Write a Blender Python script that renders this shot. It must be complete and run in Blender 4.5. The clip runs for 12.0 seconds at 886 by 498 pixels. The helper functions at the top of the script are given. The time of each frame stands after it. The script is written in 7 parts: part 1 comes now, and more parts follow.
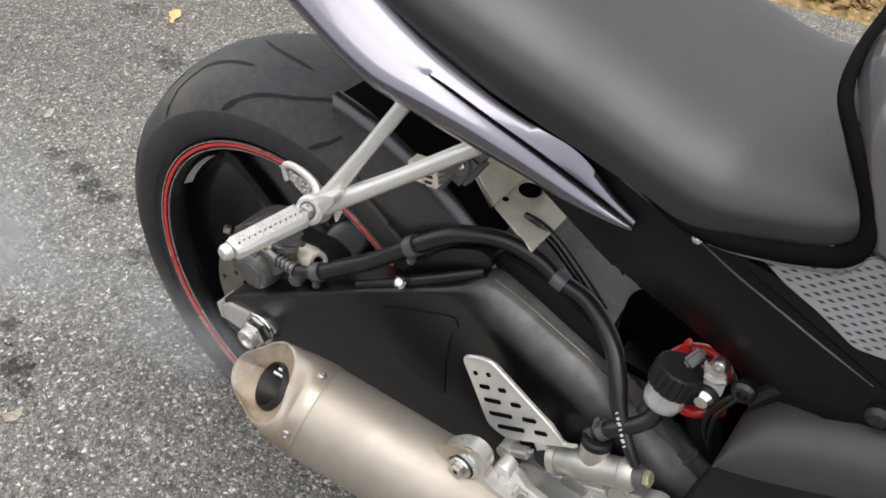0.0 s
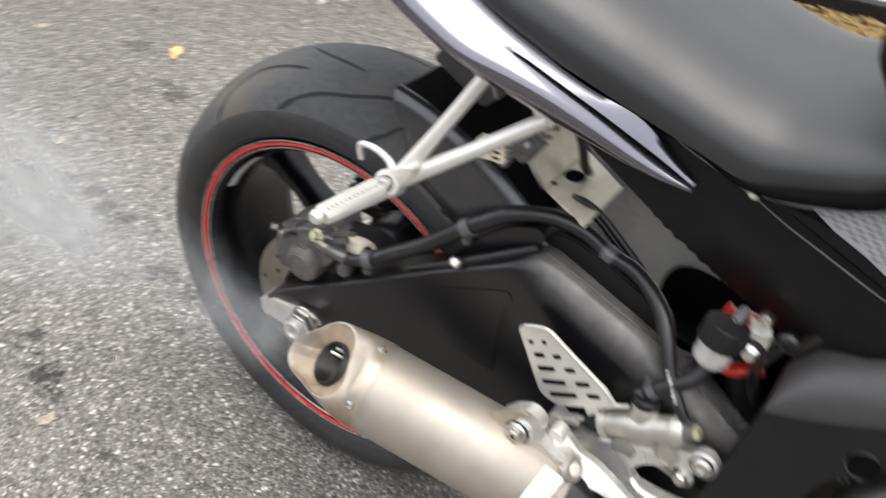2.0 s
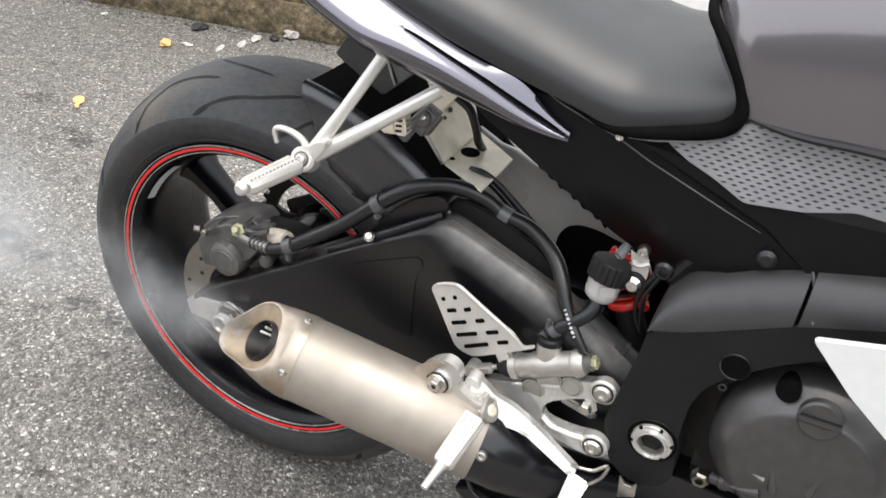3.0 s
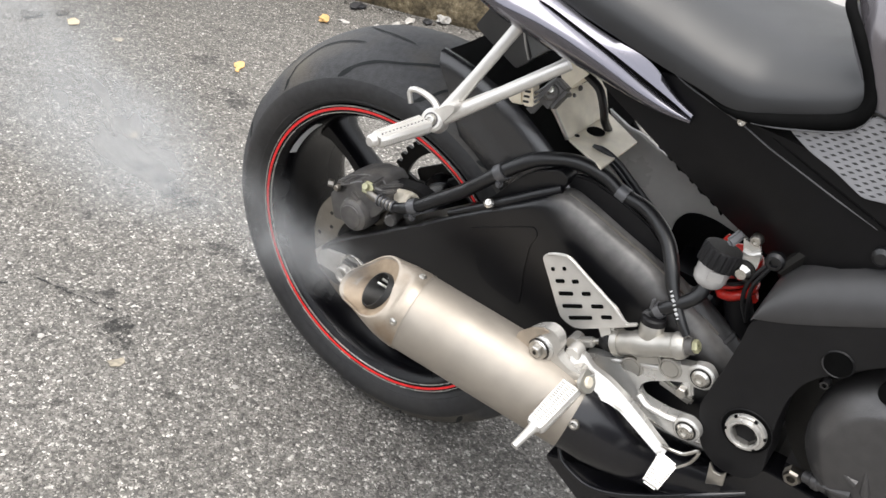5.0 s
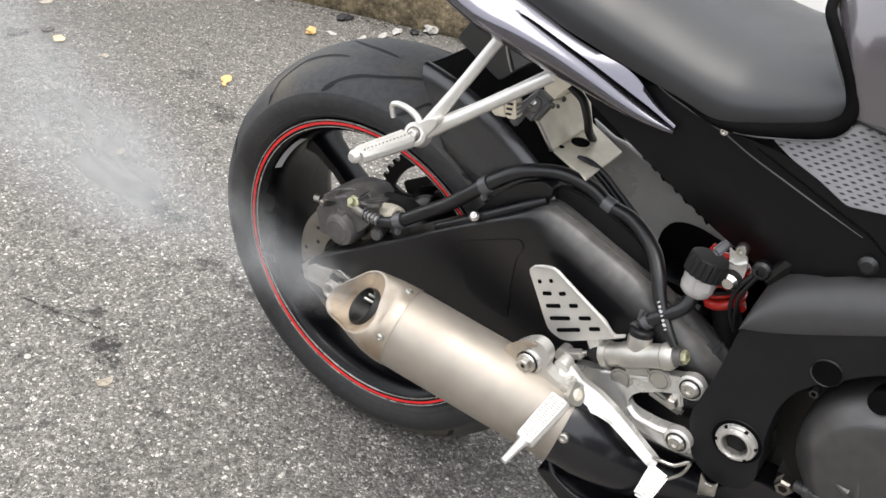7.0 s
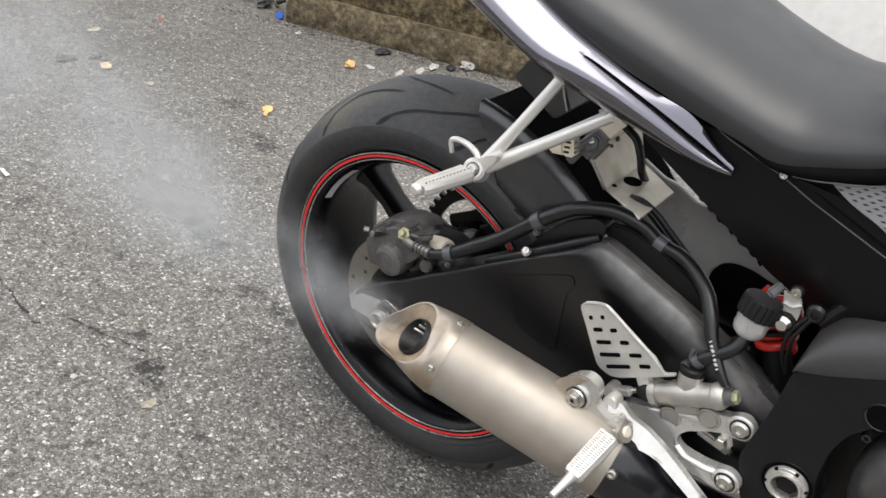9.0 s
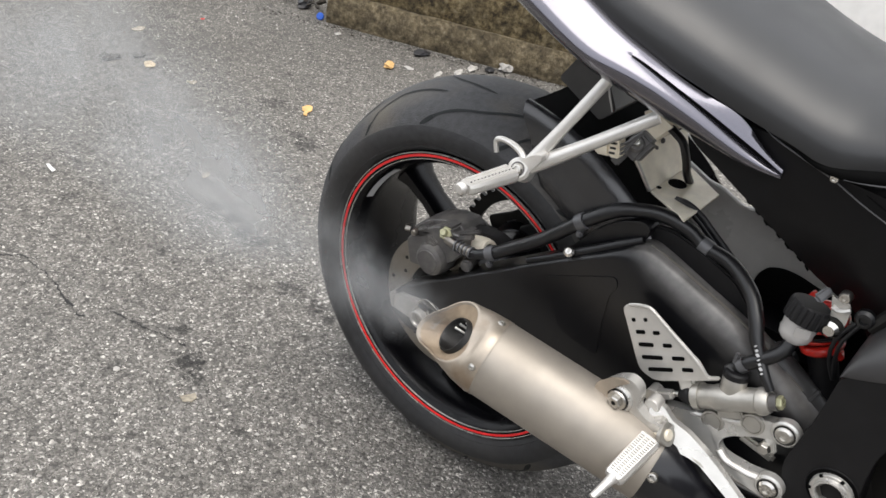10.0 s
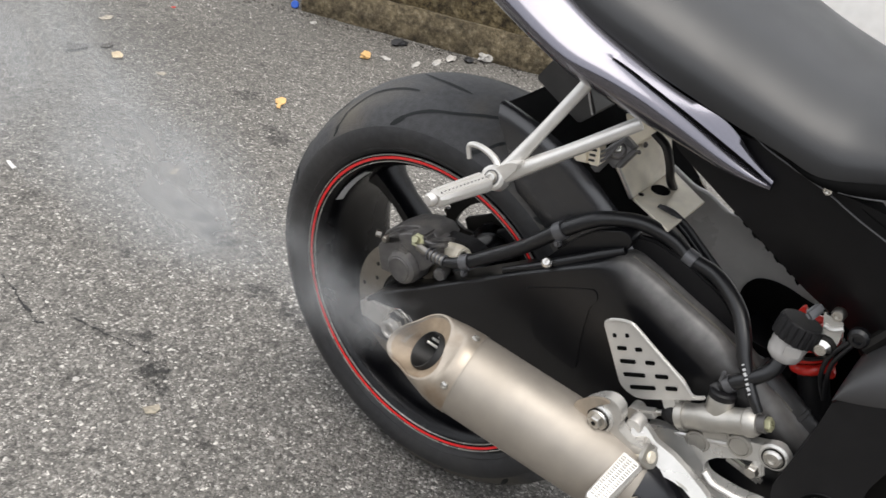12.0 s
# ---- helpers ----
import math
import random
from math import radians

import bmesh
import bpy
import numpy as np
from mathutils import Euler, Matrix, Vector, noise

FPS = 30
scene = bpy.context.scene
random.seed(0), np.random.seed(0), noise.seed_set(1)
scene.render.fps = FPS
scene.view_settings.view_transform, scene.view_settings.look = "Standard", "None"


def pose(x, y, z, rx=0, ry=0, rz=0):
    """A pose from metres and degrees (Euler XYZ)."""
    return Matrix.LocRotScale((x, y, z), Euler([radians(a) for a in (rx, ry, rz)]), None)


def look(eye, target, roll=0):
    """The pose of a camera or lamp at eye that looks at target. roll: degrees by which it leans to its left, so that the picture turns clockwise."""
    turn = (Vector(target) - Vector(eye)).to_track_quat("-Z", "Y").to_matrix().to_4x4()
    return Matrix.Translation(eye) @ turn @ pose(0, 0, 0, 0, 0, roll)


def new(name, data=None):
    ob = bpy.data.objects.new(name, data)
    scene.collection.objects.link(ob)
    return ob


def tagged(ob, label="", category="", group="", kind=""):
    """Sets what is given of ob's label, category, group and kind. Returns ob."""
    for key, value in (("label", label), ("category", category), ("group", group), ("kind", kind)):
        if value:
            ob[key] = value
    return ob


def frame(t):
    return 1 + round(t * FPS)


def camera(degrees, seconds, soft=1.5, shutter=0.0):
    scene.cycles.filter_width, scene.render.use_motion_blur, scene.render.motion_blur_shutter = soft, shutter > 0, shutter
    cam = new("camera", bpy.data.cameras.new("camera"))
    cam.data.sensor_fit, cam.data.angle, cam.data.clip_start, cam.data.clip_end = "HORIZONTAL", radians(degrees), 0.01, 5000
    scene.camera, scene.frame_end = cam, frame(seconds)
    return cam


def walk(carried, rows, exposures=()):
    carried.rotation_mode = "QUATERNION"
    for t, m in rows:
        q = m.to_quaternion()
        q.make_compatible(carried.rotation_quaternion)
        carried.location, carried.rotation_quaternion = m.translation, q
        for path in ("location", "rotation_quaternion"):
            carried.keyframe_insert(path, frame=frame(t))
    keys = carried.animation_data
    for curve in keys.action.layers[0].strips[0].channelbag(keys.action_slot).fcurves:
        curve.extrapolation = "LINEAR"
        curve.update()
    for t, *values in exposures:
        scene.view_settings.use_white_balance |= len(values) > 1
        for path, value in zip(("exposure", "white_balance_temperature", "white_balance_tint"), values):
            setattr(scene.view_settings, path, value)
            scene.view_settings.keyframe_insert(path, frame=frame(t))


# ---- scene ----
# ---- camera ----
cam = camera(52.2, 12.0, soft=1.5, shutter=0.5)
PATH = [
    (0.0, 0.5509, -0.7625, 1.0958, 28.53, -38.35, 11.06),
    (0.5, 0.5488, -0.7717, 1.0883, 29.92, -39.93, 11.89),
    (1.0, 0.5300, -0.7969, 1.0775, 31.42, -41.33, 14.23),
    (1.5, 0.5236, -0.8115, 1.0737, 31.71, -41.62, 13.75),
    (1.7, 0.5195, -0.8422, 1.0646, 31.53, -40.47, 14.68),
    (1.9, 0.5252, -0.8804, 1.0558, 29.72, -35.59, 14.19),
    (2.0, 0.5301, -0.8994, 1.0559, 26.14, -34.11, 12.19),
    (2.1, 0.5243, -0.9137, 1.0571, 24.32, -35.13, 11.76),
    (2.2, 0.5245, -0.9264, 1.0514, 21.07, -36.56, 11.64),
    (2.3, 0.5323, -0.9395, 1.0304, 20.27, -36.37, 10.87),
    (2.4, 0.5329, -0.9469, 1.0254, 20.11, -36.65, 10.81),
    (2.5, 0.5372, -0.9610, 1.0229, 20.49, -33.78, 11.08),
    (2.6, 0.5442, -0.9777, 1.0279, 19.79, -31.28, 11.10),
    (2.7, 0.5623, -0.9945, 1.0302, 19.65, -29.50, 10.95),
    (4.3, 0.6391, -1.0376, 1.0229, 26.68, -31.97, 12.08),
    (4.5, 0.6391, -1.0430, 1.0218, 28.00, -31.62, 12.43),
    (5.0, 0.6438, -1.0489, 1.0226, 29.89, -31.30, 11.97),
    (5.5, 0.6438, -1.0395, 1.0251, 29.84, -31.36, 10.70),
    (6.0, 0.6399, -1.0309, 1.0268, 30.86, -31.64, 10.08),
    (6.5, 0.6468, -1.0295, 1.0287, 30.60, -31.23, 10.06),
    (6.7, 0.6483, -1.0306, 1.0268, 30.09, -31.14, 10.47),
    (8.3, 0.6192, -1.0675, 1.0291, 29.20, -28.21, 12.44),
    (8.5, 0.6208, -1.0686, 1.0267, 29.54, -28.43, 12.50),
    (9.0, 0.6218, -1.0719, 1.0281, 31.46, -28.90, 11.82),
    (9.5, 0.6239, -1.0771, 1.0284, 32.46, -28.30, 11.64),
    (10.0, 0.6149, -1.0824, 1.0236, 33.78, -29.16, 11.61),
    (10.5, 0.6041, -1.0715, 1.0236, 34.12, -29.21, 11.94),
    (11.0, 0.5996, -1.0652, 1.0240, 33.64, -29.32, 11.94),
    (11.5, 0.5941, -1.0540, 1.0236, 33.55, -29.66, 11.70),
    (12.0, 0.5836, -1.0218, 1.0212, 32.33, -29.81, 12.12),
]


def eye_pose(x, y, z, yaw, pitch, roll):
    """Camera pose from yaw (to the left of +y), pitch (up) and lean to the left."""
    return pose(x, y, z, 90, 0, yaw) @ pose(0, 0, 0, pitch, 0, 0) @ pose(0, 0, 0, 0, 0, roll)


walk(cam, [(t, eye_pose(*p)) for t, *p in PATH],
     [(0.0, 0.5), (0.5, 0.6), (1.0, 0.68), (1.5, 0.72), (2.3, 0.9), (4.5, 0.84), (6.5, 0.87), (8.5, 0.54), (9.5, 0.5), (11.0, 0.42), (12.0, 0.42)])

# ---- world, sun, exposure ----
world = bpy.data.worlds.new("overcast_sky")
scene.world = world
world.use_nodes = True
wn = world.node_tree
sky = wn.nodes.new("ShaderNodeTexSky")
sky.sky_type = "NISHITA"
sky.sun_disc = False
sky.sun_elevation, sky.sun_rotation = radians(79), radians(142)
sky.air_density, sky.dust_density, sky.ozone_density = 1.0, 4.0, 0.6
soften = wn.nodes.new("ShaderNodeMixRGB")
soften.inputs[0].default_value = 0.75
soften.inputs[2].default_value = (9.0, 9.1, 9.3, 1)
wn.links.new(sky.outputs[0], soften.inputs[1])
wn.links.new(soften.outputs[0], wn.nodes["Background"].inputs[0])
wn.nodes["Background"].inputs[1].default_value = 0.15
sun_data = bpy.data.lights.new("sun", "SUN")
sun_data.energy, sun_data.angle, sun_data.color = 1.45, radians(50), (1.0, 0.97, 0.92)
sun = new("sun", sun_data)
sun.matrix_world = look((0.35, -0.45, 3.0), (0, 0, 0))

# ---- materials ----
def material(name, colour, rough=0.5, metal=0.0, grain=0.0, grain_scale=60.0, bump=0.0, bump_scale=200.0,
             wear=None, wear_amount=0.0, wear_scale=9.0, coat=0.0, spec=0.5, rough_var=0.0):
    """A surface with fine grain, broad stains or wear, and fine relief, in metres of the thing's own space."""
    m = bpy.data.materials.new(name)
    m.use_nodes = True
    t = m.node_tree
    b = t.nodes["Principled BSDF"]
    co = t.nodes.new("ShaderNodeTexCoord")
    base = t.nodes.new("ShaderNodeRGB")
    base.outputs[0].default_value = (*colour, 1)
    out = base.outputs[0]

    def noise_at(scale, detail=4.0):
        n = t.nodes.new("ShaderNodeTexNoise")
        n.inputs["Scale"].default_value, n.inputs["Detail"].default_value = scale, detail
        t.links.new(co.outputs["Object"], n.inputs["Vector"])
        return n.outputs["Fac"]

    def ranged(value, a, b2, lo, hi):
        r = t.nodes.new("ShaderNodeMapRange")
        for k, v in zip((1, 2, 3, 4), (a, b2, lo, hi)):
            r.inputs[k].default_value = v
        t.links.new(value, r.inputs[0])
        return r.outputs[0]

    def mixed(kind, fac, one, two):
        x = t.nodes.new("ShaderNodeMixRGB")
        x.blend_type = kind
        if isinstance(fac, float):
            x.inputs[0].default_value = fac
        else:
            t.links.new(fac, x.inputs[0])
        t.links.new(one, x.inputs[1])
        if isinstance(two, tuple):
            x.inputs[2].default_value = (*two, 1)
        else:
            t.links.new(two, x.inputs[2])
        return x.outputs[0]

    if grain:
        g = ranged(noise_at(grain_scale), 0.3, 0.7, 1 - grain, 1 + grain)
        out = mixed("MULTIPLY", 1.0, out, g)
    if wear:
        out = mixed("MIX", ranged(noise_at(wear_scale, 8.0), 0.5, 0.72, 0.0, wear_amount), out, wear)
    t.links.new(out, b.inputs["Base Color"])
    b.inputs["Metallic"].default_value = metal
    b.inputs["Specular IOR Level"].default_value = spec
    if rough_var:
        t.links.new(ranged(noise_at(14.0, 6.0), 0.3, 0.7, max(0.02, rough - rough_var), rough + rough_var), b.inputs["Roughness"])
    else:
        b.inputs["Roughness"].default_value = rough
    b.inputs["Coat Weight"].default_value = coat
    b.inputs["Coat Roughness"].default_value = 0.06
    if bump:
        n = t.nodes.new("ShaderNodeBump")
        n.inputs["Strength"].default_value, n.inputs["Distance"].default_value = bump, 0.002
        t.links.new(noise_at(bump_scale), n.inputs["Height"])
        t.links.new(n.outputs[0], b.inputs["Normal"])
    return m


M = {
    "rubber": material("tyre_rubber", (0.024, 0.024, 0.025), 0.62, grain=0.25, grain_scale=90, bump=0.25, bump_scale=500, wear=(0.06, 0.055, 0.05), wear_amount=0.35, wear_scale=7),
    "tread": material("tread_rubber", (0.05, 0.05, 0.052), 0.7, grain=0.2, grain_scale=120, bump=0.5, bump_scale=420, wear=(0.15, 0.125, 0.085), wear_amount=0.65, wear_scale=5),
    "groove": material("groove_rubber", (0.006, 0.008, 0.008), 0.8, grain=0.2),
    "rim": material("black_wheel_paint", (0.003, 0.003, 0.004), 0.24, spec=0.25, grain=0.2, rough_var=0.08, wear=(0.012, 0.011, 0.01), wear_amount=0.2),
    "red": material("red_pinstripe", (0.88, 0.018, 0.022), 0.35, grain=0.08, coat=0.4),
    "arm": material("satin_black_aluminium", (0.004, 0.004, 0.005), 0.33, spec=0.5, grain=0.15, bump=0.05, bump_scale=700, rough_var=0.06, wear=(0.02, 0.02, 0.021), wear_amount=0.25),
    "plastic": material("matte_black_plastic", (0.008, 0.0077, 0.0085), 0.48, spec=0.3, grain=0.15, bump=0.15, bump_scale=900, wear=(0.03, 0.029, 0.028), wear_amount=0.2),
    "sparpaint": material("satin_black_spar_paint", (0.0045, 0.0043, 0.005), 0.45, spec=0.24, grain=0.15, bump=0.12, bump_scale=900, wear=(0.02, 0.0195, 0.019), wear_amount=0.2),
    "panelgrey": material("grey_side_panel_plastic", (0.31, 0.31, 0.325), 0.36, spec=0.7, grain=0.1, bump=0.08, bump_scale=900, wear=(0.13, 0.128, 0.125), wear_amount=0.3),
    "glossblack": material("gloss_black_fairing", (0.006, 0.006, 0.008), 0.2, spec=0.6, grain=0.1, rough_var=0.05, wear=(0.03, 0.028, 0.026), wear_amount=0.2),
    # matte black that also paints the shade of uncut holes, slots and gaps
    "recess": material("matte_black_and_shade", (0.004, 0.004, 0.004), 0.9, spec=0.05, grain=0.2),
    "huggergrey": material("hugger_plastic", (0.02, 0.02, 0.022), 0.27, spec=0.95, grain=0.1, bump=0.08, bump_scale=900, wear=(0.05, 0.048, 0.046), wear_amount=0.3),
    # charcoal; on the engine cover's crown it paints the sky sheen of black plastic
    "crownplastic": material("charcoal_and_crown_sheen", (0.033, 0.032, 0.033), 0.42, spec=0.65, grain=0.1, bump=0.08, bump_scale=900, wear=(0.05, 0.048, 0.046), wear_amount=0.2),
    "chrome": material("bright_chromed_steel", (0.72, 0.7, 0.66), 0.16, metal=1.0, grain=0.08, grain_scale=150, rough_var=0.06, wear=(0.35, 0.31, 0.25), wear_amount=0.3, wear_scale=40),
    "darkgrey": material("charcoal_plastic", (0.045, 0.044, 0.044), 0.36, grain=0.12, bump=0.12, bump_scale=900, wear=(0.06, 0.058, 0.056), wear_amount=0.3),
    "vinyl": material("seat_vinyl", (0.008, 0.008, 0.0086), 0.4, grain=0.08, bump=0.1, bump_scale=1100, rough_var=0.05, spec=0.72),
    "paint": material("graphite_metallic_paint", (0.16, 0.155, 0.182), 0.25, metal=0.9, grain=0.05, grain_scale=900, coat=0.9),
    "tankpaint": material("dark_gloss_paint", (0.15, 0.138, 0.148), 0.18, metal=0.5, grain=0.05, grain_scale=900, coat=1.0),
    "steel": material("zinc_steel", (0.62, 0.6, 0.56), 0.3, metal=1.0, grain=0.12, grain_scale=150, rough_var=0.08, wear=(0.3, 0.26, 0.2), wear_amount=0.3),
    "alloy": material("cast_aluminium", (0.5, 0.48, 0.44), 0.42, metal=0.8, grain=0.08, bump=0.2, bump_scale=900, rough_var=0.06, wear=(0.45, 0.43, 0.4), wear_amount=0.3),
    "silver": material("silver_painted_alloy", (0.7, 0.68, 0.645), 0.34, metal=0.6, grain=0.06, bump=0.1, bump_scale=900, wear=(0.5, 0.47, 0.42), wear_amount=0.3),
    "castsilver": material("cast_silver_alloy", (0.66, 0.645, 0.61), 0.28, metal=0.65, grain=0.08, bump=0.15, bump_scale=900, rough_var=0.06, wear=(0.36, 0.34, 0.31), wear_amount=0.35),
    "titanium": material("brushed_titanium", (0.42, 0.38, 0.33), 0.56, metal=0.7, grain=0.07, grain_scale=40, rough_var=0.05, wear=(0.36, 0.31, 0.25), wear_amount=0.4, wear_scale=5),
    "tipmetal": material("heat_tinted_titanium", (0.46, 0.4, 0.33), 0.42, metal=0.7, grain=0.12, wear=(0.28, 0.18, 0.1), wear_amount=0.7, wear_scale=20),
    "heatbrown": material("heat_browned_titanium", (0.4, 0.31, 0.22), 0.45, metal=0.5, grain=0.15, wear=(0.2, 0.115, 0.055), wear_amount=0.9, wear_scale=28),
    "soot": material("sooty_steel_and_gap_shade", (0.012, 0.011, 0.010), 0.5, metal=0.3, grain=0.3),
    "zincplate": material("yellowed_zinc_plate", (0.86, 0.79, 0.65), 0.45, metal=0.25, grain=0.08, wear=(0.5, 0.43, 0.32), wear_amount=0.4, wear_scale=25),
    "greypanel": material("grey_inner_panel", (0.5, 0.48, 0.45), 0.3, spec=0.9, grain=0.05, rough_var=0.05, wear=(0.25, 0.235, 0.21), wear_amount=0.35, wear_scale=5),
    "caliper": material("grimy_caliper", (0.12, 0.115, 0.112), 0.5, metal=0.4, grain=0.25, bump=0.3, bump_scale=500, wear=(0.22, 0.2, 0.175), wear_amount=0.45, wear_scale=30),
    "disc": material("brake_disc_steel", (0.3, 0.28, 0.25), 0.35, metal=1.0, grain=0.1, wear=(0.2, 0.15, 0.1), wear_amount=0.3),
    "hose": material("rubber_hose", (0.008, 0.008, 0.009), 0.36, spec=0.6, grain=0.15),
    "clip": material("grey_clamp", (0.12, 0.12, 0.125), 0.4, metal=0.3, grain=0.1),
    "resin": material("cloudy_reservoir_plastic", (0.43, 0.415, 0.4), 0.16, grain=0.08, wear=(0.4, 0.36, 0.3), wear_amount=0.3, wear_scale=40),
    "spring": material("red_spring_paint", (0.7, 0.03, 0.02), 0.3, grain=0.08, coat=0.5),
    "engine": material("engine_magnesium_paint", (0.09, 0.087, 0.087), 0.31, metal=0.5, grain=0.1, bump=0.15, bump_scale=600, wear=(0.09, 0.085, 0.08), wear_amount=0.3),
    "whitepaint": material("white_fairing_paint", (0.8, 0.8, 0.8), 0.25, coat=0.6, grain=0.03),
    "white": material("white_siding_paint", (0.88, 0.88, 0.87), 0.6, grain=0.04, grain_scale=20, wear=(0.7, 0.69, 0.66), wear_amount=0.2),
    "bleed": material("yellowed_zinc_screw", (0.42, 0.41, 0.26), 0.4, metal=0.5, grain=0.15),
    "ink": material("printed_lettering", (0.6, 0.6, 0.6), 0.5, grain=0.05),
    "orange": material("orange_scrap", (0.62, 0.38, 0.15), 0.7, grain=0.25, grain_scale=80),
    "paper": material("pale_litter", (0.42, 0.4, 0.37), 0.6, grain=0.3, grain_scale=80),
    "fadedleaf": material("trodden_faded_leaf", (0.3, 0.265, 0.205), 0.8, grain=0.35, grain_scale=120),
    "bark": material("weathered_bark", (0.045, 0.038, 0.03), 0.8, grain=0.4, grain_scale=90, bump=0.5, bump_scale=300),
    "chipwhite": material("white_splinter", (0.75, 0.73, 0.7), 0.6, grain=0.1, grain_scale=90),
    "tan": material("dry_tan_leaf", (0.5, 0.4, 0.25), 0.75, grain=0.25, grain_scale=80),
    "redbit": material("red_plastic_bit", (0.5, 0.04, 0.03), 0.5, grain=0.1),
    "blue": material("blue_bottle_cap", (0.02, 0.1, 0.5), 0.35, grain=0.1),
    "dirtscrap": material("black_scrap", (0.02, 0.02, 0.022), 0.5, grain=0.3),
}


def sheen_arm():
    """Satin black paint with the crown's sky sheen painted grey, by an amount on the mesh."""
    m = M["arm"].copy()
    m.name = "black_aluminium_with_crown_sheen"
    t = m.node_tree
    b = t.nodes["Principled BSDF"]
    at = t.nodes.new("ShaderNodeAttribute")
    at.attribute_name = "crown_sheen"
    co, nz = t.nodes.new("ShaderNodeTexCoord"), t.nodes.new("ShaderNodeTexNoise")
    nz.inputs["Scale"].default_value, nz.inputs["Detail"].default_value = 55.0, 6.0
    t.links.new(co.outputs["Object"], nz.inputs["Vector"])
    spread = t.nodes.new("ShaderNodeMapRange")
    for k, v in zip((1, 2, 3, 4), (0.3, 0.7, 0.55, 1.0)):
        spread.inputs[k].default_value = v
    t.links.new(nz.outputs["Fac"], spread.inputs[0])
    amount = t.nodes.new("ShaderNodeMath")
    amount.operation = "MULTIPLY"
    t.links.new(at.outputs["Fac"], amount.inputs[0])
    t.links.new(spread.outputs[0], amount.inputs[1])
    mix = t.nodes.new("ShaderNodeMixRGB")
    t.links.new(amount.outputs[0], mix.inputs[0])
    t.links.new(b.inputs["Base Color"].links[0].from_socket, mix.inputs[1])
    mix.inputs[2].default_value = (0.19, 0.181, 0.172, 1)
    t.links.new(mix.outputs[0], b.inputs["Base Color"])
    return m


M["sheenarm"] = sheen_arm()


def ground_material():
    m = bpy.data.materials.new("weathered_asphalt")
    m.use_nodes = True
    t = m.node_tree
    b = t.nodes["Principled BSDF"]
    co = t.nodes.new("ShaderNodeTexCoord")

    def node(kind, **sets):
        n = t.nodes.new(kind)
        for k, v in sets.items():
            n.inputs[k].default_value = v
        return n

    def link(a, c):
        t.links.new(a, c)

    def ramp(value, *stops):
        r = t.nodes.new("ShaderNodeValToRGB")
        e = r.color_ramp.elements
        while len(e) < len(stops):
            e.new(0.5)
        for el, (p, c) in zip(e, stops):
            el.position, el.color = p, (*c, 1)
        link(value, r.inputs[0])
        return r.outputs[0]

    def mix(kind, fac, one, two):
        x = t.nodes.new("ShaderNodeMixRGB")
        x.blend_type = kind
        if isinstance(fac, float):
            x.inputs[0].default_value = fac
        else:
            link(fac, x.inputs[0])
        link(one, x.inputs[1])
        link(two, x.inputs[2])
        return x.outputs[0]

    stones = node("ShaderNodeTexVoronoi", Scale=175.0)
    fine = node("ShaderNodeTexVoronoi", Scale=380.0)
    clumps = node("ShaderNodeTexNoise", Scale=60.0, Detail=6.0, Roughness=0.7)
    patches = node("ShaderNodeTexNoise", Scale=2.2, Detail=8.0, Roughness=0.65)
    spots = node("ShaderNodeTexNoise", Scale=11.0, Detail=6.0, Roughness=0.6)
    bent = node("ShaderNodeVectorMath")
    wobble = node("ShaderNodeTexNoise", Scale=140.0, Detail=2.0)
    link(co.outputs["Object"], wobble.inputs["Vector"])
    small = node("ShaderNodeVectorMath")
    small.operation = "SCALE"
    small.inputs["Scale"].default_value = 0.011
    link(wobble.outputs["Color"], small.inputs[0])
    link(co.outputs["Object"], bent.inputs[0])
    link(small.outputs[0], bent.inputs[1])
    for n in (stones, fine):
        link(bent.outputs[0], n.inputs["Vector"])
    for n in (clumps, patches, spots):
        link(co.outputs["Object"], n.inputs["Vector"])

    def one(colour):
        s = t.nodes.new("ShaderNodeSeparateColor")
        link(colour, s.inputs[0])
        return s.outputs[0]

    stone_tone = ramp(one(stones.outputs["Color"]), (0.0, (0.07, 0.067, 0.063)), (0.45, (0.155, 0.149, 0.14)), (0.8, (0.25, 0.24, 0.226)), (0.91, (0.35, 0.338, 0.32)), (0.96, (0.7, 0.68, 0.65)))
    fine_tone = ramp(one(fine.outputs["Color"]), (0.0, (0.062, 0.059, 0.055)), (0.5, (0.165, 0.158, 0.149)), (0.9, (0.27, 0.259, 0.244)), (0.96, (0.66, 0.64, 0.61)))
    body = mix("MIX", ramp(clumps.outputs["Fac"], (0.44, (0, 0, 0)), (0.56, (1, 1, 1))), stone_tone, fine_tone)
    pits = ramp(stones.outputs["Distance"], (0.0, (1, 1, 1)), (0.45, (1, 1, 1)), (0.8, (0.4, 0.4, 0.4)))
    body = mix("MULTIPLY", 0.6, body, pits)
    mottle = node("ShaderNodeTexNoise", Scale=30.0, Detail=5.0, Roughness=0.65)
    link(co.outputs["Object"], mottle.inputs["Vector"])
    body = mix("MULTIPLY", 1.0, body, ramp(mottle.outputs["Fac"], (0.3, (0.72, 0.715, 0.7)), (0.5, (1.0, 1.0, 0.99)), (0.72, (1.28, 1.27, 1.25))))
    body = mix("MULTIPLY", 1.0, body, ramp(patches.outputs["Fac"], (0.3, (0.86, 0.84, 0.81)), (0.7, (1.22, 1.2, 1.17))))
    body = mix("MULTIPLY", 1.0, body, ramp(spots.outputs["Fac"], (0.27, (0.5, 0.49, 0.48)), (0.35, (1, 1, 1))))
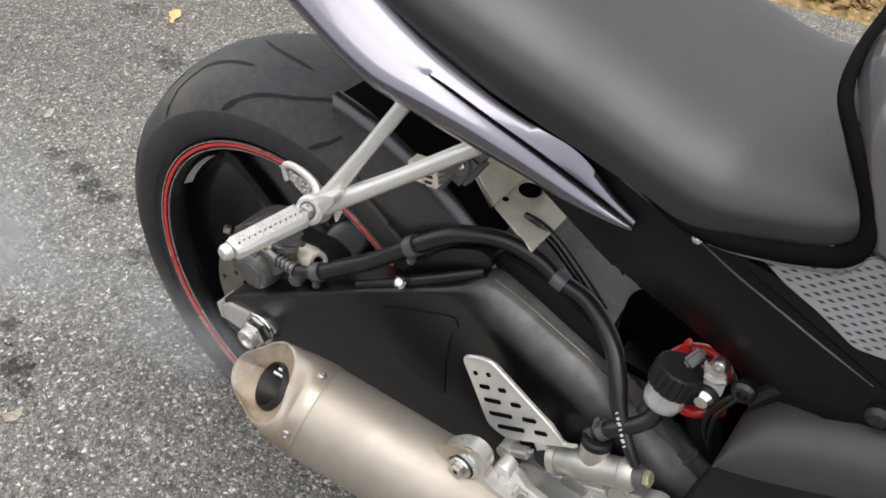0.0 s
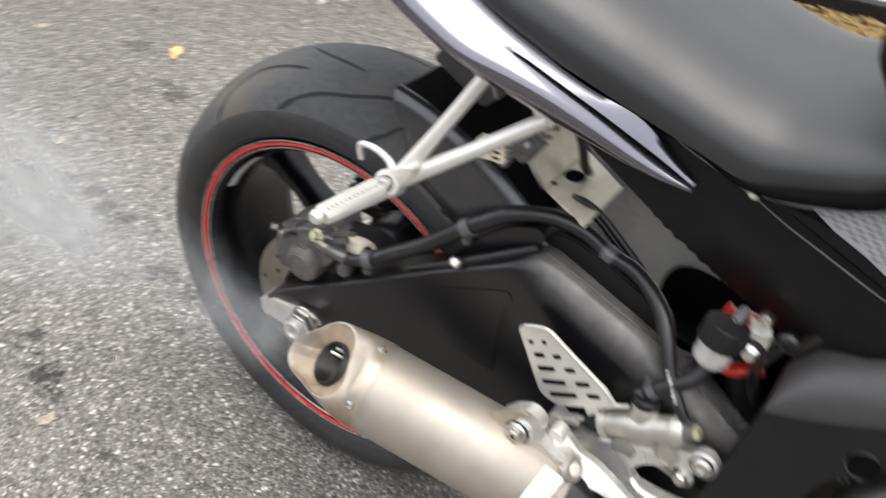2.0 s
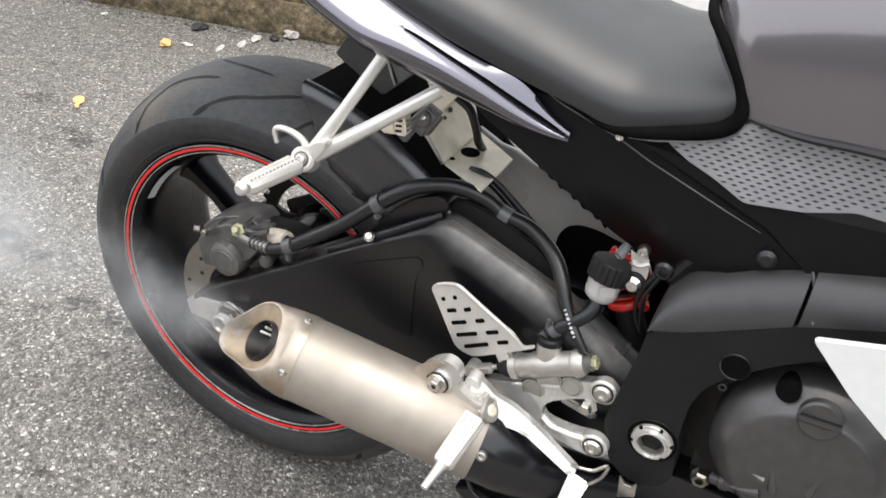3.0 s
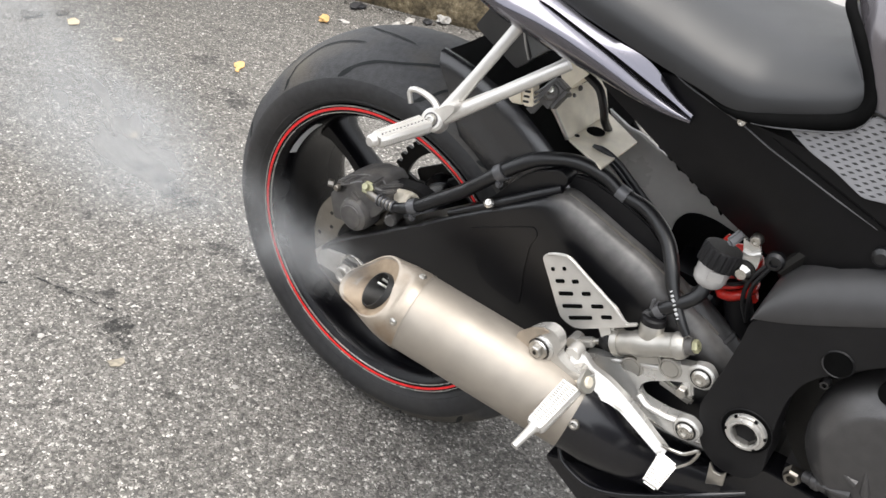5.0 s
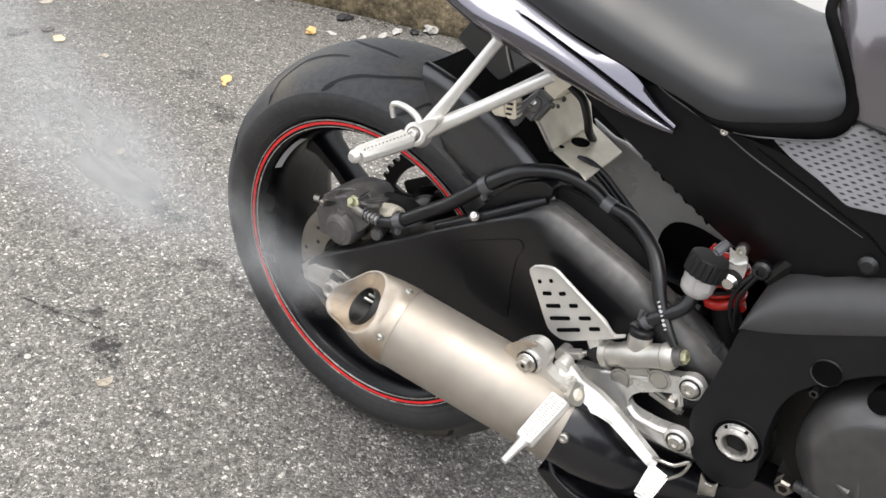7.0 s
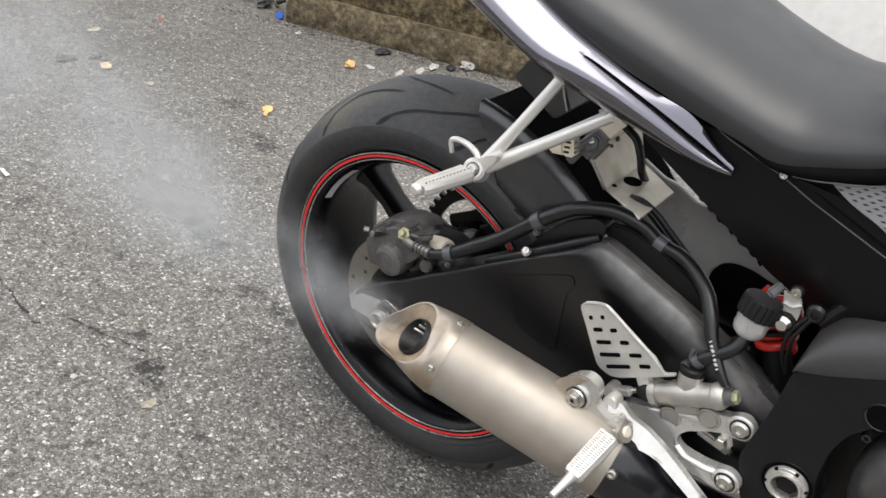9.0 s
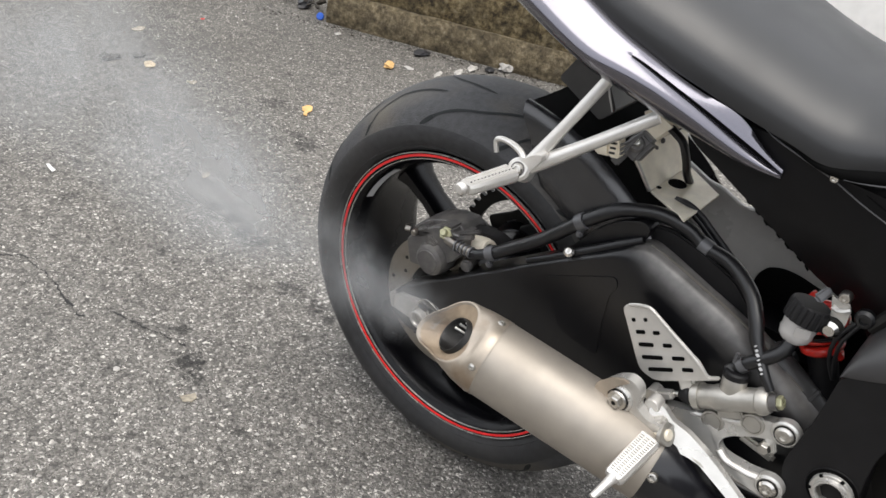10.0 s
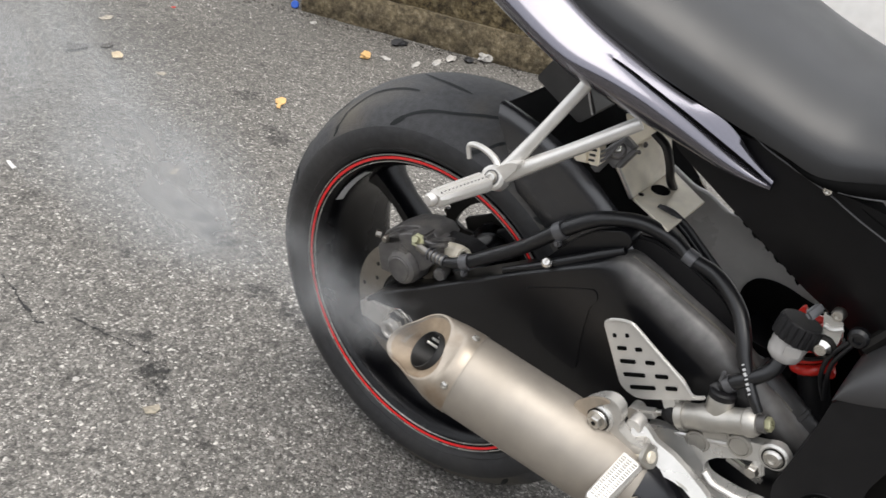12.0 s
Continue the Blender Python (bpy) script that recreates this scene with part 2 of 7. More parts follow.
    # asphalt darker towards -x, with a ragged change
    place = node("ShaderNodeSeparateXYZ")
    link(co.outputs["Object"], place.inputs[0])
    drift = node("ShaderNodeMath")
    drift.operation = "MULTIPLY_ADD"
    drift.inputs[1].default_value = -1.3
    link(patches.outputs["Fac"], drift.inputs[0])
    link(place.outputs[0], drift.inputs[2])
    darkening = node("ShaderNodeMapRange")
    for q, v in zip((1, 2, 3, 4), (-2.3, -1.05, 1.0, 0.0)):
        darkening.inputs[q].default_value = v
    link(drift.outputs[0], darkening.inputs[0])
    body = mix("MULTIPLY", 1.0, body, ramp(darkening.outputs[0], (0.0, (1, 1, 1)), (1.0, (0.68, 0.67, 0.65))))
    # oil drips with ragged, speckled edges
    ragged = node("ShaderNodeTexNoise", Scale=70.0, Detail=6.0, Roughness=0.75)
    link(co.outputs["Object"], ragged.inputs["Vector"])
    for x, y, r, tone in ((-0.41, -0.266, 0.055, 0.22), (-0.365, -0.283, 0.035, 0.35), (-0.493, -0.217, 0.035, 0.3), (-0.546, -0.274, 0.03, 0.45), (-0.66, 0.105, 0.045, 0.28), (-0.709, 0.112, 0.05, 0.25), (-0.771, 0.131, 0.045, 0.3), (-0.846, 0.131, 0.045, 0.4), (-0.737, -0.087, 0.03, 0.45), (-0.491, 0.039, 0.055, 0.35), (-0.403, 0.036, 0.045, 0.4),
                          (-0.356, 0.027, 0.03, 0.35), (-0.986, 0.55, 0.08, 0.42), (-1.05, 0.575, 0.05, 0.45), (-1.251, 0.67, 0.08, 0.5), (-1.04, -0.108, 0.05, 0.5), (-0.218, -0.311, 0.02, 0.4), (-0.314, -0.447, 0.022, 0.45), (-0.472, -0.374, 0.03, 0.55)):
        off = node("ShaderNodeVectorMath")
        off.operation = "DISTANCE"
        off.inputs[1].default_value = (x, y, 0)
        link(co.outputs["Object"], off.inputs[0])
        near = node("ShaderNodeMapRange")
        for q, v in zip((1, 2, 3, 4), (0.0, r, 0.24, -0.1)):
            near.inputs[q].default_value = v
        link(off.outputs["Value"], near.inputs[0])
        both = node("ShaderNodeMath")
        link(near.outputs[0], both.inputs[0])
        link(ragged.outputs["Fac"], both.inputs[1])
        body = mix("MULTIPLY", 1.0, body, ramp(both.outputs[0], (0.55, (1, 1, 1)), (0.64, (tone, tone, tone))))
    link(body, b.inputs["Base Color"])
    b.inputs["Roughness"].default_value = 0.82
    height = mix("ADD", 0.5, ramp(stones.outputs["Distance"], (0.0, (1, 1, 1)), (0.8, (0, 0, 0))), clumps.outputs["Fac"])
    bump = node("ShaderNodeBump", Strength=1.0, Distance=0.003)
    link(height, bump.inputs["Height"])
    link(bump.outputs[0], b.inputs["Normal"])
    return m


def mossy_concrete(name, tones, scale, bump):
    m = bpy.data.materials.new(name)
    m.use_nodes = True
    t = m.node_tree
    b = t.nodes["Principled BSDF"]
    co = t.nodes.new("ShaderNodeTexCoord")
    info = t.nodes.new("ShaderNodeObjectInfo")
    n = t.nodes.new("ShaderNodeTexNoise")
    n.inputs["Scale"].default_value, n.inputs["Detail"].default_value, n.inputs["Roughness"].default_value = scale, 9.0, 0.72
    shift = t.nodes.new("ShaderNodeVectorMath")
    shift.operation = "ADD"
    t.links.new(co.outputs["Object"], shift.inputs[0])
    t.links.new(info.outputs["Random"], shift.inputs[1])
    t.links.new(shift.outputs[0], n.inputs["Vector"])
    r = t.nodes.new("ShaderNodeValToRGB")
    e = r.color_ramp.elements
    while len(e) < len(tones):
        e.new(0.5)
    for el, (p, c) in zip(e, tones):
        el.position, el.color = p, (*c, 1)
    t.links.new(n.outputs["Fac"], r.inputs[0])
    broad = t.nodes.new("ShaderNodeTexNoise")
    broad.inputs["Scale"].default_value, broad.inputs["Detail"].default_value, broad.inputs["Roughness"].default_value = scale * 0.35, 5.0, 0.65
    t.links.new(shift.outputs[0], broad.inputs["Vector"])
    patchy = t.nodes.new("ShaderNodeMapRange")
    for q, v in zip((1, 2, 3, 4), (0.4, 0.62, 0.6, 1.25)):
        patchy.inputs[q].default_value = v
    t.links.new(broad.outputs["Fac"], patchy.inputs[0])
    blend = t.nodes.new("ShaderNodeMixRGB")
    blend.blend_type = "MULTIPLY"
    blend.inputs[0].default_value = 1.0
    t.links.new(r.outputs[0], blend.inputs[1])
    t.links.new(patchy.outputs[0], blend.inputs[2])
    t.links.new(blend.outputs[0], b.inputs["Base Color"])
    b.inputs["Roughness"].default_value = 0.9
    bp = t.nodes.new("ShaderNodeBump")
    bp.inputs["Strength"].default_value, bp.inputs["Distance"].default_value = bump, 0.01
    t.links.new(n.outputs["Fac"], bp.inputs["Height"])
    t.links.new(bp.outputs[0], b.inputs["Normal"])
    return m


M["asphalt"] = ground_material()
M["plaster"] = mossy_concrete("unseen_wall_grey", ((0.3, (0.12, 0.12, 0.12)), (0.6, (0.16, 0.16, 0.16)), (0.8, (0.19, 0.19, 0.19))), 3.0, 0.1)
M["block"] = mossy_concrete("mossy_concrete_block", ((0.36, (0.02, 0.014, 0.007)), (0.45, (0.085, 0.062, 0.028)), (0.52, (0.15, 0.115, 0.058)), (0.6, (0.22, 0.175, 0.1)), (0.7, (0.34, 0.285, 0.19))), 38.0, 1.0)
M["plinth"] = mossy_concrete("stained_concrete_plinth", ((0.33, (0.045, 0.034, 0.02)), (0.44, (0.12, 0.095, 0.055)), (0.54, (0.19, 0.15, 0.09)), (0.66, (0.31, 0.26, 0.175))), 52.0, 1.0)
M["soil"] = mossy_concrete("damp_soil", ((0.3, (0.015, 0.012, 0.009)), (0.55, (0.05, 0.042, 0.032)), (0.75, (0.13, 0.115, 0.09))), 22.0, 1.0)
M["mulch"] = mossy_concrete("wood_chips", ((0.3, (0.09, 0.055, 0.02)), (0.5, (0.3, 0.2, 0.08)), (0.7, (0.52, 0.38, 0.18))), 45.0, 1.0)


# ---- building helpers ----
def link_mesh(name, bm, mat, parent=None, label="", sharp=35):
    me = bpy.data.meshes.new(name)
    bmesh.ops.recalc_face_normals(bm, faces=bm.faces)
    bm.to_mesh(me)
    bm.free()
    for p in me.polygons:
        p.use_smooth = True
    me.set_sharp_from_angle(angle=radians(sharp))
    me.materials.append(M[mat])
    ob = new(name, me)
    ob.parent = parent
    if label:
        ob["label"] = label
    return ob


def part(name, bm, mat, parent, label="", sharp=35):
    return link_mesh(name, bm, mat, parent, label, sharp)


def thing(name, at, label, category, group=""):
    e = new(name)
    e.matrix_world = at
    e.empty_display_size = 0.1
    return tagged(e, label, category, group)


def slab(outline, y0, y1, bevel=0.002, segments=2, flat="y"):
    """A plate cut to an outline of (x, z), from y0 to y1 (or (x, y) from z0 to z1)."""
    bm = bmesh.new()
    def at(u, v, w):
        return (u, w, v) if flat == "y" else (u, v, w)
    a = [bm.verts.new(at(u, v, y0)) for u, v in outline]
    b = [bm.verts.new(at(u, v, y1)) for u, v in outline]
    n = len(outline)
    bm.faces.new(a)
    bm.faces.new(b[::-1])
    for i in range(n):
        bm.faces.new((a[i], b[i], b[(i + 1) % n], a[(i + 1) % n]))
    bmesh.ops.recalc_face_normals(bm, faces=bm.faces)
    if bevel:
        bmesh.ops.bevel(bm, geom=list(bm.edges), offset=bevel, segments=segments, affect="EDGES", clamp_overlap=True)
    return bm


def rounded(outline, radius, steps=4):
    """The outline with its corners rounded off."""
    out, n = [], len(outline)
    for i in range(n):
        p, a, b = (Vector(outline[j]) for j in (i, i - 1, (i + 1) % n))
        r = min(radius, 0.45 * (a - p).length, 0.45 * (b - p).length)
        s, e = p + (a - p).normalized() * r, p + (b - p).normalized() * r
        for k in range(steps + 1):
            f = k / steps
            out.append(tuple((1 - f) ** 2 * s + 2 * f * (1 - f) * p + f * f * e))
    return out


def box(size, at=(0, 0, 0), turn=None, bevel=0.003, segments=2):
    bm = bmesh.new()
    bmesh.ops.create_cube(bm, size=1, matrix=Matrix.Diagonal((*size, 1)))
    if bevel:
        bmesh.ops.bevel(bm, geom=list(bm.edges), offset=bevel, segments=segments, affect="EDGES", clamp_overlap=True)
    m = Matrix.Translation(at) @ (turn.to_4x4() if turn else Matrix())
    bmesh.ops.transform(bm, matrix=m, verts=bm.verts)
    return bm


def along(axis):
    """A turn that lays +z along the axis."""
    return Vector(axis).normalized().to_track_quat("Z", "Y").to_matrix()


def lathe(profile, at=(0, 0, 0), axis=(0, 0, 1), steps=32, closed=False):
    """A turned body: (radius, height) rows round the axis."""
    bm = bmesh.new()
    rings = []
    for r, h in profile:
        if r < 1e-6:
            rings.append([bm.verts.new((0, 0, h))])
        else:
            rings.append([bm.verts.new((r * math.cos(2 * math.pi * i / steps), r * math.sin(2 * math.pi * i / steps), h)) for i in range(steps)])
    pairs = list(zip(rings, rings[1:])) + ([(rings[-1], rings[0])] if closed else [])
    for a, b in pairs:
        for i in range(steps):
            j = (i + 1) % steps
            q = [a[i % len(a)], a[j % len(a)], b[j % len(b)], b[i % len(b)]]
            q = [v for k, v in enumerate(q) if v not in q[:k]]
            if len(q) > 2:
                bm.faces.new(q)
    m = Matrix.Translation(at) @ along(axis).to_4x4()
    bmesh.ops.transform(bm, matrix=m, verts=bm.verts)
    return bm


def smooth_line(points, per=6):
    """A Catmull-Rom line through the points."""
    p = [Vector(q) for q in points]
    p = [2 * p[0] - p[1], *p, 2 * p[-1] - p[-2]]
    out = []
    for i in range(1, len(p) - 2):
        for k in range(per):
            t = k / per
            a, b, c, d = p[i - 1:i + 3]
            out.append(0.5 * (2 * b + (c - a) * t + (2 * a - 5 * b + 4 * c - d) * t * t + (3 * b - a - 3 * c + d) * t ** 3))
    return out + [p[-2]]


def tube(points, radius, sides=12, per=6, flat=1.0, smooth=True):
    """A round bar or hose along a smooth line; radius may be a list, one for each given point."""
    line = smooth_line(points, per) if smooth else [Vector(q) for q in points]
    if isinstance(radius, (int, float)):
        radii = [radius] * len(line)
    else:
        radii = [float(np.interp(i / (len(line) - 1) * (len(points) - 1), range(len(points)), radius)) for i in range(len(line))]
    bm = bmesh.new()
    rings, up = [], None
    for i, p in enumerate(line):
        d = (line[min(i + 1, len(line) - 1)] - line[max(i - 1, 0)]).normalized()
        if up is None:
            up = d.orthogonal().normalized()
        up = (up - d * up.dot(d)).normalized()
        side = d.cross(up)
        rings.append([bm.verts.new(p + radii[i] * (math.cos(2 * math.pi * k / sides) * up + flat * math.sin(2 * math.pi * k / sides) * side)) for k in range(sides)])
    for a, b in zip(rings, rings[1:]):
        for k in range(sides):
            bm.faces.new((a[k], a[(k + 1) % sides], b[(k + 1) % sides], b[k]))
    bm.faces.new(rings[0][::-1])
    bm.faces.new(rings[-1])
    return bm


def loft(sections, cap=True, closed=True):
    """A skin over rings of equally many points."""
    bm = bmesh.new()
    rings = [[bm.verts.new(p) for p in s] for s in sections]
    n = len(rings[0])
    for a, b in zip(rings, rings[1:]):
        for k in range(n if closed else n - 1):
            bm.faces.new((a[k], a[(k + 1) % n], b[(k + 1) % n], b[k]))
    if cap and closed:
        bm.faces.new(rings[0][::-1])
        bm.faces.new(rings[-1])
    return bm


def resampled(rows, steps):
    """Rows of numbers by their first, smoothed and cut into even steps."""
    pts = smooth_line([Vector((i, 0, 0)) for i in range(len(rows))], 1)
    a = np.array(rows, float)
    pad = np.vstack([2 * a[0] - a[1], a, 2 * a[-1] - a[-2]])
    out = []
    for s in np.linspace(0, len(rows) - 1, steps):
        i = min(int(s), len(rows) - 2)
        t = s - i
        p, q, r, u = pad[i:i + 4]
        out.append(0.5 * (2 * q + (r - p) * t + (2 * p - 5 * q + 4 * r - u) * t * t + (3 * q - p - 3 * r + u) * t ** 3))
    return out


def joined(*bms):
    """Several bodies as one mesh."""
    out = bmesh.new()
    for b in bms:
        me = bpy.data.meshes.new("tmp")
        b.to_mesh(me)
        b.free()
        out.from_mesh(me)
        bpy.data.meshes.remove(me)
    return out


def hexagon(r, h, at, axis, hollow=0.0):
    rows = [(hollow, h * 0.55), (hollow, h), (r * 0.82, h), (r, h * 0.8), (r, 0), (hollow, 0)] if hollow else [(0, h), (r * 0.82, h), (r, h * 0.8), (r, 0), (0, 0)]
    return lathe(rows, at, axis, steps=6)


def bolt(r, at, axis=(0, -1, 0), h=0.005, socket=True):
    """A button-head screw with a socket."""
    rows = [(0, h * 0.45), (r * 0.42, h * 0.45), (r * 0.45, h), (r * 0.75, h * 0.92), (r, h * 0.35), (r, -0.004), (0, -0.004)]
    if not socket:
        rows = [(0, h), (r * 0.6, h * 0.92), (r, h * 0.35), (r, -0.004), (0, -0.004)]
    return lathe(rows, at, axis, steps=14)


# ---- ground, wall and backdrop ----
def ground_sheet():
    bm = bmesh.new()
    bmesh.ops.create_grid(bm, x_segments=2, y_segments=2, size=150)
    return bm


ground = link_mesh("ground", ground_sheet(), "asphalt")
tagged(ground, "weathered grey asphalt with pale aggregate and dark stains", "ground", kind="structure")

WALL_START, WALL_TURN = (-1.785, 1.405), 22.5
wall_pose = pose(WALL_START[0], WALL_START[1], 0, 0, 0, WALL_TURN)

wall = link_mesh("wall_north", box((1.5, 0.18, 0.56), (0.76, 0.13, 0.28), bevel=0.004), "plinth")
wall.matrix_world = wall_pose
tagged(wall, "low mossy concrete block retaining wall along the asphalt edge", "wall", kind="structure")


def rough_block(length, height, depth, seed, amount=0.005):
    """A long weathered course with an uneven face and crumbled edges."""
    nx, nz = max(4, int(length / 0.02)), max(4, int(height / 0.02))
    verts, faces = [], []
    for i in range(nx + 1):
        for k in range(nz + 1):
            x, z = (i / nx - 0.5) * length, (k / nz - 0.5) * height
            edge = min(1.0, 3.0 * min(k, nz - k) / nz + 0.1)
            wob = noise.noise((x * 9, z * 9, seed)) + 0.7 * noise.noise((x * 31, z * 31, seed + 3))
            verts.append((x, -depth / 2 - amount * wob + 0.008 * (1 - edge), z + 0.004 * noise.noise((x * 14, z * 5, seed + 7))))
    step = nz + 1
    faces = [(i * step + k, (i + 1) * step + k, (i + 1) * step + k + 1, i * step + k + 1) for i in range(nx) for k in range(nz)]
    n = len(verts)
    rim = [k for k in range(step)] + [i * step + nz for i in range(1, nx + 1)] + [nx * step + k for k in range(nz - 1, -1, -1)] + [i * step for i in range(nx - 1, 0, -1)]
    verts += [(verts[q][0], depth / 2, verts[q][2]) for q in rim]
    m = len(rim)
    faces += [(rim[q], rim[(q + 1) % m], n + (q + 1) % m, n + q) for q in range(m)]
    me = bpy.data.meshes.new("tmp")
    me.from_pydata(verts, [], faces)
    bm = bmesh.new()
    bm.from_mesh(me)
    bpy.data.meshes.remove(me)
    return bm


for row, (z0, height, proud, mat) in enumerate(((0.0, 0.12, 0.016, "plinth"), (0.121, 0.2, 0.0, "block"), (0.322, 0.21, 0.002, "block"))):
    for x0, x1 in (((0.0, 1.5),) if row == 0 else ((0.0, 0.7 + 0.1 * row), (0.702 + 0.1 * row, 1.5))):
        b = link_mesh("block", rough_block(x1 - x0, height, 0.06, 10 * row + x0), mat, wall, sharp=60)
        b.location = ((x0 + x1) / 2, 0.03 - proud, z0 + height / 2)

# soil and litter beyond the end of the wall, wood chips beyond its other end
def patch(outline, height, seed, cells=26, rough=0.02):
    """A low uneven bed that falls to the ground at its rim."""
    rng = random.Random(seed)
    (x0, x1), (y0, y1) = outline
    bm = bmesh.new()
    grid = []
    for i in range(cells + 1):
        line = []
        for j in range(cells + 1):
            u, v = i / cells, j / cells
            edge = min(1, 8 * min(u, 1 - u, v, 1 - v))
            x, y = x0 + (x1 - x0) * u, y0 + (y1 - y0) * v
            wob = noise.noise((x * 3, y * 3, seed))
            line.append(bm.verts.new((x + 0.03 * wob, y + 0.04 * noise.noise((x * 4, y * 4, seed + 5)), -0.02 + edge * (height + 0.022 + rough * (wob + rng.uniform(-0.5, 0.5))))))
        grid.append(line)
    for i in range(cells):
        for j in range(cells):
            bm.faces.new((grid[i][j], grid[i + 1][j], grid[i + 1][j + 1], grid[i][j + 1]))
    return bm


soil = link_mesh("soil_bed", patch(((-3.2, -0.03), (0.02, 2.2)), 0.02, 3), "soil")
soil.matrix_world = wall_pose
tagged(soil, "dark damp soil with leaf litter past the wall's end", "soil", kind="structure")
chips = link_mesh("mulch_bed", patch(((1.52, 5.0), (0.2, 0.92)), 0.02, 4, 40), "mulch")
chips.matrix_world = wall_pose
tagged(chips, "golden brown wood chip mulch behind the wall", "mulch", kind="structure")


def flakes(count, area, size, seed, lift=0.0, flat=0.35):
    """Loose chips and flakes, tilted at random, as one mesh."""
    rng = random.Random(seed)
    (x0, x1), (y0, y1) = area
    verts, faces = [], []
    for _ in range(count):
        x, y, s = rng.uniform(x0, x1), rng.uniform(y0, y1), rng.uniform(*size)
        turn = Euler((rng.uniform(-flat, flat), rng.uniform(-flat, flat), rng.uniform(0, 6.3))).to_matrix()
        n = len(verts)
        w, h = s * rng.uniform(0.4, 0.9), s * 0.18
        for c in ((-s, -w * 0.6, -h), (s * 0.8, -w, -h), (s, w, -h), (-s * 0.7, w * 0.8, -h), (-s, -w * 0.6, h), (s * 0.8, -w, h), (s, w, h), (-s * 0.7, w * 0.8, h)):
            verts.append(Vector((x, y, lift + h + 0.2 * s)) + turn @ (Vector(c) * 0.5))
        faces += [tuple(n + i for i in f) for f in ((3, 2, 1, 0), (4, 5, 6, 7), (0, 1, 5, 4), (1, 2, 6, 5), (2, 3, 7, 6), (3, 0, 4, 7))]
    me = bpy.data.meshes.new("flakes")
    me.from_pydata(verts, [], faces)
    return me


def stuff(name, me, mat, at, label, category):
    me.materials.append(M[mat])
    ob = new(name, me)
    ob.matrix_world = at
    return tagged(ob, label, category, kind="stuff")


stuff("wood_chips", flakes(2600, ((1.55, 3.6), (0.28, 0.9)), (0.012, 0.04), 11, 0.02, 0.8), "mulch", wall_pose, "loose golden brown wood chips on the mulch bed", "wood chips")
stuff("leaf_litter", flakes(900, ((-1.6, -0.05), (0.05, 1.0)), (0.012, 0.045), 12, 0.02, 0.7), "soil", wall_pose, "dark rotting leaves and bark on the soil", "leaf litter")
stuff("grit", flakes(320, ((-0.6, 1.5), (-0.2, -0.015)), (0.002, 0.006), 13, 0.0, 0.6), "paper", wall_pose, "pale grit washed against the wall's foot", "grit")
stuff("dark_grit", flakes(260, ((-0.3, 1.5), (-0.09, -0.01)), (0.003, 0.01), 14, 0.0, 0.6), "soil", wall_pose, "dark grit and dirt along the wall's foot", "grit")
stuff("loose_stones", flakes(900, ((-2.6, 0.5), (-1.2, 1.3)), (0.003, 0.008), 15, 0.0, 0.6), "paper", pose(0, 0, 0), "small pale loose stones scattered on the asphalt", "gravel")

# white wall on a black foot, behind the mulch
backdrop = link_mesh("wall_white", box((6.1, 0.12, 2.75), (2.6, 1.065, 1.375), bevel=0.004), "white")
backdrop.matrix_world = wall_pose
tagged(backdrop, "plain white painted wall behind the mulch bed", "wall", kind="structure")
foot = link_mesh("baseboard", box((6.1, 0.1, 0.1), (2.6, 0.955, 0.045), bevel=0.006), "plastic")
foot.matrix_world = wall_pose
tagged(foot, "black foot rail of the white wall", "baseboard", kind="structure")


# ---- small litter on the asphalt ----
def scrap(name, at, size, mat, label, category, seed, turn=0.0):
    """A crumpled scrap with thickness."""
    rng = random.Random(seed)
    bm = bmesh.new()
    bmesh.ops.create_icosphere(bm, subdivisions=2, radius=0.5)
    for v in bm.verts:
        v.co *= 1 + rng.uniform(-0.35, 0.3)
    bmesh.ops.transform(bm, matrix=Matrix.Diagonal((*size, 1)), verts=bm.verts)
    low = min(v.co.z for v in bm.verts)
    bmesh.ops.translate(bm, verts=bm.verts, vec=(0, 0, -low - 0.001))
    ob = link_mesh(name, bm, mat, sharp=25)
    ob.matrix_world = pose(at[0], at[1], 0, 0, 0, turn)
    return tagged(ob, label, category)


def flat_scrap(name, outline, thick, mat, label, category, seed, curl=0.006):
    """A thin torn piece lying on the ground, cut to an outline in the place's x and y, slightly curled."""
    cx, cy = sum(p[0] for p in outline) / len(outline), sum(p[1] for p in outline) / len(outline)
    bm = slab([(x - cx, y - cy) for x, y in outline], 0.0, thick, thick * 0.25, 1, "z")
    bmesh.ops.triangulate(bm, faces=bm.faces)
    bmesh.ops.subdivide_edges(bm, edges=list(bm.edges), cuts=2, use_grid_fill=True)
    for v in bm.verts:
        q = Vector((v.co.x, v.co.y, seed))
        v.co.z += curl * (0.5 + 0.5 * noise.noise(q * 40)) * min(1.0, math.hypot(v.co.x, v.co.y) / 0.03)
        v.co.x += 0.0015 * noise.noise(q * 180)
        v.co.y += 0.0015 * noise.noise(q * 150 + Vector((7, 0, 0)))
    low = min(v.co.z for v in bm.verts)
    bmesh.ops.translate(bm, verts=bm.verts, vec=(0, 0, -low))
    ob = link_mesh(name, bm, mat, sharp=30)
    ob.matrix_world = pose(cx, cy, 0.0005)
    return tagged(ob, label, category)


# unseen plain walls, added behind and beside the camera to darken reflections
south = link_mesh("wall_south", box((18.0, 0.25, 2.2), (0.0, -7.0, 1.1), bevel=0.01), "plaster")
tagged(south, "unseen plain wall added behind the camera to darken reflections", "wall", kind="structure")
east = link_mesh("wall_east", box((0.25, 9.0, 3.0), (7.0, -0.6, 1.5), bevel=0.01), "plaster")
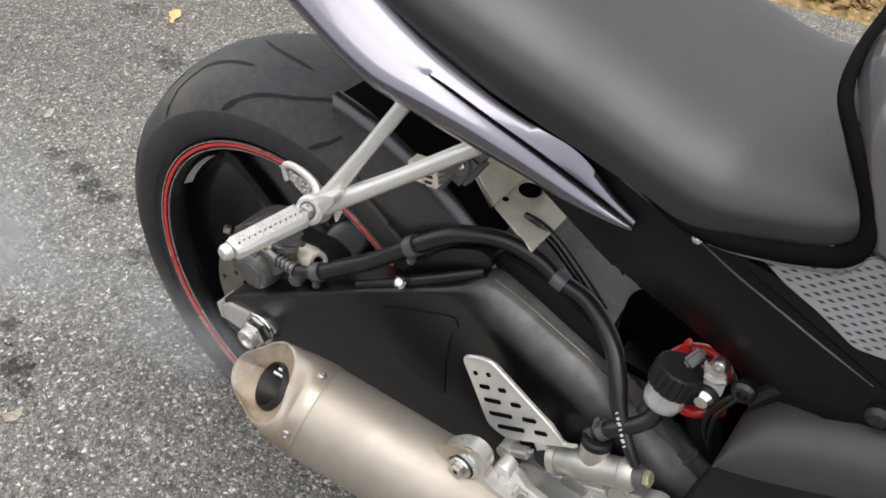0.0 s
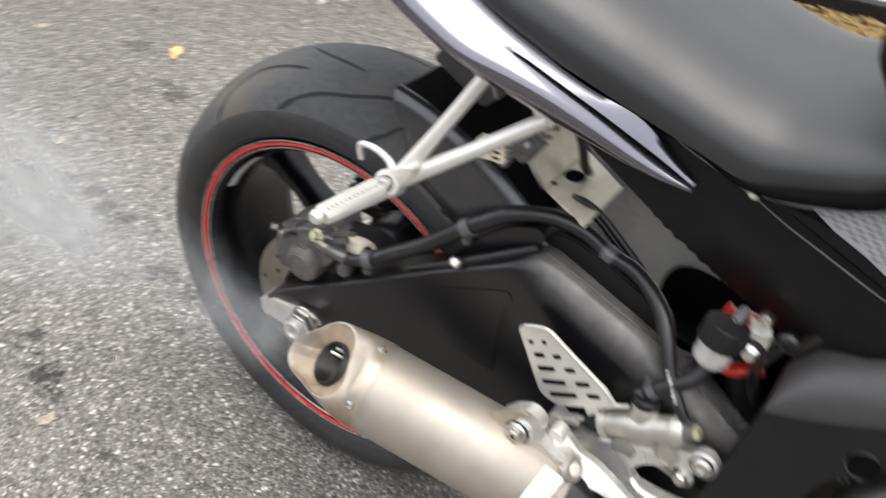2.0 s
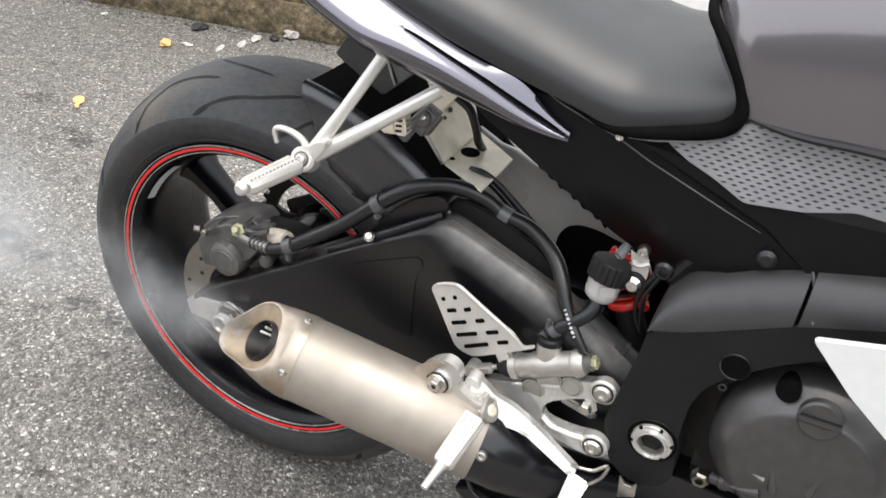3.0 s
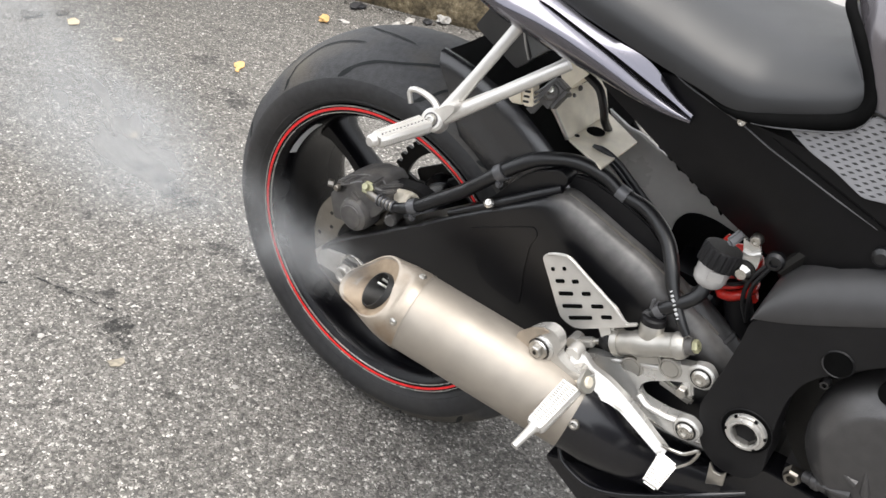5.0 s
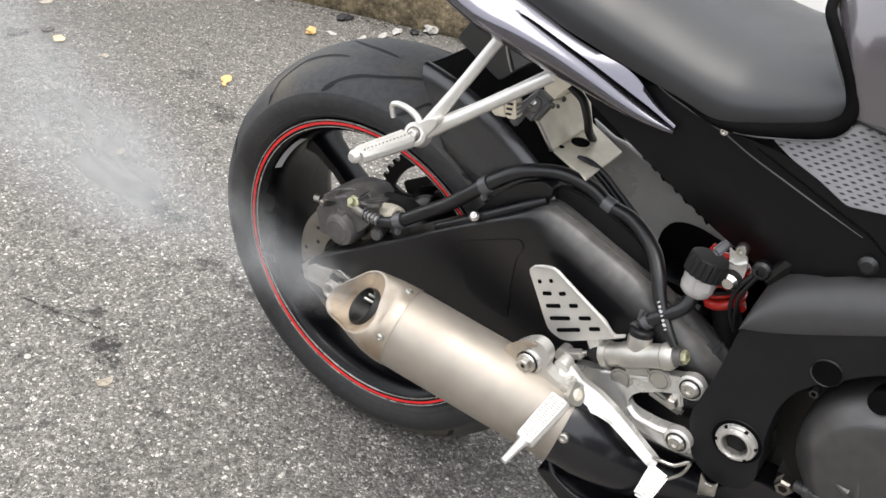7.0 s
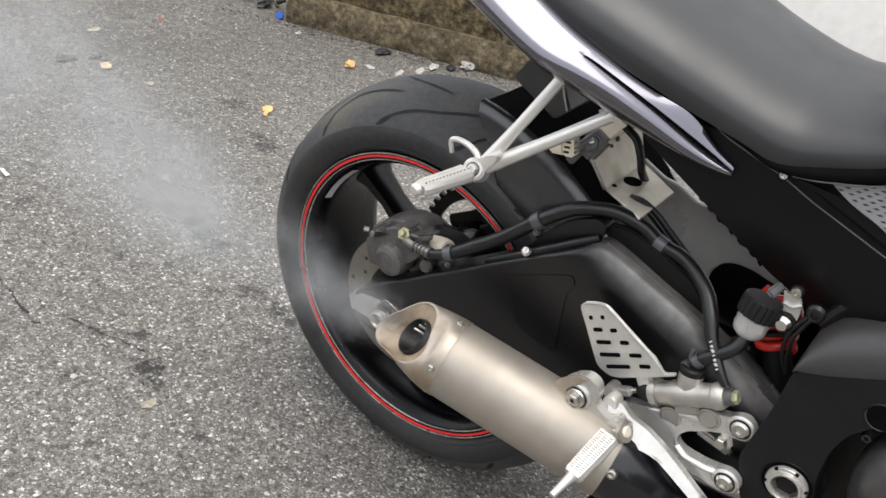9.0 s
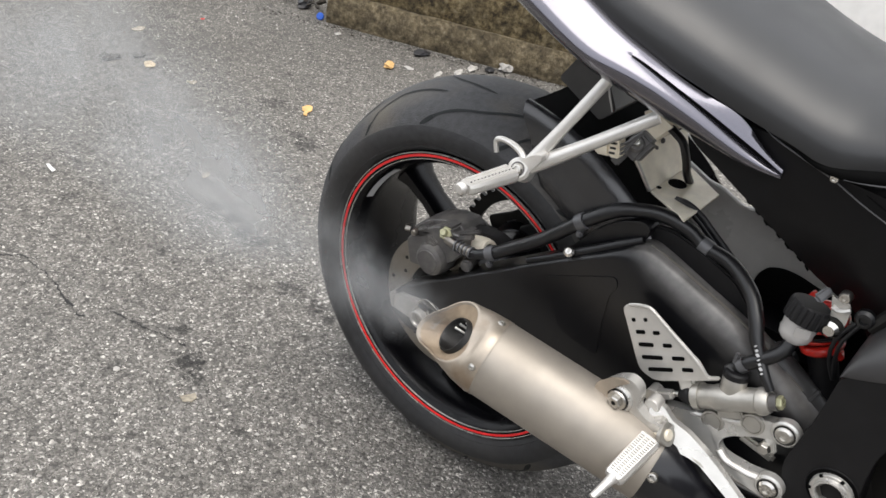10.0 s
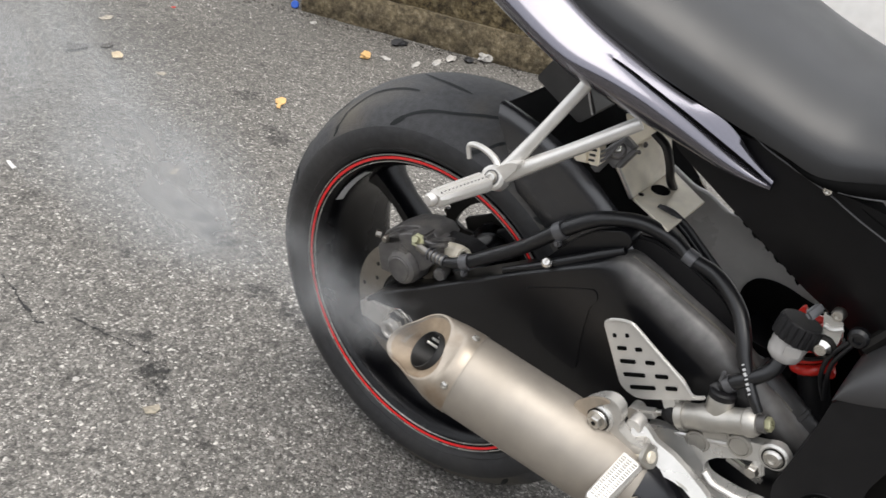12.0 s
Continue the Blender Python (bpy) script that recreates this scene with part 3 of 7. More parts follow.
tagged(east, "unseen plain wall added at the side to darken reflections", "wall", kind="structure")


# ---- motorcycle: x ahead, y to its left, z up, in its own upright space ----
bike = thing("motorcycle", pose(0, 0, -0.002, 5.19), "parked sports motorcycle in graphite and black with a titanium silencer", "motorcycle")
AXLE = (0.0, 0.0, 0.312)
R_SIDE = (0, -1, 0)


def wheel_ring(profile, steps=96, closed=True):
    """A ring turned round the axle: rows of (radius, y)."""
    return lathe([(r, -y) for r, y in profile], AXLE, (0, -1, 0), steps, closed)


# rear tyre: sidewalls, tread and its cut grooves
TREAD = [(0.0, 0.317), (0.02, 0.3155), (0.04, 0.311), (0.06, 0.303), (0.075, 0.2965), (0.089, 0.285), (0.0965, 0.272)]
SIDE = [(0.0965, 0.272), (0.0995, 0.266), (0.1, 0.255), (0.0965, 0.245), (0.09, 0.2365), (0.086, 0.2335), (0.08, 0.231)]


def tyre_rows():
    right = [(r, -y) for y, r in TREAD[::-1]] + [(r, y) for y, r in TREAD[1:]]
    inner = [(0.262, 0.088), (0.285, 0.06), (0.296, 0.0), (0.285, -0.06), (0.262, -0.088)]
    return right + inner


tyre = part("tyre", wheel_ring(tyre_rows(), 128), "tread", bike, "worn black sport tyre with curved tread grooves", 60)
for sgn in (-1, 1):
    rows = [(r, sgn * y) for y, r in SIDE] + [(0.228, sgn * 0.075), (0.24, sgn * 0.085), (0.26, sgn * 0.09)]
    part("sidewall", wheel_ring(rows, 128), "rubber", tyre, "smooth black tyre sidewall", 60)
    part("bead_line", wheel_ring([(0.2415 + 0.0009 * math.cos(a), sgn * (0.0945 + 0.0006 * math.sin(a))) for a in np.linspace(0, 6.28, 7)[:-1]], 128), "rubber", tyre)


def tread_radius(y):
    return float(np.interp(abs(y), [t[0] for t in TREAD], [t[1] for t in TREAD]))


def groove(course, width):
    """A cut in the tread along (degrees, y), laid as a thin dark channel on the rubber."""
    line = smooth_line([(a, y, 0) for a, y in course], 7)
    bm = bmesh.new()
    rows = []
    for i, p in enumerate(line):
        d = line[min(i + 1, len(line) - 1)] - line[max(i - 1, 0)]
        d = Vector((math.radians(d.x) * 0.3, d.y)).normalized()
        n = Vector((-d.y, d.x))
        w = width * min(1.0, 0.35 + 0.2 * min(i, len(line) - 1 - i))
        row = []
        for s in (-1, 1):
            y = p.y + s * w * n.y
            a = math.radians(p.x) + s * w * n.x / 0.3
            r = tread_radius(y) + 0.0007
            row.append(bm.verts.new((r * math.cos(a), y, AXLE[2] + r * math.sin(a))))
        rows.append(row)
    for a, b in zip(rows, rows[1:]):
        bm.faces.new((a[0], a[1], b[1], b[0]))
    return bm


PITCH = 360 / 7
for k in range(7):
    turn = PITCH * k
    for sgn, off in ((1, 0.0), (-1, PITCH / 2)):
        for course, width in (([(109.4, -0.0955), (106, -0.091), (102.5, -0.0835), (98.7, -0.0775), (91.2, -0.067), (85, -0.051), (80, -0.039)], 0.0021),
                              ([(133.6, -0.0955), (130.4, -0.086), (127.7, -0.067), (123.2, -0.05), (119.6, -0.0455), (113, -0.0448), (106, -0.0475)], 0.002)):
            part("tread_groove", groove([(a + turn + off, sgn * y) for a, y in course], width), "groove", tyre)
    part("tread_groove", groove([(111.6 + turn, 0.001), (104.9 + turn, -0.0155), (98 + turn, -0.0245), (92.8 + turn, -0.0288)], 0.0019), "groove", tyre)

# rear rim
rim = part("rim", wheel_ring([(0.2325, -0.0885), (0.2325, -0.083), (0.222, -0.075), (0.222, 0.075), (0.2325, 0.083), (0.2325, 0.0885), (0.228, 0.0895), (0.2215, 0.088),
                              (0.213, 0.078), (0.206, 0.06), (0.203, 0.0), (0.206, -0.06), (0.213, -0.078), (0.2215, -0.088), (0.228, -0.0895)], 128), "rim", bike, "gloss black alloy rim with a red pinstripe", 50)
for sgn in (-1, 1):
    part("pinstripe", wheel_ring([(0.2246, sgn * 0.0882), (0.2246, sgn * 0.0895), (0.2278, sgn * 0.0905), (0.2284, sgn * 0.0895)], 128), "red", rim, "thin red rim stripe", 60)
    # thin silver rings paint the gleam on the black lip's edges
    part("rim_gleam", wheel_ring([(0.2304, sgn * 0.0885), (0.2304, sgn * 0.0908), (0.2313, sgn * 0.0911), (0.2316, sgn * 0.0885)], 128), "castsilver", rim, "", 60)
    part("rim_gleam", wheel_ring([(0.2203, sgn * 0.086), (0.2204, sgn * 0.0886), (0.2212, sgn * 0.0888), (0.2213, sgn * 0.086)], 128), "castsilver", rim, "", 60)
for a in (24, 144, 264):
    d = Vector((math.cos(radians(a)), 0, math.sin(radians(a))))
    t = Vector((-d.z, 0, d.x))
    secs = []
    for r, w, h, y in ((0.035, 0.019, 0.034, 0.0), (0.08, 0.0125, 0.026, 0.0), (0.15, 0.0105, 0.022, 0.0), (0.188, 0.0125, 0.026, 0.0), (0.209, 0.022, 0.034, 0.0)):
        c = Vector(AXLE) + d * r + Vector((0, y, 0))
        secs.append([c + t * (w * u) + Vector((0, h * v, 0)) for u, v in ((-1, -0.6), (-0.6, -1), (0.6, -1), (1, -0.6), (1, 0.6), (0.6, 1), (-0.6, 1), (-1, 0.6))])
    part("spoke", loft(secs), "rim", rim, sharp=50)
part("hub", lathe([(0.02, -0.1), (0.045, -0.1), (0.05, -0.085), (0.052, 0.0), (0.05, 0.085), (0.06, 0.095), (0.06, 0.105), (0.02, 0.105)], AXLE, (0, 1, 0), 32), "rim", rim)
decal = bmesh.new()
drow = []
for a in range(132, 157, 3):
    ca, sa = math.cos(radians(a)), math.sin(radians(a))
    drow.append([decal.verts.new((r * ca, y, AXLE[2] + r * sa)) for r, y in ((0.2115, -0.0775), (0.2078, -0.0665))])
for u, v in zip(drow, drow[1:]):
    decal.faces.new((u[0], u[1], v[1], v[0]))
part("rim_decal", decal, "ink", rim, "pale grey worn decal")

# brake disc, sprocket and chain guard
disc = part("brake_disc", lathe([(0.066, -0.0025), (0.11, -0.0025), (0.11, 0.0025), (0.066, 0.0025)], (0, -0.1025, 0.312), (0, 1, 0), 64, True), "disc", bike, "thin drilled steel brake disc")
for k in range(24):
    a, r = radians(15 * k), (0.1, 0.09, 0.08)[k % 3]
    part("disc_hole", lathe([(0, 0.0004), (0.003, 0.0004), (0.003, -0.0004)], (r * math.cos(a), -0.1052, 0.312 + r * math.sin(a)), R_SIDE, 10), "soot", disc)
part("disc_carrier", lathe([(0.03, -0.003), (0.07, -0.003), (0.07, 0.003), (0.03, 0.003)], (0, -0.1, 0.312), (0, 1, 0), 32, True), "rim", disc)


def sprocket(teeth=40, r=0.12, inner=0.096):
    """A toothed ring, open inside."""
    bm = bmesh.new()
    loops = []
    for y in (0.095, 0.102):
        outer, hole = [], []
        for k in range(teeth):
            for da, dr in ((-0.32, -0.0055), (-0.16, 0.002), (0.16, 0.002), (0.32, -0.0055)):
                q = (k + da) * 2 * math.pi / teeth
                outer.append(bm.verts.new(((r + dr) * math.cos(q), y, 0.312 + (r + dr) * math.sin(q))))
                hole.append(bm.verts.new((inner * math.cos(q), y, 0.312 + inner * math.sin(q))))
        loops.append((outer, hole))
    (o1, h1), (o2, h2) = loops
    n = len(o1)
    for k in range(n):
        m2 = (k + 1) % n
        bm.faces.new((o1[k], o1[m2], h1[m2], h1[k]))
        bm.faces.new((o2[k], h2[k], h2[m2], o2[m2]))
        bm.faces.new((o1[k], o2[k], o2[m2], o1[m2]))
        bm.faces.new((h1[k], h1[m2], h2[m2], h2[k]))
    bmesh.ops.recalc_face_normals(bm, faces=bm.faces)
    return bm


ring_gear = part("sprocket", sprocket(), "soot", bike, "black chain sprocket", 20)
for k in range(5):
    a = radians(100 + 72 * k)
    d, t = Vector((math.cos(a), 0, math.sin(a))), Vector((-math.sin(a), 0, math.cos(a)))
    centre = Vector((0, 0, 0.312))
    part("arm", loft([[centre + d * r + t * (w * u) + Vector((0, 0.0985 + 0.003 * v, 0)) for u, v in ((-1, -1), (1, -1), (1, 1), (-1, 1))] for r, w in ((0.05, 0.016), (0.075, 0.009), (0.098, 0.013))]), "soot", ring_gear)
part("chain", tube([(0.0, 0.0985, 0.431), (0.15, 0.0985, 0.442), (0.3, 0.0985, 0.452), (0.56, 0.0985, 0.46)], 0.006, 6, 5, 1.2), "soot", bike)


guard = part("chain_guard", slab(rounded([(-0.085, 0.344), (-0.038, 0.374), (-0.012, 0.402), (0.06, 0.455), (0.2, 0.5), (0.3, 0.5), (0.3, 0.4), (0.1, 0.3), (-0.06, 0.3)], 0.008, 3), 0.107, 0.112, 0.0015), "soot", bike, "black chain guard beyond the wheel")

# swing arm: a deep tapering beam on each side, rounded over along a crown with painted sheen
ARM = [(-0.072, 0.304, 0.290, 0.004, 0.004), (-0.062, 0.325, 0.272, 0.006, 0.006), (-0.027, 0.354, 0.263, 0.006, 0.006), (0.07, 0.424, 0.272, 0.006, 0.006), (0.155, 0.487, 0.288, 0.006, 0.006), (0.23, 0.539, 0.303, 0.007, 0.007), (0.262, 0.561, 0.309, 0.011, 0.014), (0.283, 0.572, 0.312, 0.022, 0.036), (0.31, 0.5665, 0.316, 0.027, 0.05),
       (0.361, 0.549, 0.328, 0.028, 0.052), (0.408, 0.5335, 0.338, 0.028, 0.052), (0.45, 0.514, 0.348, 0.028, 0.05), (0.5, 0.488, 0.36, 0.026, 0.046), (0.56, 0.45, 0.376, 0.022, 0.04), (0.6, 0.42, 0.39, 0.01, 0.012)]


def arm_beam(sgn, highest=1.0):
    """One beam: a ring of (y, z) at each station, with its outer upper edge rounded by (across, down)."""
    rows = []
    for x, zt, zb, ry, rz in resampled(ARM, 64):
        zt = min(zt, highest)
        rz = min(rz, (zt - zb) * 0.6)
        ring = [(-0.086, zb), (-0.132, zb), (-0.138, zb + 0.003), (-0.14, zb + 0.009)]
        ring += [(-0.14 + ry * (1 - math.cos(a)), zt - rz * (1 - math.sin(a))) for a in (math.pi / 2 * k / 10 for k in range(11))]
        ring += [(-0.09, zt - 0.001), (-0.086, zt - 0.006)]
        rows.append([Vector((x, sgn * y, z)) for y, z in ring])
    return loft(rows)


swing = part("swing_arm", arm_beam(1), "sheenarm", bike, "deep satin black braced swing arm, its crown's sheen painted in", 50)
# sky sheen put into the colour of the crown, fading down the outer face
crown_sheen = swing.data.attributes.new("crown_sheen", "FLOAT", "POINT")
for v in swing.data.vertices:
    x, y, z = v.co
    crown_sheen.data[v.index].value = min(1.0, max(0.0, (y + 0.1385) / 0.013)) * min(1.0, max(0.0, (x - 0.262) / 0.04)) * min(1.0, max(0.0, (0.57 - x) / 0.08)) if z > 0.4 else 0.0
part("left_beam", arm_beam(-1, 0.49), "arm", swing, sharp=50)
part("cross_member", box((0.1, 0.17, 0.11), (0.44, 0, 0.455), bevel=0.02, segments=3), "arm", swing)
part("brace_panel", slab(rounded([(0.175, 0.4795), (0.186, 0.4635), (0.2035, 0.42), (0.222, 0.4115), (0.268, 0.406), (0.2635, 0.46), (0.2642, 0.5), (0.272, 0.516), (0.266, 0.527), (0.25, 0.52)], 0.008, 3), -0.1414, -0.13, 0.0011), "arm", swing)
part("weld_bead", tube([(0.287, -0.1145, 0.5725), (0.32, -0.113, 0.564), (0.361, -0.112, 0.5497), (0.408, -0.112, 0.5342), (0.45, -0.112, 0.5147), (0.5, -0.113, 0.4887)], 0.0013, 8, 6), "disc", swing, "worn bright weld line")
part("rear_plate", slab(rounded([(0.262, 0.55), (0.27, 0.585), (0.3, 0.592), (0.34, 0.584), (0.388, 0.567), (0.416, 0.541), (0.44, 0.505), (0.4, 0.49), (0.3, 0.52)], 0.01, 3), -0.098, -0.088, 0.003), "plastic", swing, "black plate behind the crown")
part("guide_rail", tube([(0.14, -0.131, 0.4795), (0.18, -0.129, 0.506), (0.22, -0.125, 0.5345), (0.252, -0.12, 0.557), (0.276, -0.114, 0.5735)], [0.005, 0.0065, 0.007, 0.007, 0.005], 14, 6), "arm", swing)
part("guide_block", slab(rounded([(0.169, 0.4945), (0.19, 0.524), (0.213, 0.5565), (0.237, 0.58), (0.268, 0.595), (0.281, 0.589), (0.2736, 0.565), (0.23, 0.53)], 0.012, 3), -0.113, -0.09, 0.006, 3), "arm", swing, "black hose guide above the beam")
part("guide_bolt", bolt(0.0068, (0.1975, -0.1385, 0.5265), (0.05, -0.75, 0.65), 0.005, False), "chrome", swing, "bright dome-head bolt")

# axle adjuster block and nut
block = part("axle_block", joined(slab(rounded([(-0.071, 0.303), (-0.066, 0.284), (-0.03, 0.283), (0.004, 0.294), (0.024, 0.318), (0.008, 0.329), (-0.054, 0.317)], 0.0025, 2), -0.1385, -0.1305, 0.0012),
    slab([(-0.0755, 0.306), (-0.069, 0.284), (-0.064, 0.284), (-0.066, 0.312)], -0.1395, -0.11, 0.001)), "silver", bike, "scuffed silver chain adjuster block", 25)
block.location = (0.003, -0.006, 0.008)
part("washer", lathe([(0.012, 0.0), (0.0215, 0.0), (0.022, 0.0015), (0.0215, 0.003), (0.012, 0.003)], (0.001, -0.1385, 0.3135), R_SIDE, 32, True), "chrome", block)
part("axle_nut", joined(lathe([(0.0095, 0.0), (0.0205, 0.0), (0.0205, 0.0025), (0.0095, 0.0025)], (0.001, -0.1415, 0.3135), R_SIDE, 32, True), hexagon(0.0195, 0.013, (0.001, -0.143, 0.3135), R_SIDE, 0.0095)), "chrome", block, "chrome hexagonal axle nut", 25)
part("axle_end", lathe([(0.0085, -0.006), (0.0085, 0.011), (0.0095, 0.0125), (0.0125, 0.0125), (0.0132, 0.011), (0.0132, 0)], (0.001, -0.153, 0.3135), R_SIDE, 28), "silver", block, "hollow bright axle end")
part("axle_bore", lathe([(0, 0), (0.0086, 0)], (0.001, -0.158, 0.3135), R_SIDE, 20), "alloy", block)

# rear caliper on its arm
cal = part("caliper", joined(slab(rounded([(-0.045, 0.428), (-0.03, 0.45), (0.005, 0.474), (0.05, 0.478), (0.06, 0.46), (0.04, 0.432), (0.0, 0.398), (-0.035, 0.392)], 0.004, 2), -0.15, -0.112, 0.003, 1),
    slab(rounded([(-0.05, 0.425), (-0.046, 0.444), (-0.02, 0.466), (0.005, 0.478), (0.034, 0.482), (0.046, 0.472), (0.03, 0.458), (-0.02, 0.43)], 0.002, 1), -0.134, -0.088, 0.002, 1)), "caliper", bike, "grimy cast rear brake caliper", 30)
cal.location = (-0.018, 0.02, -0.019)
part("piston_housing", lathe([(0, 0.012), (0.019, 0.012), (0.023, 0.009), (0.024, 0.004), (0.0255, 0.001), (0.026, -0.02), (0, -0.02)], (0.006, -0.15, 0.421), R_SIDE, 28), "caliper", cal)
part("piston_cap", lathe([(0, 0.0016), (0.0165, 0.0016), (0.0175, 0)], (0.006, -0.162, 0.421), R_SIDE, 24), "caliper", cal)
part("rib", box((0.05, 0.008, 0.006), (0.046, -0.148, 0.474), Euler((0, radians(-30), 0)).to_matrix(), 0.002), "caliper", cal)
part("rib", box((0.04, 0.008, 0.005), (0.056, -0.142, 0.486), Euler((0, radians(-30), 0)).to_matrix(), 0.002), "caliper", cal)
part("lug", box((0.02, 0.02, 0.03), (0.0, -0.146, 0.438), Euler((0, radians(20), 0)).to_matrix(), 0.004), "caliper", cal)
part("bleed_nipple", joined(hexagon(0.0098, 0.006, (0.024, -0.15, 0.471), (0.0, -0.8, 0.6), 0.004), lathe([(0, 0.01), (0.0042, 0.01), (0.0052, 0.008), (0.0052, 0), (0, 0)], (0.024, -0.152, 0.472), (0.0, -0.8, 0.6), 14)), "bleed", cal, "yellowed bleed screw")
part("slide_pin", lathe([(0.006, 0.0165), (0.0085, 0.018), (0.0115, 0.0175), (0.0125, 0.015), (0.0118, 0.011), (0.0135, 0.008), (0.0138, -0.02), (0, -0.02)], (0.071, -0.128, 0.465), (0.85, -0.3, 0.35), 24), "zincplate", cal, "tan slide pin sleeve")
part("slide_pin_head", lathe([(0, 0.012), (0.007, 0.012), (0.0095, 0.009), (0.0095, -0.02), (0, -0.02)], (0.058, -0.135, 0.432), (0.3, -1, 0.1), 20), "caliper", cal)
part("bridge_block", box((0.03, 0.03, 0.016), (-0.018, -0.135, 0.452), Euler((0, radians(-38), 0)).to_matrix(), 0.003), "caliper", cal)
part("bridge_block", box((0.026, 0.026, 0.014), (0.022, -0.138, 0.474), Euler((0, radians(-15), 0)).to_matrix(), 0.003), "caliper", cal)
part("pad_pin", lathe([(0, 0.006), (0.004, 0.006), (0.005, 0.004), (0.005, -0.01), (0, -0.01)], (-0.03, -0.15, 0.447), R_SIDE, 16), "disc", cal)
part("mount_bolt", hexagon(0.0055, 0.008, (-0.052, -0.135, 0.436), (-0.8, -0.5, 0.1)), "disc", cal)
part("disc_bolt", hexagon(0.0068, 0.012, (-0.062, -0.109, 0.35), R_SIDE), "disc", cal)
part("torque_arm", slab(rounded([(0.01, 0.455), (0.04, 0.476), (0.085, 0.484), (0.11, 0.474), (0.1, 0.456), (0.06, 0.435)], 0.01, 3), -0.122, -0.1, 0.004), "plastic", cal, "black caliper bracket arm")

# hoses along the swing arm, with clamps
hose = part("brake_hose", tube([(0.0158, -0.134, 0.4484), (0.0409, -0.136, 0.4486), (0.0629, -0.136, 0.4509), (0.0868, -0.132, 0.4632), (0.1136, -0.128, 0.4846), (0.1509, -0.124, 0.5155), (0.1937, -0.12, 0.5594), (0.2228, -0.112, 0.5845), (0.2432, -0.104, 0.5954), (0.2779, -0.094, 0.6026), (0.3127, -0.0885, 0.5977), (0.3382, -0.087, 0.5855), (0.3682, -0.09, 0.5833), (0.3917, -0.1, 0.5788), (0.4151, -0.115, 0.5691), (0.4306, -0.13, 0.5545), (0.4409, -0.14, 0.5385), (0.4524, -0.147, 0.5255), (0.4668, -0.155, 0.5109), (0.4768, -0.158, 0.5011)],
                               [0.0055, 0.0058, 0.0068, 0.0085, 0.0092, 0.0092, 0.009, 0.0088, 0.0088, 0.0088, 0.0087, 0.0086, 0.0085, 0.0085, 0.0085, 0.0083, 0.0078, 0.0057, 0.0056, 0.0048], 14, 6), "hose", bike, "black rubber brake hose looping over the swing arm")
for p, d, r, w in (((0.0845, -0.1325, 0.462), (0.7, 0.1, 0.4), 0.0108, 0.012), ((0.196, -0.1195, 0.5615), (0.6, 0.1, 0.6), 0.0112, 0.012), ((0.3395, -0.0868, 0.585), (0.9, -0.05, -0.2), 0.0102, 0.013)):
    part("clamp", lathe([(r - 0.002, -w / 2), (r, -w / 2), (r, w / 2), (r - 0.002, w / 2)], p, d, 20, True), "clip", hose, "grey hose clamp")
    part("clamp_ear", box((0.008, 0.009, 0.009), (p[0] + 0.003, p[1] - 0.006, p[2] - 0.0125), None, 0.002), "clip", hose)
for k in range(7):
    f = k / 6
    part("hose_mark", box((0.0016 + 0.0012 * (k % 3), 0.0006, 0.0032), Vector((0.4435, -0.1485, 0.5375)).lerp(Vector((0.462, -0.1595, 0.5165)), f), Euler((radians(-15), radians(40), 0)).to_matrix(), 0.0002, 1), "ink", hose)
part("fitting", tube([(0.0105, -0.1335, 0.4475), (0.03, -0.1365, 0.4475), (0.056, -0.1365, 0.449)], [0.0068, 0.0064, 0.0078], 12, 5), "disc", hose, "crimped metal hose end")
for k in range(5):
    part("crimp_ring", lathe([(0.0066, -0.0012), (0.0084, -0.0012), (0.0084, 0.0012), (0.0066, 0.0012)], Vector((0.03, -0.1365, 0.4475)).lerp(Vector((0.055, -0.1365, 0.449)), k / 4), (0.98, 0.0, 0.08), 16, True), "clip", hose)
for k in range(2):
    part("abs_cable", tube([(0.2782 + 0.002 * k, -0.057, 0.6085 - 0.003 * k), (0.295 + 0.002 * k, -0.06, 0.611 - 0.006 * k), (0.3155, -0.06, 0.6032 - 0.007 * k), (0.3373, -0.063, 0.591 - 0.007 * k), (0.362, -0.07, 0.58 - 0.006 * k), (0.385, -0.08, 0.572 - 0.004 * k)], 0.0042, 10, 6), "hose", bike, "thin black cable leaving the zinc bracket")

# silencer: can, slash-cut end cap, outlet, rivets, front sleeve
CAN_AT, CAN_DIR = Vector((0.25, -0.225, 0.3864)), Vector((1.0, 0.1936, -0.2079)).normalized()


def on_can(x):
    return CAN_AT + CAN_DIR * ((x - CAN_AT.x) / CAN_DIR.x)


def can_ring(x, radius, steps=48, cut=None, lobes=0.0, shift=(0.0, 0.0)):
    """A ring round the can's axis; cut: slants it with (amount up, amount out); lobes: how far it bulges to a rounded triangle; shift: out and up."""
    side = Vector((0, -1, 0)) - CAN_DIR * CAN_DIR.dot(Vector((0, -1, 0)))
    side.normalize()
    up = CAN_DIR.cross(side)
    if up.z < 0:
        up = -up
    c, out = on_can(x), []
    for k in range(steps):
        a = 2 * math.pi * k / steps
        r = radius + lobes * math.cos(3 * (a - radians(8)))
        p = (r * math.cos(a) + shift[0]) * side + (r * math.sin(a) + shift[1]) * up
        if cut:
            p = p + CAN_DIR * (cut[0] * p.dot(up) + cut[1] * p.dot(side))
        out.append(c + p)
    return out


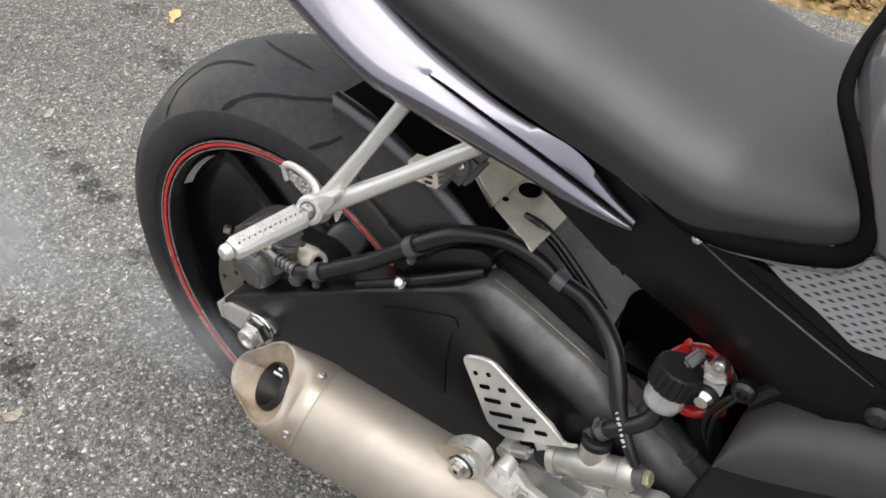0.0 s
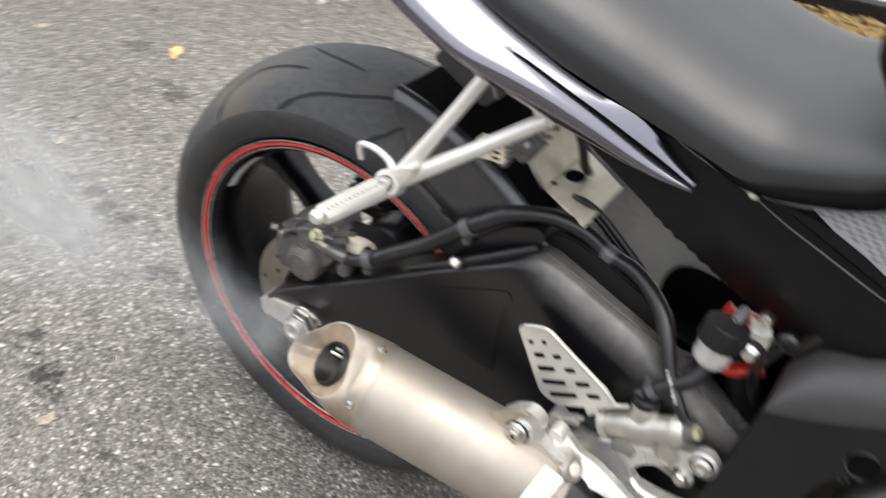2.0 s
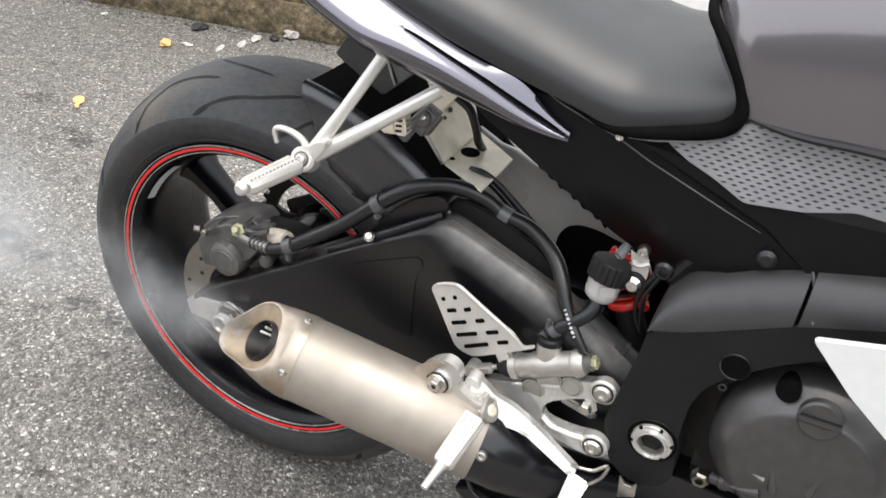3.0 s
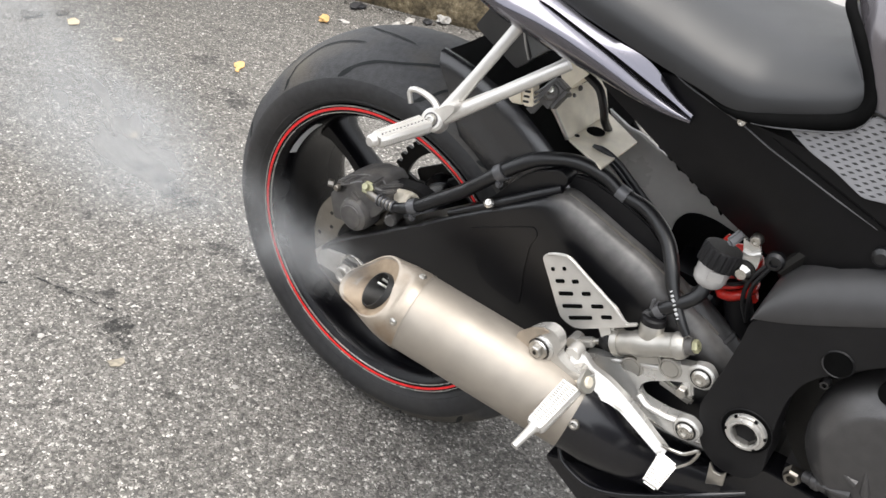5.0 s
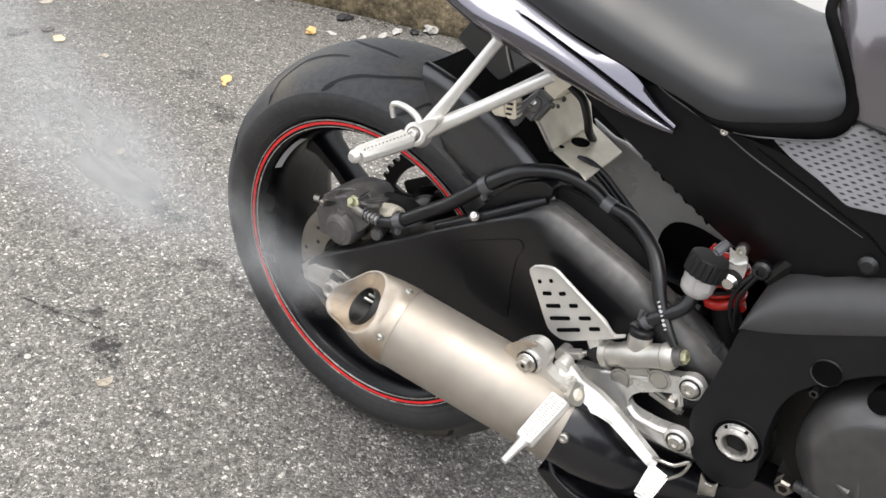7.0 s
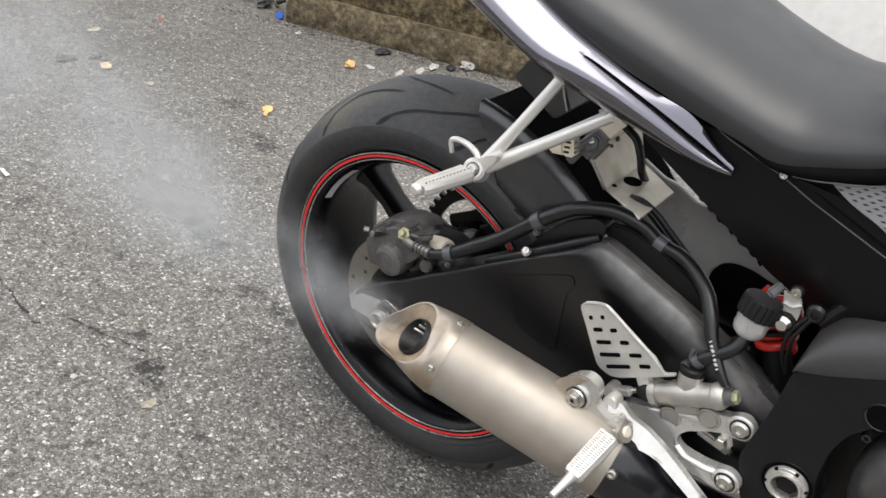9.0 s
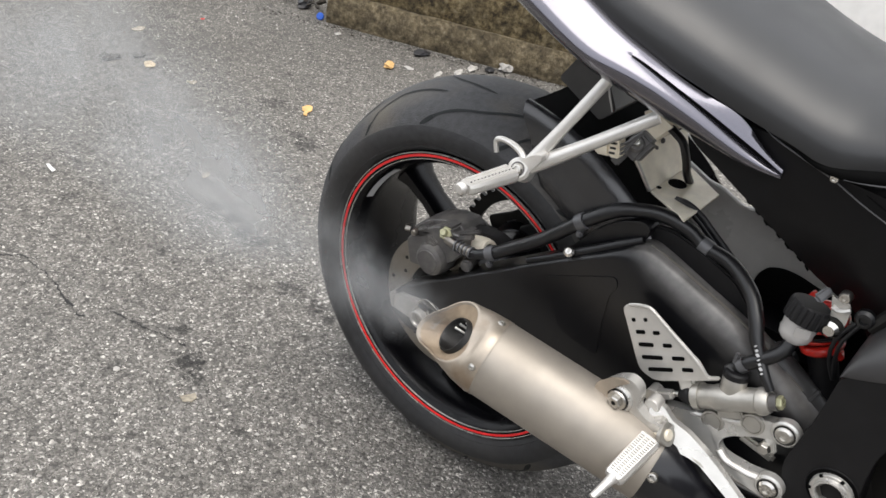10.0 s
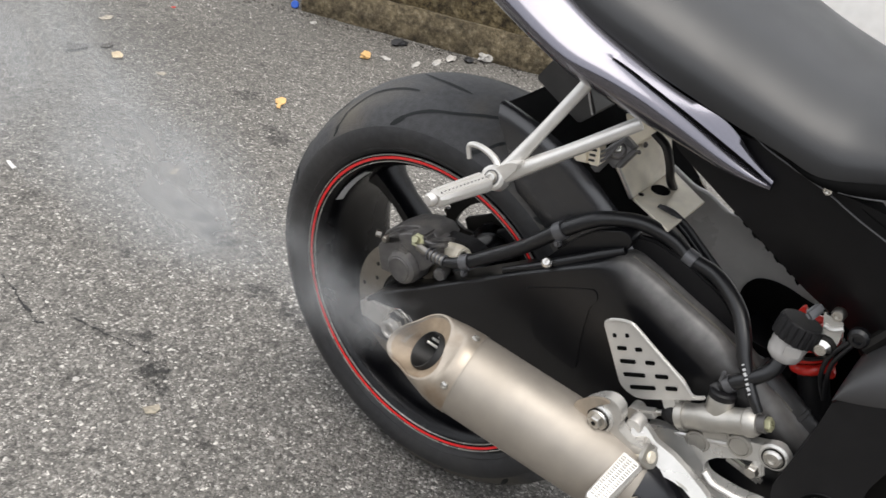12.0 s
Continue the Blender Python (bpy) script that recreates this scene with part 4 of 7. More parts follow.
silencer = part("silencer", loft([can_ring(x, r) for x, r in ((0.172, 0.0495), (0.173, 0.0505), (0.3, 0.0505), (0.392, 0.0505), (0.394, 0.0495))]), "titanium", bike, "brushed titanium silencer can with a riveted end cap", 40)
CUT = (0.8, 0.6)
cap = part("end_cap", loft([can_ring(0.178, 0.0508), can_ring(0.172, 0.0514), can_ring(0.164, 0.0508), can_ring(0.15, 0.0492, cut=(0.2, 0.15), lobes=0.001), can_ring(0.134, 0.0455, cut=(0.5, 0.36), lobes=0.003),
                          can_ring(0.1165, 0.0412, cut=CUT, lobes=0.0055), can_ring(0.115, 0.0402, cut=CUT, lobes=0.0055), can_ring(0.115, 0.0386, cut=CUT, lobes=0.0053), can_ring(0.1175, 0.0375, cut=CUT, lobes=0.005),
                          can_ring(0.123, 0.033, cut=(0.72, 0.55), lobes=0.002, shift=(0.002, 0.001)), can_ring(0.129, 0.0285, cut=(0.6, 0.5), shift=(0.003, 0.002))], cap=False), "tipmetal", silencer, "slash-cut end cap with heat-browned mouth", 40)
part("seam", loft([can_ring(x, r) for x, r in ((0.1775, 0.0505), (0.1775, 0.0517), (0.1785, 0.0517), (0.1785, 0.0505))], cap=False), "titanium", cap)
MOUTH = dict(cut=(0.55, 0.45), shift=(0.001, 0.0))
part("outlet_pipe", loft([can_ring(0.135, 0.0258, **MOUTH), can_ring(0.1235, 0.0246, **MOUTH), can_ring(0.1225, 0.024, **MOUTH), can_ring(0.1225, 0.0228, **MOUTH), can_ring(0.1255, 0.0222, **MOUTH), can_ring(0.16, 0.0222, cut=(0.4, 0.3)), can_ring(0.215, 0.0222)], cap=False), "soot", cap, "sooty black outlet pipe")
part("outlet_end", lathe([(0, 0.0), (0.0265, 0.0)], on_can(0.2), CAN_DIR, 24), "soot", cap)
part("mouth_lining", loft([can_ring(0.1178, 0.0371, cut=CUT, lobes=0.005), can_ring(0.1228, 0.0318, cut=(0.72, 0.55), lobes=0.002, shift=(0.001, 0.0)), can_ring(0.1275, 0.0252, cut=(0.6, 0.5), shift=(0.001, 0.0))], cap=False), "heatbrown", cap, "heat-browned funnel of the mouth", 40)
# silver rods added for the bright reflections inside the pipe
for a in (150, 178, 204):
    rim_pts = can_ring(0.13, 0.0212, **MOUTH)
    deep_pts = can_ring(0.165, 0.0212, cut=(0.4, 0.3))
    k = round(a / 360 * 48)
    part("outlet_glint", tube([rim_pts[k], deep_pts[k]], 0.0017, 8, 2), "castsilver", cap)
for a in (100, 20, -60, 180, 260):
    side = Vector(can_ring(0.165, 1.0)[0]) - on_can(0.165)
    up = CAN_DIR.cross(side)
    up = -up if up.z < 0 else up
    n = math.cos(radians(a)) * side + math.sin(radians(a)) * up
    part("rivet", lathe([(0, 0.002), (0.0018, 0.0012), (0.0022, 0.0026), (0.0042, 0.0018), (0.005, 0)], on_can(0.1695) + n * 0.0512, n, 14), "steel", cap)
sleeve = part("link_pipe_sleeve", loft([can_ring(0.388, 0.0496), can_ring(0.405, 0.0485), can_ring(0.425, 0.0465, shift=(-0.001, -0.005)), can_ring(0.45, 0.0425, shift=(-0.006, -0.013)), can_ring(0.48, 0.039, shift=(-0.016, -0.022)), can_ring(0.52, 0.036, shift=(-0.032, -0.029)), can_ring(0.58, 0.034, shift=(-0.056, -0.034))]), "glossblack", bike, "black sleeve over the link pipe", 40)
part("sleeve_bolt", bolt(0.007, (0.4115, -0.237, 0.375), (0.1, -0.87, 0.45)), "steel", sleeve)
part("sleeve_bolt", bolt(0.007, (0.461, -0.201, 0.307), (0.1, -0.9, 0.35)), "steel", sleeve)
part("heat_shield", slab(rounded([(0.37, 0.262), (0.4, 0.275), (0.5, 0.255), (0.62, 0.24), (0.62, 0.2), (0.45, 0.21)], 0.012, 3), -0.2, -0.15, 0.012, 4), "glossblack", sleeve)
part("shield_edge", tube([(0.388, -0.196, 0.283), (0.4, -0.2, 0.269), (0.433, -0.2, 0.257), (0.469, -0.2, 0.268), (0.51, -0.2, 0.298), (0.553, -0.198, 0.334), (0.6, -0.17, 0.352)], [0.002, 0.0035, 0.004, 0.004, 0.004, 0.004, 0.003], 12, 6), "glossblack", sleeve)
# hanger between can and footrest plate
hanger = part("hanger_bracket", slab(rounded([(0.306, 0.409), (0.307, 0.4226), (0.3216, 0.4403), (0.3353, 0.4485), (0.3453, 0.4477), (0.353, 0.4414), (0.3565, 0.429), (0.3545, 0.417), (0.372, 0.4085), (0.4, 0.412), (0.398, 0.392), (0.362, 0.388), (0.347, 0.396), (0.336, 0.4)], 0.006, 3), -0.195, -0.18, 0.003), "castsilver", bike, "cast alloy silencer hanger")
hanger.location = (0.005, -0.014, 0.01)
part("can_tab", slab(rounded([(0.301, 0.4115), (0.302, 0.424), (0.319, 0.4425), (0.332, 0.449), (0.342, 0.448), (0.33, 0.437), (0.318, 0.42), (0.33, 0.405), (0.362, 0.387), (0.355, 0.38), (0.318, 0.394)], 0.004, 2), -0.2, -0.197, 0.001), "tipmetal", hanger, "tan welded silencer tab")
HANG = Vector((-0.05, -1, -0.02)).normalized()
BUSH = Vector((0.3325, -0.187, 0.4165))
part("bushing", lathe([(0, 0.011), (0.0155, 0.011), (0.0178, 0.009), (0.0185, -0.014), (0, -0.014)], BUSH, HANG, 32), "castsilver", hanger)
part("washer", lathe([(0, 0.0015), (0.0135, 0.0015), (0.0142, 0.0)], BUSH + HANG * 0.0112, HANG, 28), "soot", hanger)
part("hanger_bolt", joined(lathe([(0, 0.002), (0.0115, 0.002), (0.0125, 0.0)], BUSH + HANG * 0.0127, HANG, 28), hexagon(0.0082, 0.006, BUSH + HANG * 0.0145, HANG, 0.003)), "steel", hanger, "zinc hexagon bolt with washer", 25)

# passenger footrest: two struts, boss, folding peg and hook
PEG_HUB = Vector((0.158, -0.222, 0.6525))
foot_rest = part("passenger_footrest", joined(tube([(0.162, -0.218, 0.655), (0.217, -0.19, 0.6985), (0.272, -0.16, 0.744)], [0.0092, 0.0072, 0.0072], 14, 4),
                 tube([(0.162, -0.218, 0.656), (0.188, -0.195, 0.712), (0.214, -0.17, 0.77)], [0.0086, 0.0065, 0.0065], 14, 4)), "silver", bike, "silver footrest bracket of two round struts")
part("strut_web", slab(rounded([(0.15, 0.652), (0.157, 0.6645), (0.172, 0.678), (0.1835, 0.683), (0.184, 0.676), (0.171, 0.6555), (0.158, 0.641), (0.147, 0.642)], 0.004, 3), -0.2265, -0.213, 0.003, 3), "silver", foot_rest)
part("boss", lathe([(0, 0.01), (0.0105, 0.01), (0.0132, 0.007), (0.0138, -0.01), (0.01, -0.014), (0, -0.014)], PEG_HUB, (0.15, -1, 0.5), 28), "silver", foot_rest)
part("bolt_recess", lathe([(0, 0.0006), (0.0078, 0.0006), (0.0082, 0)], PEG_HUB + Vector((0.0013, -0.009, 0.0045)), (0.15, -1, 0.5), 24), "caliper", foot_rest)
part("boss_bolt", bolt(0.0064, PEG_HUB + Vector((0.0014, -0.0096, 0.0048)), (0.15, -1, 0.5), 0.004), "steel", foot_rest)


def peg(a, b, r0, r1, ridges=16):
    """A flat ribbed footrest from a to b, with fine cross ribs on its top."""
    a, b = Vector(a), Vector(b)
    d = (b - a).normalized()
    up = (Vector((0, 0, 1)) - d * d.z).normalized()
    side = d.cross(up)
    secs = []
    for f, k in ((0.0, 0.8), (0.03, 1.0), (0.5, 1.0), (0.95, 1.0), (1.0, 0.86)):
        r = (r0 + (r1 - r0) * f) * k
        secs.append([a.lerp(b, f) + side * (r * u) + up * (0.62 * r * v) for u, v in ((-1, -0.5), (-0.75, -1), (0.75, -1), (1, -0.5), (1, 0.5), (0.8, 1), (-0.8, 1), (-1, 0.5))])
    bms = [loft(secs)]
    m = Matrix((d, side, up)).transposed()
    for k in range(ridges):
        f = 0.06 + 0.86 * (k + 0.5) / ridges
        r = r0 + (r1 - r0) * f
        for v in (-0.52, 0, 0.52):
            bms.append(box(((b - a).length / ridges * 0.5, r * 0.4, r * 0.2), a.lerp(b, f) + up * (r * 0.67) + side * (r * v), m, 0.0004, 1))
        for v in (-1, 1):
            bms.append(box(((b - a).length / ridges * 0.5, r * 0.08, r * 0.5), a.lerp(b, f) + side * (r * v), m, 0.0003, 1))
    return joined(*bms)


part("peg", peg((0.155, -0.233, 0.6505), (0.1435, -0.303, 0.652), 0.0115, 0.0098, 20), "silver", foot_rest, "ribbed bare aluminium peg", 30)
def peg_notches(a, b, r0, r1, count, parent):
    """Two rows of small dark notches between the ribs, along one edge of a peg."""
    a, b = Vector(a), Vector(b)
    d = (b - a).normalized()
    up = (Vector((0, 0, 1)) - d * d.z).normalized()
    side = d.cross(up)
    m = Matrix((d, side, up)).transposed()
    for k in range(count):
        f = 0.06 + 0.86 * k / (count - 1)
        r = r0 + (r1 - r0) * f
        for s, h in ((-0.27, 0.68),):
            part("notch", box(((b - a).length / count * 0.3, r * 0.12, r * 0.22), a.lerp(b, f) + up * (r * h) + side * (r * s), m, 0.0003, 1), "caliper", parent)


peg_notches((0.155, -0.233, 0.6505), (0.1435, -0.303, 0.652), 0.0115, 0.0098, 13, foot_rest)
part("peg_end", lathe([(0, 0.004), (0.005, 0.003), (0.007, 0.0), (0.007, -0.004), (0, -0.004)], (0.1422, -0.309, 0.6525), (-0.1, -1, 0), 18), "silver", foot_rest)
part("helmet_hook", tube([(0.156, -0.214, 0.652), (0.148, -0.207, 0.661), (0.1375, -0.205, 0.6655), (0.126, -0.205, 0.668), (0.1144, -0.205, 0.6672), (0.109, -0.205, 0.662), (0.112, -0.205, 0.6493)], [0.0045, 0.0042, 0.0038, 0.0034, 0.0032, 0.003, 0.0028], 10, 6), "silver", foot_rest)

# rider footrest plate, brake pedal, heel guard and master cylinder
PLATE = [(0.372, 0.404), (0.378, 0.412), (0.393, 0.4165), (0.4234, 0.4295), (0.4389, 0.438), (0.4617, 0.447), (0.4718, 0.4573), (0.4809, 0.4614), (0.4964, 0.4675), (0.5048, 0.4735), (0.5135, 0.4735), (0.5205, 0.466), (0.5205, 0.4523), (0.5128, 0.4445), (0.5014, 0.4421), (0.4946, 0.442), (0.4813, 0.4357), (0.4575, 0.4199), (0.4495, 0.4093), (0.4489, 0.3979), (0.455, 0.391),
         (0.4657, 0.3891), (0.4876, 0.3895), (0.5016, 0.392), (0.5156, 0.3965), (0.526, 0.3915), (0.529, 0.381), (0.5235, 0.3705), (0.5137, 0.3653), (0.4934, 0.3666), (0.4705, 0.371), (0.4396, 0.3767), (0.4236, 0.3808), (0.3991, 0.385), (0.385, 0.39)]


def leaned(bm):
    """The lower arm of the plate stands further out than the upper one."""
    for v in bm.verts:
        f = min(1.0, max(0.0, (0.425 - v.co.z) / 0.04))
        v.co += Vector((0.001 * f, -0.0145 * f, 0.0115 * f))
    return bm


plate = part("footrest_plate", leaned(slab(rounded(PLATE, 0.005, 2), -0.159, -0.146, 0.003)), "castsilver", bike, "cast silver footrest plate with two arms")
part("edge_rib", tube([(0.4, -0.158, 0.4165), (0.4234, -0.158, 0.4265), (0.4389, -0.158, 0.4345), (0.4617, -0.158, 0.4435), (0.474, -0.158, 0.4575)], 0.0036, 10, 6), "silver", plate)
part("edge_rib", leaned(tube([(0.452, -0.158, 0.394), (0.466, -0.158, 0.3855), (0.4876, -0.158, 0.3855), (0.504, -0.158, 0.389)], 0.0042, 10, 6)), "silver", plate)
for x, z in ((0.4325, 0.4265), (0.4735, 0.4512)):
    r = 0.0138
    part("pivot_cap", lathe([(0, 0.003), (r * 0.72, 0.003), (r * 0.76, 0.0015), (r * 0.8, 0.0035), (r * 0.95, 0.003), (r, 0.001), (r, -0.003), (0, -0.003)], (x, -0.159, z), R_SIDE, 30), "alloy", plate)
for x, y, z in ((0.5087, -0.159, 0.4615), (0.517, -0.1735, 0.396)):
    part("mount_boss", lathe([(0, 0.004), (0.0135, 0.004), (0.016, 0.002), (0.0165, -0.006), (0, -0.006)], (x, y, z), R_SIDE, 28), "castsilver", plate)
    part("socket_recess", lathe([(0.0105, 0.0002), (0.0122, 0.0002), (0.0122, 0.0006), (0.0105, 0.0006)], (x, y - 0.004, z), R_SIDE, 24, True), "soot", plate)
    part("mount_bolt", bolt(0.0105, (x, y - 0.004, z), R_SIDE, 0.0045), "steel", plate, "zinc socket bolt")
part("lock_nut", hexagon(0.0075, 0.01, (0.495, -0.158, 0.432), R_SIDE), "steel", plate)
part("lock_tab", box((0.012, 0.006, 0.02), (0.499, -0.157, 0.436), Euler((0, radians(-20), 0)).to_matrix(), 0.002), "castsilver", plate)
part("lower_bracket", box((0.045, 0.01, 0.012), (0.484, -0.14, 0.41), Euler((0, radians(10), 0)).to_matrix(), 0.003), "alloy", plate)

HEEL = [(0.2956, 0.51), (0.2959, 0.5158), (0.3017, 0.5213), (0.3103, 0.5266), (0.3207, 0.5304), (0.3295, 0.5303), (0.3607, 0.5144), (0.3891, 0.5004), (0.3969, 0.4975), (0.4032, 0.4921), (0.4106, 0.485), (0.4136, 0.4843), (0.4244, 0.4915), (0.4255, 0.4872), (0.4033, 0.4714), (0.3652, 0.4458), (0.3548, 0.4413), (0.3447, 0.4422), (0.3372, 0.4448), (0.3327, 0.4482), (0.3247, 0.4608), (0.308, 0.4895)]
SLOTS = ((0.3079, 0.5051, 0.3155, 0.5051), (0.3214, 0.5132, 0.3288, 0.5131), (0.3166, 0.4925, 0.3309, 0.4963), (0.3363, 0.5025, 0.3475, 0.5054), (0.3241, 0.4783, 0.3451, 0.486), (0.3515, 0.4938, 0.3653, 0.4975), (0.3323, 0.4644, 0.3599, 0.4761), (0.3662, 0.4839, 0.3837, 0.4899), (0.3439, 0.4531, 0.375, 0.468), (0.3811, 0.4767, 0.3971, 0.4819))
heel = part("heel_guard", slab(HEEL, -0.168, -0.1635, 0.0014), "silver", bike, "slotted silver heel guard plate")
part("heel_guard_lip", tube([(0.302, -0.1675, 0.5205), (0.3103, -0.168, 0.5255), (0.321, -0.168, 0.5293), (0.3297, -0.168, 0.5288), (0.3607, -0.168, 0.5132), (0.3891, -0.168, 0.4992), (0.4032, -0.168, 0.4905), (0.4106, -0.1675, 0.484)], 0.0021, 8, 5), "silver", heel)
part("guard_stay", box((0.02, 0.008, 0.03), (0.392, -0.16, 0.455), Euler((0, radians(-30), 0)).to_matrix(), 0.003), "castsilver", heel)
for x0, z0, x1, z1 in SLOTS:
    w = max(math.hypot(x1 - x0, z1 - z0) - 0.003, 0.0045)
    cut = slab(rounded([(-w / 2, -0.0024), (w / 2, -0.0024), (w / 2, 0.0024), (-w / 2, 0.0024)], 0.0018, 3), -0.0006, 0.0006, 0.0)
    bmesh.ops.transform(cut, matrix=Matrix.Translation(((x0 + x1) / 2, -0.1682, (z0 + z1) / 2)) @ Euler((0, -math.atan2(z1 - z0 + 0.004, x1 - x0), 0)).to_matrix().to_4x4(), verts=cut.verts)
    part("slot", cut, "recess", heel)

PEDAL = [(0.3697, 0.4231), (0.3707, 0.4312), (0.3828, 0.4298), (0.3991, 0.42), (0.4201, 0.4152), (0.4408, 0.4079), (0.4659, 0.3938), (0.4962, 0.3753), (0.5094, 0.3682), (0.5074, 0.3629), (0.5036, 0.3616), (0.4669, 0.3814), (0.4439, 0.3937), (0.432, 0.3959), (0.4185, 0.3966), (0.404, 0.402), (0.3946, 0.4095), (0.377, 0.4161)]
arm_bm = slab(rounded(PEDAL, 0.004, 3), -0.195, -0.187, 0.003, 3)
for v in arm_bm.verts:
    v.co.y += 0.85 * (v.co.z - float(np.interp(v.co.x, (0.37, 0.405, 0.44, 0.505), (0.425, 0.411, 0.402, 0.366))))
pedal = part("brake_pedal", arm_bm, "castsilver", bike, "flat forged bare alloy brake pedal with a knurled toe", 40)
TOE = [Vector(q) for q in ((0.5045, -0.205, 0.377), (0.5283, -0.205, 0.371), (0.5225, -0.236, 0.3505), (0.5035, -0.236, 0.3525))]
TOE_OUT = (TOE[1] - TOE[0]).cross(TOE[3] - TOE[0]).normalized()
TOE_OUT = TOE_OUT if TOE_OUT.y < 0 else -TOE_OUT
knurl = []
for a in range(8):
    for b in range(10):
        u, v = 0.09 + 0.117 * a, 0.07 + 0.095 * b
        knurl.append(lathe([(0, 0.0012), (0.0013, 0.0)], TOE[0].lerp(TOE[1], u).lerp(TOE[3].lerp(TOE[2], u), v) + TOE_OUT * 0.0002, TOE_OUT, 4))
toe = loft([[q + TOE_OUT * h for q in TOE] for h in (-0.009, 0.0)])
bmesh.ops.recalc_face_normals(toe, faces=toe.faces)
bmesh.ops.bevel(toe, geom=list(toe.edges), offset=0.0025, segments=2, affect="EDGES", clamp_overlap=True)
part("toe_piece", joined(toe, *knurl), "castsilver", pedal, "knurled toe piece", 30)
part("pedal_stop_wire", tube([(0.502, -0.196, 0.376), (0.512, -0.192, 0.3735), (0.5265, -0.188, 0.374), (0.5395, -0.186, 0.387), (0.538, -0.187, 0.372), (0.531, -0.19, 0.3605), (0.52, -0.196, 0.352)], 0.0021, 8, 5), "steel", pedal)
part("pedal_link", lathe([(0, 0.004), (0.0085, 0.004), (0.0095, 0.002), (0.0095, -0.012), (0, -0.012)], (0.371, -0.19, 0.427), R_SIDE, 24), "silver", pedal)
part("pivot_rim", lathe([(0.008, 0.0), (0.0125, 0.0), (0.0125, 0.003), (0.008, 0.003)], (0.385, -0.194, 0.409), R_SIDE, 24, True), "silver", pedal)

HINGE = Vector((0.3835, -0.206, 0.409))
rider = part("rider_footrest", box((0.03, 0.014, 0.024), (0.381, -0.197, 0.411), Euler((0, radians(-35), 0)).to_matrix(), 0.003), "silver", bike, "folding ribbed rider footrest")
PIN = Vector((0.85, -0.12, 0.5)).normalized()
for sgn in (-1, 1):
    ear = slab(rounded([(-0.013, -0.012), (-0.013, 0.012), (0.004, 0.013), (0.014, 0.006), (0.014, -0.006), (0.004, -0.013)], 0.007, 4), -0.0026, 0.0026, 0.0008, 2, "z")
    bmesh.ops.transform(ear, matrix=Matrix.Translation(HINGE + PIN * (0.0165 * sgn)) @ along(PIN).to_4x4() @ Matrix.Rotation(radians(-60), 4, "Z"), verts=ear.verts)
    part("hinge_ear", ear, "alloy", rider, "yellowed zinc hinge ear")
part("hinge_pin", lathe([(0, 0.003), (0.0055, 0.003), (0.007, 0.0015), (0.007, 0), (0.0035, 0), (0.0035, -0.04), (0, -0.04)], HINGE + PIN * 0.019, PIN, 20), "zincplate", rider)
rider.location = (0.004, 0.0, -0.003)
part("peg", peg((0.385, -0.214, 0.4055), (0.3765, -0.275, 0.381), 0.0138, 0.0118, 18), "silver", rider, "ribbed bare aluminium peg", 30)
part("feeler_bolt", tube([(0.377, -0.273, 0.382), (0.3755, -0.279, 0.3795), (0.374, -0.288, 0.3765), (0.3712, -0.306, 0.3705)], [0.0085, 0.0058, 0.005, 0.0042], 12, 4), "silver", rider)
part("return_spring", tube([(0.366, -0.192, 0.416), (0.362, -0.2, 0.408), (0.364, -0.209, 0.4), (0.371, -0.215, 0.394)], 0.0013, 6, 4), "hose", rider)

mc_dir = Vector((0.0851, 0.0, 0.0485)).normalized()
mc0 = Vector((0.3985, -0.159, 0.442))
master = part("master_cylinder", lathe([(0, -0.002), (0.009, -0.002), (0.0105, 0.0), (0.0115, 0.004), (0.014, 0.006), (0.014, 0.03), (0.0155, 0.034), (0.0155, 0.05), (0.014, 0.054), (0.014, 0.082), (0.0155, 0.084), (0.0155, 0.09), (0.012, 0.096), (0, 0.096)], mc0, mc_dir, 26), "alloy", bike, "cast alloy rear brake master cylinder")
part("boot", lathe([(0, -0.012), (0.006, -0.012), (0.011, -0.004), (0.0125, 0.001), (0.0125, 0.004), (0, 0.004)], mc0, mc_dir, 22), "plastic", master)
part("push_rod", tube([mc0 - mc_dir * 0.012, mc0 - mc_dir * 0.03], 0.0035, 10, 2), "steel", master)
part("clevis", joined(box((0.026, 0.012, 0.0105), mc0 - mc_dir * 0.032 + Vector((0, -0.003, 0)), Euler((0, radians(-30), 0)).to_matrix(), 0.002), lathe([(0, 0.01), (0.0085, 0.01), (0.0085, -0.008), (0, -0.008)], mc0 - mc_dir * 0.046, R_SIDE, 20), box((0.012, 0.01, 0.024), mc0 - mc_dir * 0.044 + Vector((0.002, -0.01, -0.012)), Euler((0, radians(15), 0)).to_matrix(), 0.003)), "silver", master, "bright clevis", 30)
part("inlet", lathe([(0, 0.022), (0.0125, 0.022), (0.0138, 0.019), (0.0138, 0.006), (0.0125, 0), (0, 0)], mc0 + mc_dir * 0.047 + Vector((0, 0.002, 0.008)), (-0.1, 0.15, 1), 22), "alloy", master)
part("inlet_cap", lathe([(0, 0.008), (0.012, 0.008), (0.0142, 0.006), (0.0142, 0), (0, 0)], mc0 + mc_dir * 0.047 + Vector((-0.002, 0.005, 0.027)), (-0.1, 0.15, 1), 22), "plastic", master)
part("banjo", lathe([(0, 0.005), (0.0095, 0.005), (0.0095, -0.006), (0, -0.006)], mc0 + mc_dir * 0.0995, mc_dir, 20), "caliper", master)
